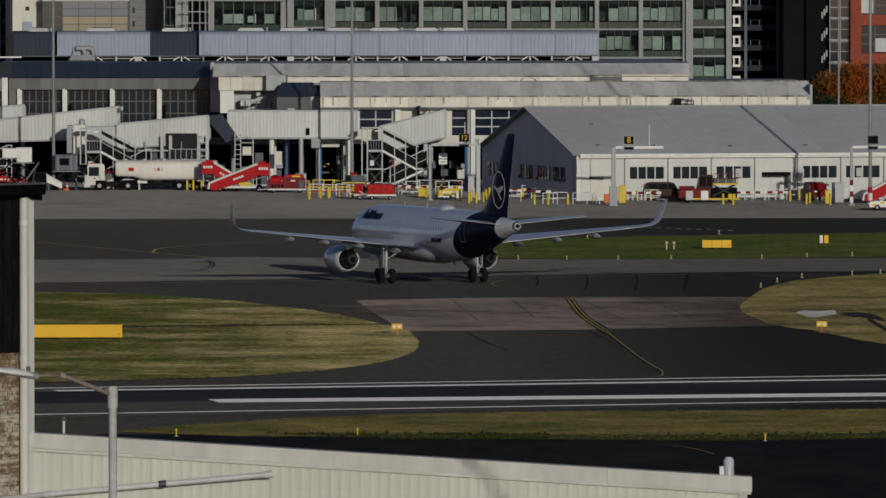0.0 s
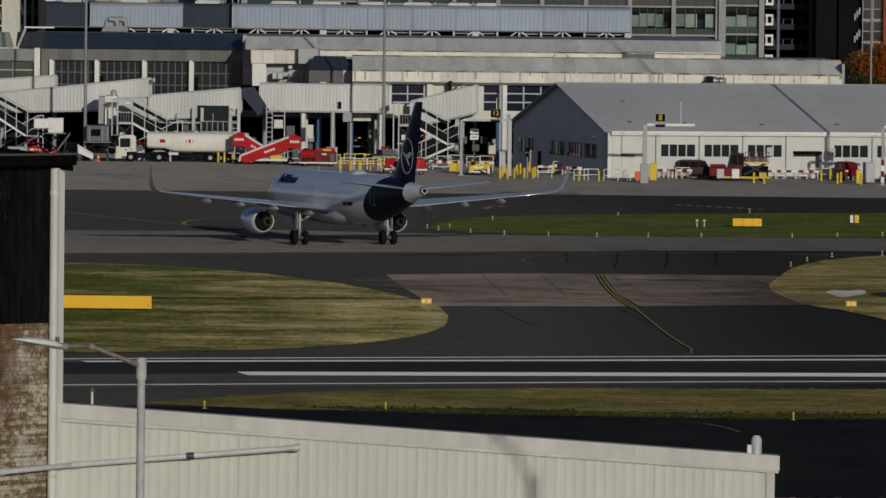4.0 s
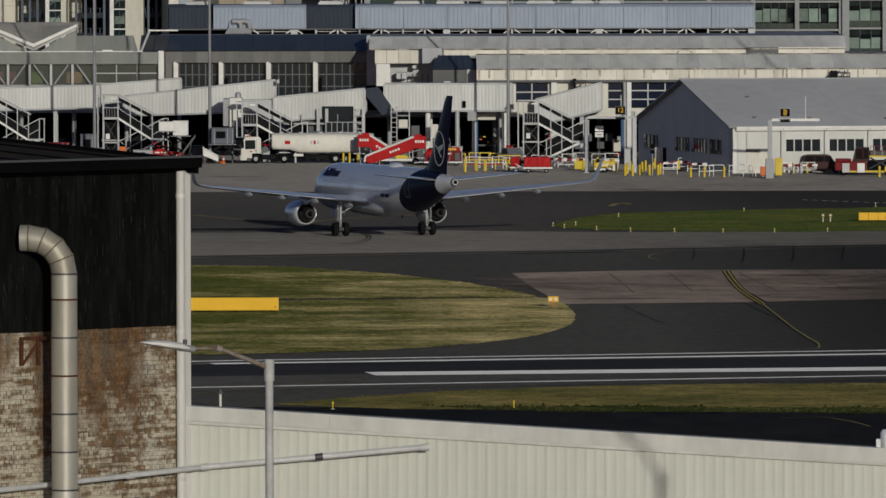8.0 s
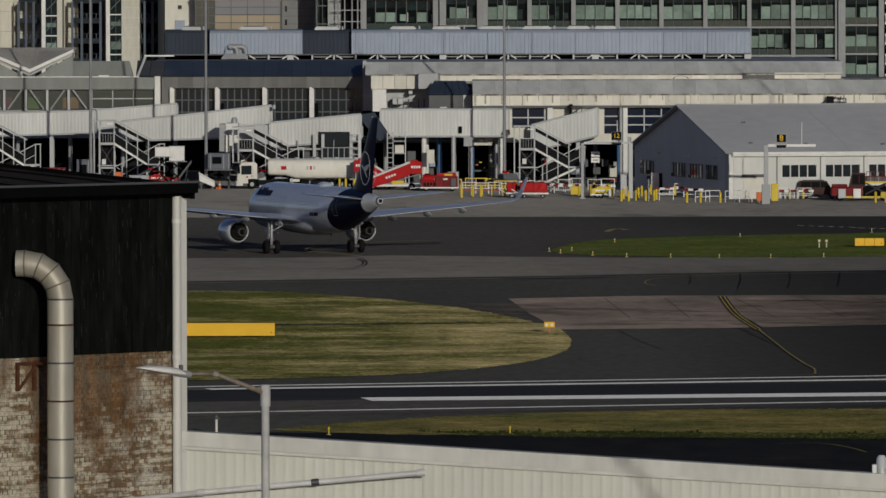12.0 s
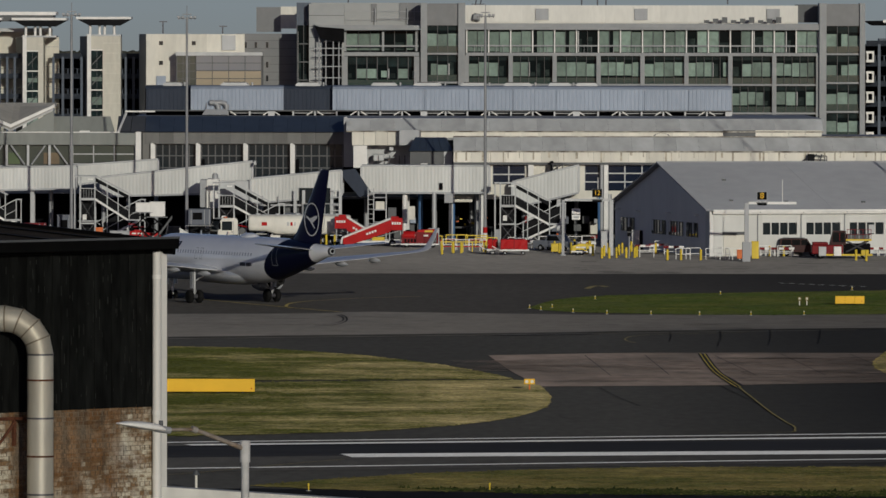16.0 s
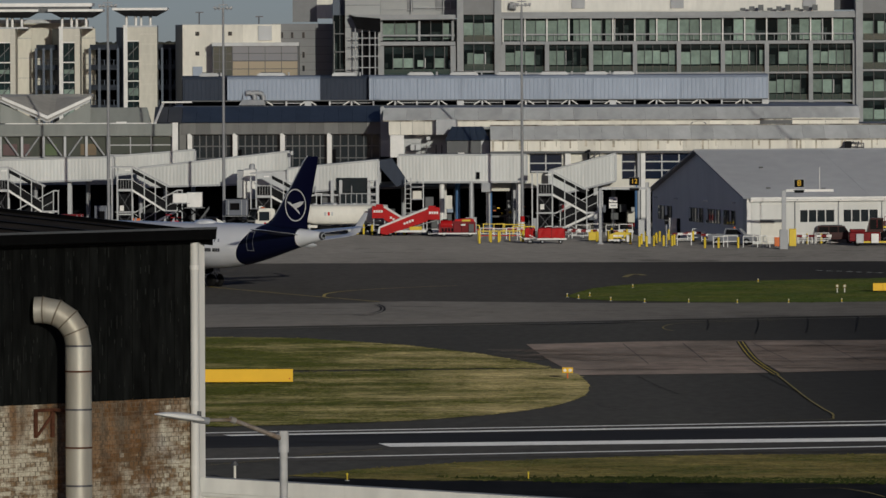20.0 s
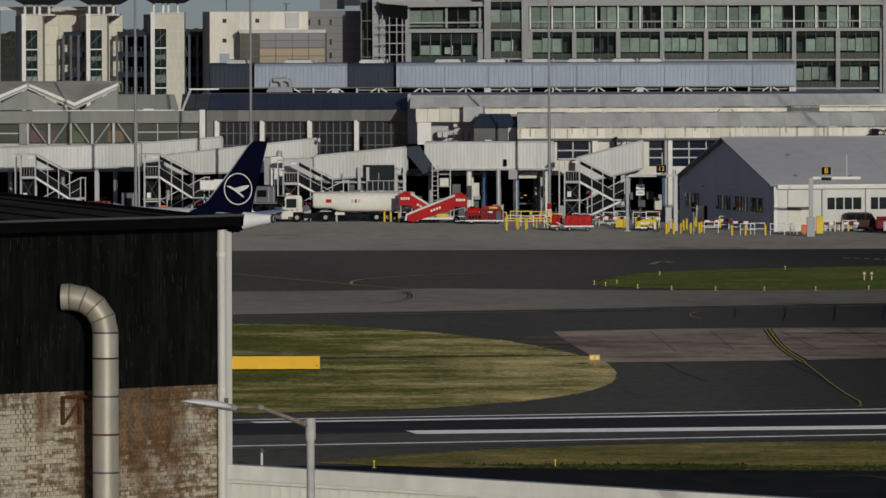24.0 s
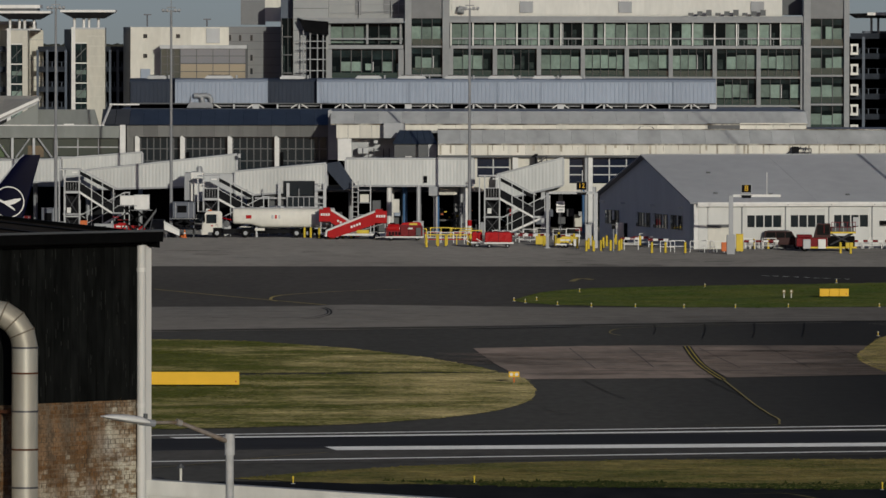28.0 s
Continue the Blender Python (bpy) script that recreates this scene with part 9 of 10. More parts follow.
crate("equipment_box", 814, 338, 1.2, 1.9, 1.0, "light_grey", "grey equipment cabinet on the apron", "box")
crate("grit_bin", 1031, 350, 1.3, 0.95, 0.8, "yellow", "yellow grit bin beside bollards", "bin")
crate("grit_bin", 1082, 352, 1.5, 1.0, 0.9, "yellow", "yellow grit bin beside bollards", "bin")
crate("grit_bin", 1360, 362, 0.8, 1.0, 0.7, "orange", "orange and yellow grit bin", "bin")
crate("grit_cabinet", 1386, 362, 0.75, 1.9, 0.5, "yellow", "yellow cabinet beside a stand post", "bin")
crate("equipment_box", 1119, 352, 0.7, 2.4, 0.6, "light_grey", "grey control cabinet on the apron", "box")
def board_pair(u, v, label):
    y = 384000 / (v + 41)
    r = root("apron_notice", pose((u - 784) * y / 16000, y, 0), label, "sign")
    part("pole", rod((0, 0, 0), (0, 0, 4.9), 0.045, 8), "dark_steel", r)
    for z in (3.7, 4.35):
        part("board", block(-0.45, 0.45, -0.06, -0.02, z, z + 0.55), "white", r)
        part("text_bar", block(-0.28, 0.28, -0.075, -0.062, z + 0.2, z + 0.35), "mid_grey", r)


sig = root("signal_post", pose((1169 - 784) * 953 / 16000, 953.0, 0), "slim signal post with a dark lamp head by the stores", "signal")
part("post", rod((0, 0, 0), (0, 0, 3.0), 0.06, 8), "mid_grey", sig)
part("lamp_head", block(-0.2, 0.2, -0.12, 0.12, 2.45, 3.45, 0.04), "black", sig)
part("lamp_hood", block(-0.22, 0.34, -0.2, -0.1, 2.85, 2.95), "dark_grey", sig)
part("foot", block(-0.2, 0.2, -0.2, 0.2, 0, 0.1), "dark_grey", sig)
board_pair(1075, 352, "two white notice boards on a pole")
crate("sandbag_sack", 1098, 353, 0.6, 0.8, 0.6, "white", "white bulk sack beside bollards", "sack")
crate("equipment_box", 1764, 362, 1.2, 2.2, 0.9, "light_grey", "grey control cabinet on the apron", "box")
crate("grit_bin", 1752, 364, 0.5, 1.5, 0.5, "yellow", "narrow yellow grit bin by the stores", "bin")
crate("cargo_container", 389, 336, 2.55, 3.95, 2.2, "shade_blue", "dark blue cargo container raised on a loader", "container", 2.2)
crate("catering_box", 296, 337, 1.6, 4.7, 1.6, "white", "white raised catering box on legs", "box", 3.7)
crate("catering_box", 321, 337, 1.7, 4.8, 1.6, "white", "white raised catering box with a long front", "box", 3.2)
crate("cargo_container", 157, 333, 1.9, 3.1, 1.6, "shade_blue", "slate blue cargo container in the shade", "container", 0.5)
crate("dolly_platform", 282, 338, 1.6, 0.9, 1.2, "white", "low white baggage dolly beside a tow tractor", "dolly", 0.4)
crate("equipment_box", 178, 336, 0.6, 1.1, 0.6, "cream", "small cream equipment cabinet by a stair", "box")
cone = root("traffic_cone", pose((207 - 784) * 1018 / 16000, 1018.0, 0), "orange traffic cone with a pale band", "cone", "traffic cones")
part("cone_body", rod((0, 0, 0.05), (0, 0, 0.95), 0.2, 12, 0.04), "orange", cone)
part("band", rod((0, 0, 0.45), (0, 0, 0.62), 0.135, 12, 0.105), "white", cone)
part("base", block(-0.26, 0.26, -0.26, 0.26, 0, 0.05), "orange", cone)
for u, v in ((214, 337), (198, 336), (105, 338), (404, 336), (410, 337), (668, 339)):
    y = 384000 / (v + 41)
    copy_thing(cone, pose((u - 784) * y / 16000, y, 0))
crate("baggage_trailer", 98, 337, 2.5, 2.4, 1.5, "dark_red", "dark red baggage trailer near a stair", "trailer", 0.5)
crate("baggage_trailer", 225, 337, 0.8, 1.9, 1.2, "orange", "orange baggage trailer below a stair", "trailer", 0.5)
crate("baggage_trailer", 250, 338, 2.2, 1.6, 1.2, "mid_grey", "pale baggage trailer with a cover", "trailer", 0.5)
belt_loader(330, 338, 3.0, "dark belt loader with a steeply raised boom", 1.9, "dark_grey")
slide = root("baggage_slide", pose((374 - 784) * 1016 / 16000, 1016, 0), "white sloping baggage slide beside a container", "slide")
part("chute", loft(bmesh.new(), [[(0, y, 0.95), (0, y, 1.75), (1.7, y, 0.75), (1.7, y, 0.25)] for y in (-0.6, 0.6)], smooth=False), "white", slide)
part("chute_side", loft(bmesh.new(), [[(-0.05, y, 1.7), (-0.05, y, 1.95), (1.72, y, 0.95), (1.72, y, 0.72)] for y in (-0.66, -0.6)], smooth=False), "bridge_white", slide)
for k, h in ((0.15, 0.95), (1.45, 0.35)):
    part("leg", block(k, k + 0.1, -0.55, -0.45, 0, h), "dark_steel", slide)
    part("leg", block(k, k + 0.1, 0.45, 0.55, 0, h), "dark_steel", slide)
tug(-31.9, 1016.0, 1.9, "red tow tractor with a canopy below the boxes", "red", True, 1.7)
tug(-31.55, 1022.0, 3.2, "dark red baggage tug in the shade")
tug(-46.34, 1024.0, 3.2, "red baggage tug near the stairs")
car(41.5, 968.0, 0, "maroon", "maroon off-road estate car parked by the stores", suv=True)
car(57.48, 966.0, -78, "dark_red", "red estate car parked nose outwards by the stores", suv=True)
M["ops_white"] = mat("white_yellow_car_paint", (0.7, 0.7, 0.66), 0.3)
ops = car(62.67, 925.0, 180, "ops_white", "white airfield car with yellow squares", estate=True)
for k in range(5):
    part("square", block(-1.7 + k * 0.8, -1.3 + k * 0.8, 0.9, 0.925, 0.5 + 0.22 * (k % 2), 0.72 + 0.22 * (k % 2)), "yellow", ops)
part("light_bar", block(-0.3, 0.0, -0.6, 0.6, 1.52, 1.66, 0.03), "orange", ops)
car(-40.82, 1022.0, 160, "dark_grey", "dark car in the undercroft with lit lamps")
M["car_silver"] = mat("silver_car_paint", (0.3, 0.31, 0.33), 0.3, 0.5, 0.03, 0.08, 2.0, 0.5)
pickup_car = car(0, 996.0, 2, "car_silver", "silver pickup truck with an orange beacon driving past the stores", pickup=True, name="pickup_truck")
part("beacon", rod((0.1, 0, 1.77), (0.1, 0, 1.93), 0.12, 10), "orange", pickup_car)
part("tub_rim", block(-2.55, -0.98, -0.85, 0.85, 1.1, 1.14, 0.01), "light_grey", pickup_car)
loader()
barriers()


# ---- airfield signs, lights and small posts ----
def board_sign(u0, u1, v_top, v_base, legs, label, material="sign_yellow"):
    y = 384000 / (v_base + 41)
    s = 16000 / y
    w, h = (u1 - u0) / s, (v_base - v_top) / s
    r = root("airfield_sign", pose((u0 - 784) / s, y, 0), label, "sign")
    n = 3 if legs == 3 else 1
    for k in range(n):
        part("panel", block(w * k / n + 0.01, w * (k + 1) / n - 0.01, -0.12, 0.12, 0.12, h, 0.02), material, r)
    for k in range(legs):
        x = w * (k + 0.5) / legs
        part("leg", rod((x, 0, 0), (x, 0, 0.12), 0.04, 8), "dark_steel", r)
    part("bolt_cap", block(w - 0.28, w - 0.2, -0.13, -0.118, 0.3, 0.38), "red", r)
    return r


def guard_light(u, v, label):
    """Twin yellow runway guard lamps in one box on a leg."""
    y = 384000 / (v + 41)
    r = root("runway_guard_light", pose((u - 784) * y / 16000, y, 0), label, "light")
    part("leg", rod((0, 0, 0), (0, 0, 0.42), 0.05, 8), "orange", r)
    b = part("housing", block(-0.36, 0.36, -0.15, 0.15, 0.38, 0.75, 0.03), "sign_yellow", r)
    for k in (-0.18, 0.18):
        part("lens", rod((k, -0.17, 0.56), (k, -0.14, 0.56), 0.11, 14), "cream", b)
    return r


M["lamp_cream"] = mat("cream_lamp_glass", (0.6, 0.56, 0.42), 0.4, 0, 0.05, 0.1, 5.0, 1.0)


def edge_light(u, v, label, h=0.4, material="white"):
    y = 384000 / (v + 41)
    r = root("edge_light", pose((u - 784) * y / 16000, y, 0), label, "light", "taxiway edge lights")
    part("stem", rod((0, 0, 0), (0, 0, h * 0.7), 0.035, 8), "yellow" if material == "lamp_cream" else material, r)
    part("lamp", rod((0, 0, h * 0.7), (0, 0, h), 0.06, 10, 0.045), material, r)
    part("base_plate", rod((0, 0, 0), (0, 0, 0.05), 0.13, 10), "mid_grey", r)
    return r


board_sign(290, 507, 574, 600, 5, "long plain yellow airfield sign in the grass")
board_sign(1534, 1586, 426, 442, 3, "plain yellow airfield sign board")
board_sign(1750, 1758, 418, 434, 1, "small yellow and white airfield marker board")
board_sign(1742, 1748, 418, 434, 1, "small white airfield marker board", "white")
guard_light(993, 593, "yellow runway guard light on a leg")
guard_light(1746, 590, "yellow runway guard light on a leg")
for u in (1471, 1484):
    y = 384000 / (443 + 41)
    r = root("marker_lamp", pose((u - 784) * y / 16000, y, 0), "small yellow guard lamp on a post", "marker")
    part("post", rod((0, 0, 0), (0, 0, 0.5), 0.05, 8), "cream", r)
    part("housing", block(-0.16, 0.16, -0.06, 0.06, 0.42, 0.76, 0.03), "taxi_yellow", r)
    part("lens", rod((0, -0.08, 0.61), (0, -0.055, 0.61), 0.1, 12), "lamp_cream", r)
for u, v in ((993, 449), (1013, 452), (1033, 448), (1070, 456), (1109, 433), (1130, 459), (1208, 460), (1294, 461), (1331, 424), (1385, 461), (1479, 460), (1564, 416), (1640, 459), (1720, 457), (1800, 455), (1638, 510), (1667, 501), (1711, 493), (1800, 489), (1850, 486)):
    edge_light(u, v, "small pale taxiway edge light", 0.36, "lamp_cream")
for u, v in ((602, 773), (923, 772), (1646, 783)):
    edge_light(u, v, "small yellow airfield edge post", 0.42, "yellow")
y = 384000 / (770 + 41)
r = root("wind_marker", pose((403 - 784) * y / 16000, y, 0), "yellow banded post with a grey dish on top", "marker")
part("post", rod((0, 0, 0), (0, 0, 0.75), 0.07, 10), "cream", r)
part("dish", rod((0, 0, 0.75), (0, 0, 0.9), 0.2, 14, 0.16), "dark_grey", r)
part("dish_neck", rod((0, 0, 0.9), (0, 0, 0.98), 0.08, 10), "dark_grey", r)
# water-filled barriers on the near taxiway
for k, c in enumerate(("orange", "white", "orange", "white")):
    y = 388.0
    r = root("water_barrier", pose((1608 - 784) * y / 16000 + k * 1.92, y, 0), f"{'red' if c == 'orange' else 'white'} plastic water-filled road barrier", "barrier", "water-filled barriers")
    part("block", prism(bmesh.new(), [(0, 0), (1.88, 0), (1.86, 0.25), (1.82, 0.66), (0.06, 0.66), (0.02, 0.25)], -0.18, 0.18), c, r)
    part("cap", block(0.8, 1.05, -0.08, 0.08, 0.66, 0.7), "dark_grey", r)


# ---- markings and seams ----
line("taxi_line", [(16.4, 843.96), (17.08, 851.44), (17.81, 853.33), (18.37, 849.56)], 0.6, 0.03, "yellow_line", "short curved yellow taxi line")
for k in range(9):
    a = 1445 + k * 17
    line("taxi_dash", [((a - 784) * 0.0531, 384000 / (403.5 + k * 0.75 + 41)), ((a + 9 - 784) * 0.0531, 384000 / (404 + k * 0.75 + 41))], 0.3, 0.03, "white_line", "white dash on dark asphalt", smooth=False)
line("taxi_line", [(17.3, 697.5), (16.75, 701.0), (16.7, 706.0), (17.3, 711.5), (18.7, 715.3), (21.35, 717.76), (26.5, 720.5)], 0.13, 0.03, "yellow_line", "faint worn yellow line")
M["seam"] = mat("tar_seam", (0.025, 0.0245, 0.0235), 0.95, 0, 0.2, 0.2, 3, 0.5, spec=0.02)
for pts in ([(20.61, 723.16), (20.52, 713.75), (19.93, 699.45)], [(24.77, 725.9), (24.31, 709.8), (23.4, 690.65)], [(28.82, 727.27), (28.21, 709.8), (27.29, 691.89)], [(32.97, 728.65), (32.19, 712.43), (31.2, 694.39)], [(12.63, 610.49), (13.58, 593.51), (14.7, 579.19)], [(9.2, 563.88), (9.99, 558.95), (10.98, 555.72)], [(20.93, 613.42), (21.57, 599.06), (22.43, 582.7)], [(-18.58, 693.14), (5.17, 713.75), (36.95, 724.53)], [(9.08, 672.5), (12.91, 674.87), (21.84, 677.25)], [(8.24, 610.49), (23.58, 612.44), (35.4, 618.36)], [(24.71, 456.6), (22.3, 459.88), (19.96, 458.78)]):
    line("asphalt_seam", pts, 0.06, 0.025, "seam", "dark tar seam in the asphalt")
M["pale_earth"] = mat("bare_pale_patch", (0.36, 0.355, 0.34), 0.9, 0, 0.3, 0.3, 0.6, 0.2, spec=0.05)
patch("bare_patch", curve([(36.82, 643.22), (37.56, 647.55), (38.63, 646.46), (39.82, 647.55), (39.51, 641.07), (38.19, 635.76), (37.33, 634.71), (36.98, 638.94), (36.82, 643.22)], 4)[:-1], 0.04, "pale_earth", "bare pale patch in the grass", "ground")
M["mud"] = mat("dark_mud", (0.05, 0.04, 0.03), 0.9, 0, 0.3, 0.3, 0.6, 0.2)
line("bare_track", [(41.29, 631.58), (41.22, 623.38), (41.19, 612.44), (41.35, 600.94)], 0.4, 0.045, "mud", "dark worn track in the grass")
patch("bare_patch", curve([(39.64, 640.0), (40.91, 644.3), (42.17, 638.94), (42.13, 626.43), (41.36, 632.62), (40.37, 635.76), (39.64, 640.0)], 4)[:-1], 0.04, "mud", "bare dark patch in the grass", "ground")


def scuffs(name, box_uv, n, seed, material, label, slim=0.06, reach=5.0, slope=0.25):
    """Many short worn marks on the paving, in one mesh."""
    rnd = random.Random(seed)
    bm = bmesh.new()
    u0, u1, v0, v1 = box_uv
    for k in range(n):
        y = 384000 / (rnd.uniform(v0, v1) + 41)
        x = (rnd.uniform(u0, u1) - 784) * y / 16000
        ln, w, sl = rnd.uniform(reach * 0.1, reach), rnd.uniform(slim, slim * 4), rnd.uniform(-slope, slope)
        bm.faces.new([bm.verts.new(p) for p in ((x, y, 0.022), (x + ln, y + sl * ln, 0.022), (x + ln * 0.97, y + sl * ln + w, 0.022), (x + 0.1, y + w, 0.022))])
    tagged(part(name, bm, material), label, "marking", kind="stuff")


scuffs("apron_marks", (330, 1700, 346, 386), 150, 41, "concrete", "pale scuff marks on the apron", 0.12)
scuffs("apron_stains", (330, 1700, 348, 386), 45, 42, "worn_asphalt", "dark oil stains on the apron", 0.2)
scuffs("taxiway_marks", (330, 1700, 460, 486), 50, 43, "worn_asphalt", "dark tyre marks on concrete", 0.12)
scuffs("slab_marks", (1000, 1680, 532, 580), 160, 44, "concrete", "pale tyre streaks on the brown slab", 0.06)
scuffs("asphalt_marks", (340, 1700, 590, 664), 130, 45, "old_asphalt", "pale scuffs on dark asphalt", 0.04)
scuffs("asphalt_marks", (340, 1700, 392, 455), 60, 46, "asphalt", "dark patches on worn asphalt", 0.12)
scuffs("near_marks", (560, 2100, 786, 900), 240, 47, "asphalt", "faint pale scuffs on dark new asphalt", 0.03)
scuffs("slab_marks", (1000, 1680, 532, 580), 90, 48, "asphalt", "dark tyre streaks on the brown slab", 0.08)
M["pink_concrete"] = mat("pinkish_worn_concrete", (0.165, 0.128, 0.115), 0.9, 0, 0.16, 0.2, 0.9, 0.1, 0.15, (0.12, 0.096, 0.085), stretch=(1, 0.3, 1), spec=0.05, x_tone=(20, 36, 1.25, 0.57))
scuffs("slab_streaks", (1010, 1660, 536, 578), 110, 50, "pink_concrete", "long pinkish worn streaks along the slab", 0.2, 11.0, 0.05)
scuffs("slab_streaks", (1010, 1660, 534, 580), 30, 51, "worn_asphalt", "long dark worn streaks along the slab", 0.12, 12.0, 0.05)
scuffs("slab_edge_streaks", (850, 1000, 541, 560), 90, 52, "brown_concrete", "broken brown edge of the slab", 0.12, 5.0, 0.05)
scuffs("taxiway_streaks", (300, 1750, 462, 492), 60, 53, "apron", "pale worn streaks along the concrete strip", 0.1, 12.0, 0.05)
scuffs("taxiway_streaks", (300, 1750, 500, 530), 60, 54, "old_asphalt", "pale worn streaks along the asphalt", 0.06, 14.0, 0.1)
edge = [(-64.41, 694.39), (-19.25, 709.8), (5.21, 719.1), (35.91, 732.82), (88.6, 739.88)]
line("taxiway_joint", [(x, y - 1.4) for x, y in edge], 2.2, 0.013, "asphalt", "dark sealed joint along the concrete strip")
line("taxiway_joint", [(x, y - 4.2) for x, y in edge[:4]], 0.8, 0.013, "concrete", "thin pale joint along the asphalt")
line("taxiway_joint", [(-71.23, 768.8), (-17.47, 768.8), (-6.0, 772.4)], 1.8, 0.014, "asphalt", "dark sealed joint along the concrete strip")
scuffs("runway_marks", (340, 1700, 668, 745), 90, 49, "rubber", "black tyre streaks along the runway", 0.03)
line("taxi_line", [((u - 784) * 24 / (v + 41), 384000 / (v + 41)) for u, v in ((1394, 791), (1470, 790), (1520, 797), (1554, 806))], 0.12, 0.03, "yellow_line", "faint yellow line curving over dark asphalt")
for pts in ([(-6.31, 764.94), (-5.79, 758.89), (-5.72, 750.0), (-6.45, 742.75), (-7.82, 739.88)], [(-6.04, 766.47), (-5.5, 758.89), (-5.43, 748.54), (-6.24, 739.88), (-7.79, 737.04)]):
    line("tyre_mark", pts, 0.16, 0.028, "rubber", "curved black tyre mark")
patch("puddle_stain", curve([(5.4, 713.75), (7.9, 717.76), (14.23, 720.45), (14.15, 716.42), (7.85, 713.75), (5.4, 713.75)], 4)[:-1], 0.012, "rubber", "dark seam stain along the taxiway", "marking")


# ---- grass blades, trees and far woods ----
def grass_stuff(name, outline, seed, step, label, colours, tall=1.0):
    """Clumps of short upright blades over a patch of ground, in one mesh."""
    rnd = random.Random(seed)
    xs, ys = [p[0] for p in outline], [p[1] for p in outline]

    def inside(x, y):
        hit = False
        n = len(outline)
        for i in range(n):
            ax, ay = outline[i]
            bx, by = outline[(i + 1) % n]
            if (ay > y) != (by > y) and x < (bx - ax) * (y - ay) / (by - ay) + ax:
                hit = not hit
        return hit
    verts, faces = [], []
    y = min(ys)
    while y < max(ys):
        x = max(min(xs), -60)
        while x < min(max(xs), 78):
            px, py = x + rnd.uniform(-0.25, 0.25), y + rnd.uniform(-step, step) * 0.5
            if inside(px, py):
                h = tall * rnd.uniform(0.012, 0.02) * (1.0 + 0.7 * noise.noise((px * 0.15, py * 0.08, seed)))
                for b in range(6):
                    a = px + rnd.uniform(-0.3, 0.3)
                    c = py + rnd.uniform(-0.2, 0.2)
                    w = rnd.uniform(0.06, 0.14)
                    k = len(verts)
                    tilt = rnd.uniform(-0.05, 0.05)
                    verts += [(a - w, c, 0.02), (a + w, c, 0.02), (a + tilt, c + rnd.uniform(0.0, 0.06), 0.02 + h * rnd.uniform(0.7, 1.3))]
                    faces.append((k, k + 1, k + 2))
            x += 0.42
        y += step
    for i in range(len(outline)):   # taller tufts along the rim
        a, b = Vector(outline[i]), Vector(outline[(i + 1) % len(outline)])
        for k in range(int((b - a).length / 0.16)):
            p = a.lerp(b, rnd.random())
            if abs(p.x) > 60 or rnd.random() > 0.35 + 0.6 * noise.noise((p.x * 0.6, p.y * 0.2, 1.0)):
                continue
            w, h = rnd.uniform(0.05, 0.15), tall * rnd.uniform(0.02, 0.06)
            c, k = p.y + rnd.uniform(-0.8, 0.8), len(verts)
            verts += [(p.x - w, c, 0.02), (p.x + w, c, 0.02), (p.x + rnd.uniform(-0.1, 0.1), c + 0.03, 0.02 + h)]
            faces.append((k, k + 1, k + 2))
    me = bpy.data.meshes.new(name)
    me.from_pydata(verts, [], faces)
    me.materials.append(M[colours])
    ob = new(name, me)
    return tagged(ob, label, "grass", kind="stuff")


grass_stuff("grass_blades", [(-36.96, 700.73), (-18.67, 688.17), (-11.29, 684.49), (-3.51, 668.99), (1.87, 651.95), (5.77, 632.62), (7.06, 624.39), (-7.16, 622.37), (-32.62, 618.36)], 1, 0.9, "short dry grass blades on a verge", "blades_dry")
grass_stuff("grass_blades", [(-32.46, 615.38), (-7.12, 619.35), (7.24, 622.37), (8.65, 612.44), (9.13, 593.51), (8.5, 576.58), (6.18, 561.4), (2.62, 550.93), (-2.85, 542.37), (-9.55, 537.82), (-28.02, 531.12)], 2, 0.8, "short dry grass blades on a rounded verge", "blades_dry")
grass_stuff("grass_blades", [(55.8, 734.23), (48.0, 727.27), (40.71, 711.11), (36.95, 690.65), (33.66, 657.53), (33.21, 643.22), (34.07, 622.37), (36.95, 605.68), (39.53, 588.96), (43.82, 576.58)], 3, 0.8, "short dry grass blades on a rounded verge", "blades_worn")
grass_stuff("grass_blades", [(-8.47, 477.02), (-4.36, 484.24), (0.49, 490.42), (6.68, 494.85), (14.51, 498.05), (25.43, 498.7), (38.1, 501.31), (35.72, 470.01), (23.82, 467.15), (15.12, 468.86), (6.35, 470.59), (-2.48, 472.32)], 4, 0.5, "rough yellowing grass blades along the runway", "blades_rough")
grass_stuff("grass_blades", [(10.11, 785.28), (12.93, 808.42), (17.78, 822.27), (32.07, 832.97), (64.42, 847.68), (58.84, 774.19), (29.51, 766.47), (16.67, 771.08), (11.95, 777.33)], 5, 1.2, "short green grass blades on an island", "blades_green")
grass_stuff("weeds", [(-0.71, 474.66), (6.4, 474.07), (15.25, 472.91), (24.06, 471.74), (36.07, 474.66), (35.68, 469.44), (23.77, 466.02), (15.08, 467.72), (6.33, 468.86)], 6, 0.5, "ragged green weeds along the edge of dark paving", "weeds", 3.5)


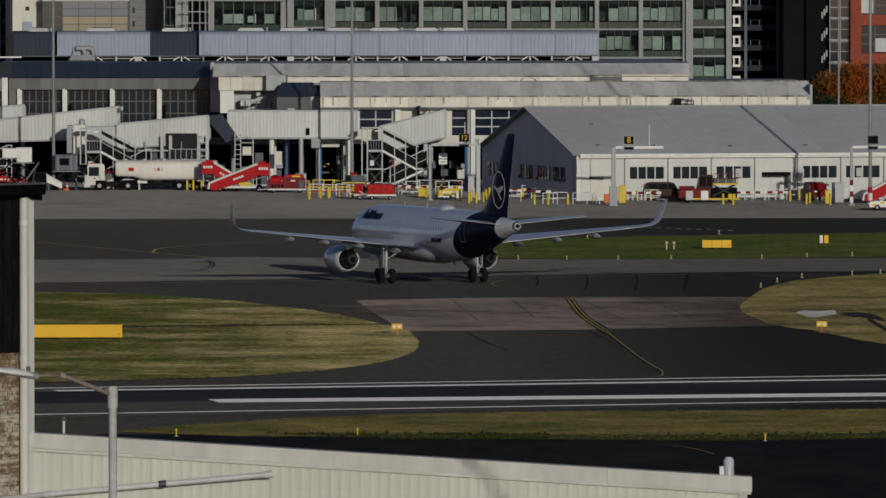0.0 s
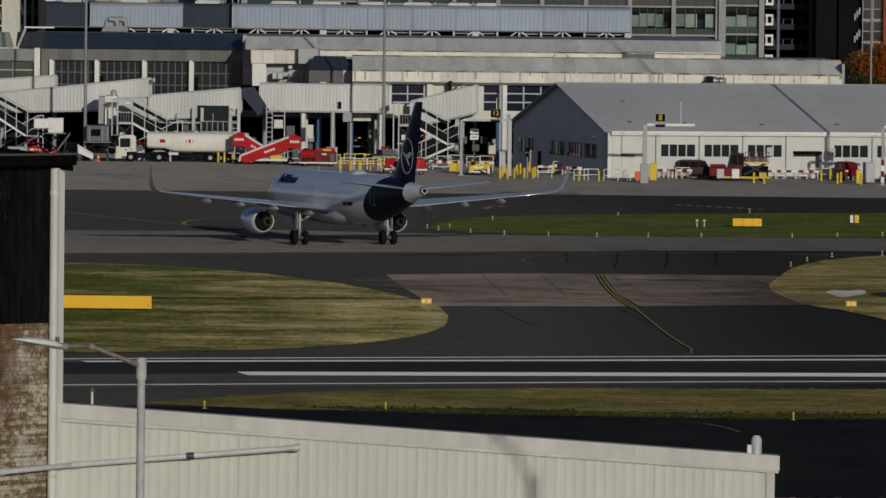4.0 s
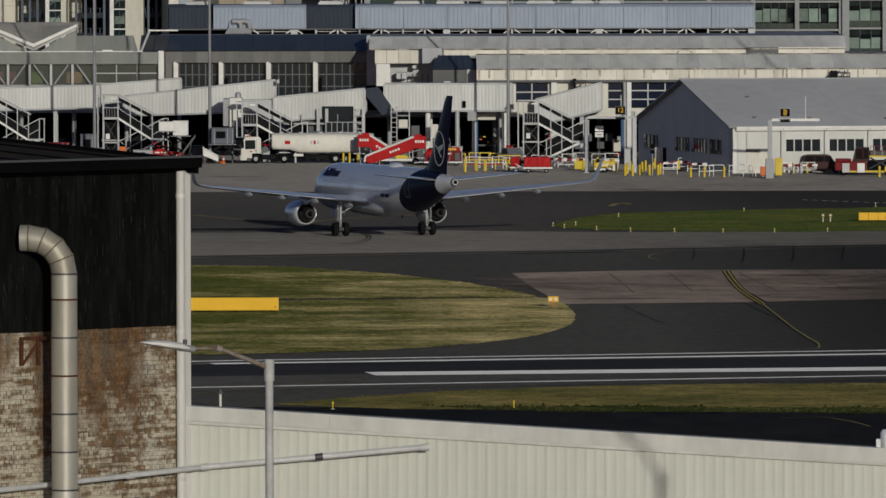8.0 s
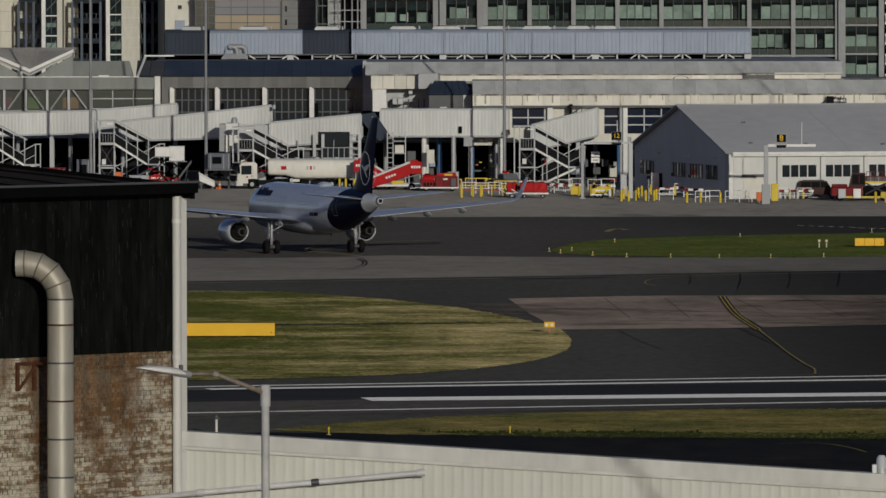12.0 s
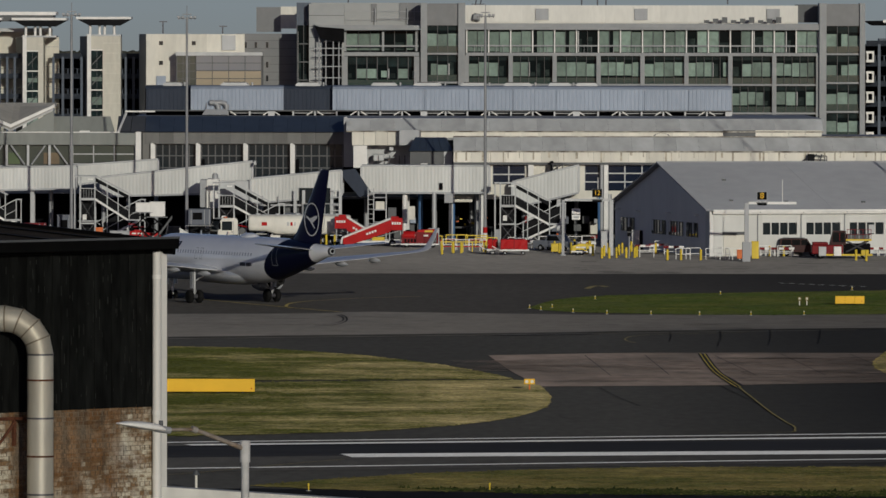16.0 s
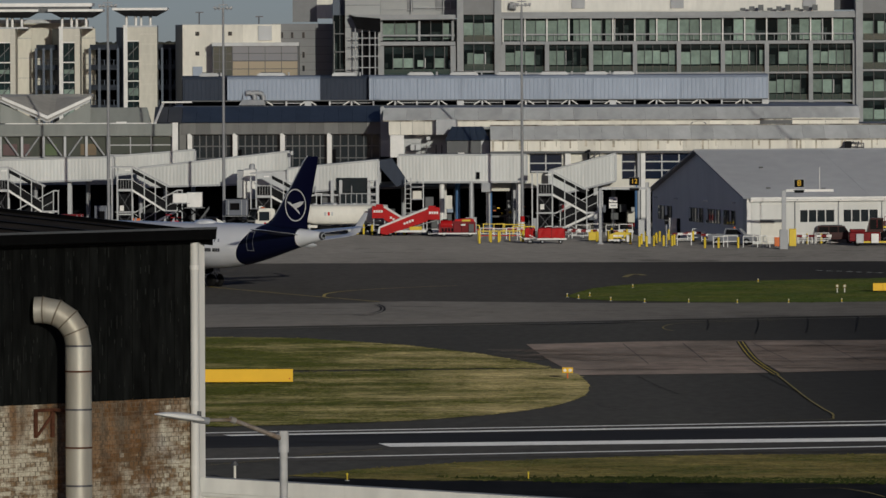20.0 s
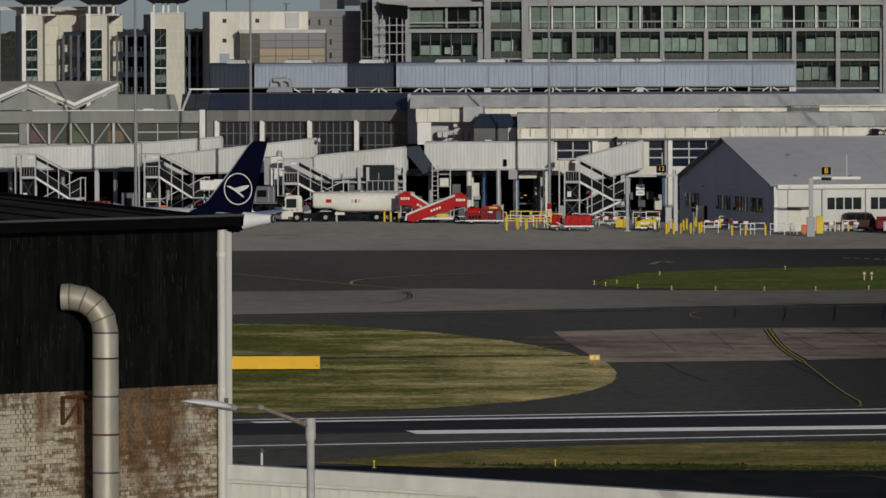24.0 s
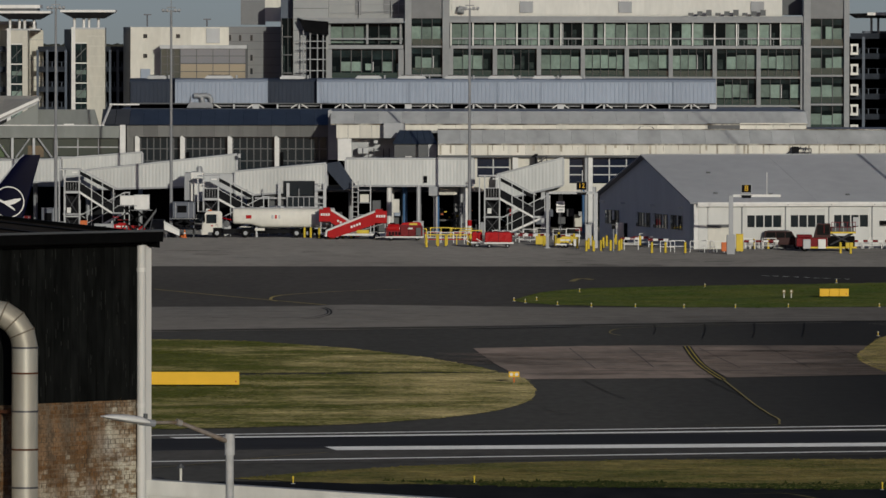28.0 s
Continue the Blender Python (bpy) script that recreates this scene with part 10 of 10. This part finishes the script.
def tree(x, y, h, spread, seed, leaves, material, label):
    """A tapered trunk with limbs and a crown of many small leaf clumps with gaps."""
    rnd = random.Random(seed)
    r = root("tree", pose(x, y, 0), label, "tree")
    bm = bmesh.new()
    tube(bm, (0, 0, 0), (0.1, 0, h * 0.4), 0.28, 10, 0.18)
    tips = []
    for i in range(11):
        a = i * 2.4 + rnd.uniform(-0.3, 0.3)
        z0 = h * rnd.uniform(0.25, 0.42)
        tip = Vector((spread * rnd.uniform(0.4, 0.8) * math.cos(a), spread * rnd.uniform(0.4, 0.8) * math.sin(a), h * rnd.uniform(0.5, 0.92)))
        tube(bm, (0.06, 0, z0), tip, 0.1, 6, 0.03)
        tips.append(tip)
    tips.append(Vector((0, 0, h * 0.93)))
    part("trunk", bm, "bark", r)
    verts, faces = [], []
    for i in range(leaves):
        c = rnd.choice(tips)
        d = Vector((rnd.gauss(0, 1), rnd.gauss(0, 1), rnd.gauss(0, 0.8)))
        p = c + d * spread * 0.2
        s = rnd.uniform(0.07, 0.18)
        q = Euler((rnd.uniform(0, 6.3), rnd.uniform(0, 6.3), rnd.uniform(0, 6.3))).to_matrix()
        k = len(verts)
        for vx, vy in ((-s, -s * 0.6), (s, -s * 0.6), (s * 0.8, s * 0.7), (-s * 0.7, s * 0.6)):
            verts.append(p + q @ Vector((vx, vy, 0)))
        faces.append((k, k + 1, k + 2, k + 3))
    me = bpy.data.meshes.new("crown")
    me.from_pydata([tuple(v) for v in verts], [], faces)
    me.materials.append(M[material])
    crown = new("crown", me)
    crown.parent = r
    return r


M["autumn"] = blade_material("autumn_leaves", (0.075, 0.07, 0.014), (0.25, 0.05, 0.01), 0.08, False)
M["dark_leaves"] = blade_material("dark_evergreen_leaves", (0.012, 0.02, 0.008), (0.03, 0.04, 0.015), 0.0, False)
tree(71.75, 1130.0, 12.5, 4.6, 11, 10400, "autumn", "broad autumn tree with orange and green leaves")
tree(77.27, 1128.0, 13.3, 4.8, 12, 11200, "autumn", "broad autumn tree turning bright orange")
tree(82.49, 1132.0, 12.5, 4.6, 13, 8000, "autumn", "broad autumn tree with orange leaves")
tree(68.48, 1125.0, 9.0, 2.6, 14, 3200, "dark_leaves", "dark evergreen tree beside a tower")


def far_woods():
    verts, faces = [], []
    rnd = random.Random(3)
    for i in range(2600):
        x = rnd.uniform(-900, 900)
        y = rnd.uniform(3900, 4100)
        top = 24 - (0 + 41) * y / 16000 + 3.5 * noise.noise((x * 0.01, 0, 0)) + rnd.uniform(-2, 1)
        w = rnd.uniform(3, 8)
        k = len(verts)
        n = 7
        for j in range(n):
            a = math.pi * j / (n - 1)
            verts.append((x + w * math.cos(a) * rnd.uniform(0.8, 1.1), y, max(0.0, top - w * 0.6 + w * 0.6 * math.sin(a) * rnd.uniform(0.8, 1.2))))
        verts += [(x - w, y, 0), (x + w, y, 0)]
        faces.append(tuple([k + n + 1] + list(range(k, k + n)) + [k + n]))
    # leaf colour greyed, with the haze of distance put into it
    M["hazy_leaves"] = blade_material("grey_winter_woods", (0.036, 0.042, 0.036), (0.06, 0.058, 0.05), 0.0, False)
    me = bpy.data.meshes.new("far_woods")
    me.from_pydata(verts, [], faces)
    me.materials.append(M["hazy_leaves"])
    tagged(new("far_woods", me), "distant dark line of woods beyond the airport", "woods", kind="stuff")


far_woods()


# ---- small pieces of walls, last ----
bricks(hg)


# ---- what moves ----
def motions():
    # seconds, place of the main wheels, heading turned left from straight away
    taxi = [(0.0, 12.0, 707.5, 18.1), (2.5, 6.3, 726.5, 18.4), (5.0, 0.7, 743.0, 18.4), (8.0, -4.3, 758.5, 17.4), (11.0, -8.6, 774.5, 16.6),
            (13.0, -11.6, 786.5, 18.5), (15.5, -14.9, 797.5, 25.0), (17.0, -17.7, 805.1, 29.8), (19.0, -21.7, 813.0, 36.5), (21.0, -26.8, 820.3, 45.5),
            (24.0, -36.2, 827.7, 64.0), (26.0, -43.7, 830.0, 76.0), (27.0, -47.8, 831.0, 82.0), (28.0, -51.9, 831.5, 86.0)]
    drive = [(0.0, 8.6, 1012.0), (12.0, 8.6, 1012.0), (13.5, 10.4, 1003.0), (15.5, 14.8, 991.0), (17.0, 18.5, 983.0), (18.0, 22.2, 973.0), (19.0, 25.6, 967.0),
             (20.0, 30.3, 962.6), (21.0, 36.6, 961.9), (22.5, 45.0, 962.8), (24.5, 56.0, 962.6), (28.0, 56.0, 962.6)]
    turns = [-72, -72, -70, -45, -30, -32, -28, -14, 2, 3, 0, 0]
    walk(pickup_car, [(t, pose(x, y, 0.02, 0, 0, a)) for (t, x, y), a in zip(drive, turns)])
    walk(plane, [(t, pose(x, y, 0.02, 0, 0, 90 + a)) for t, x, y, a in taxi])


motions()
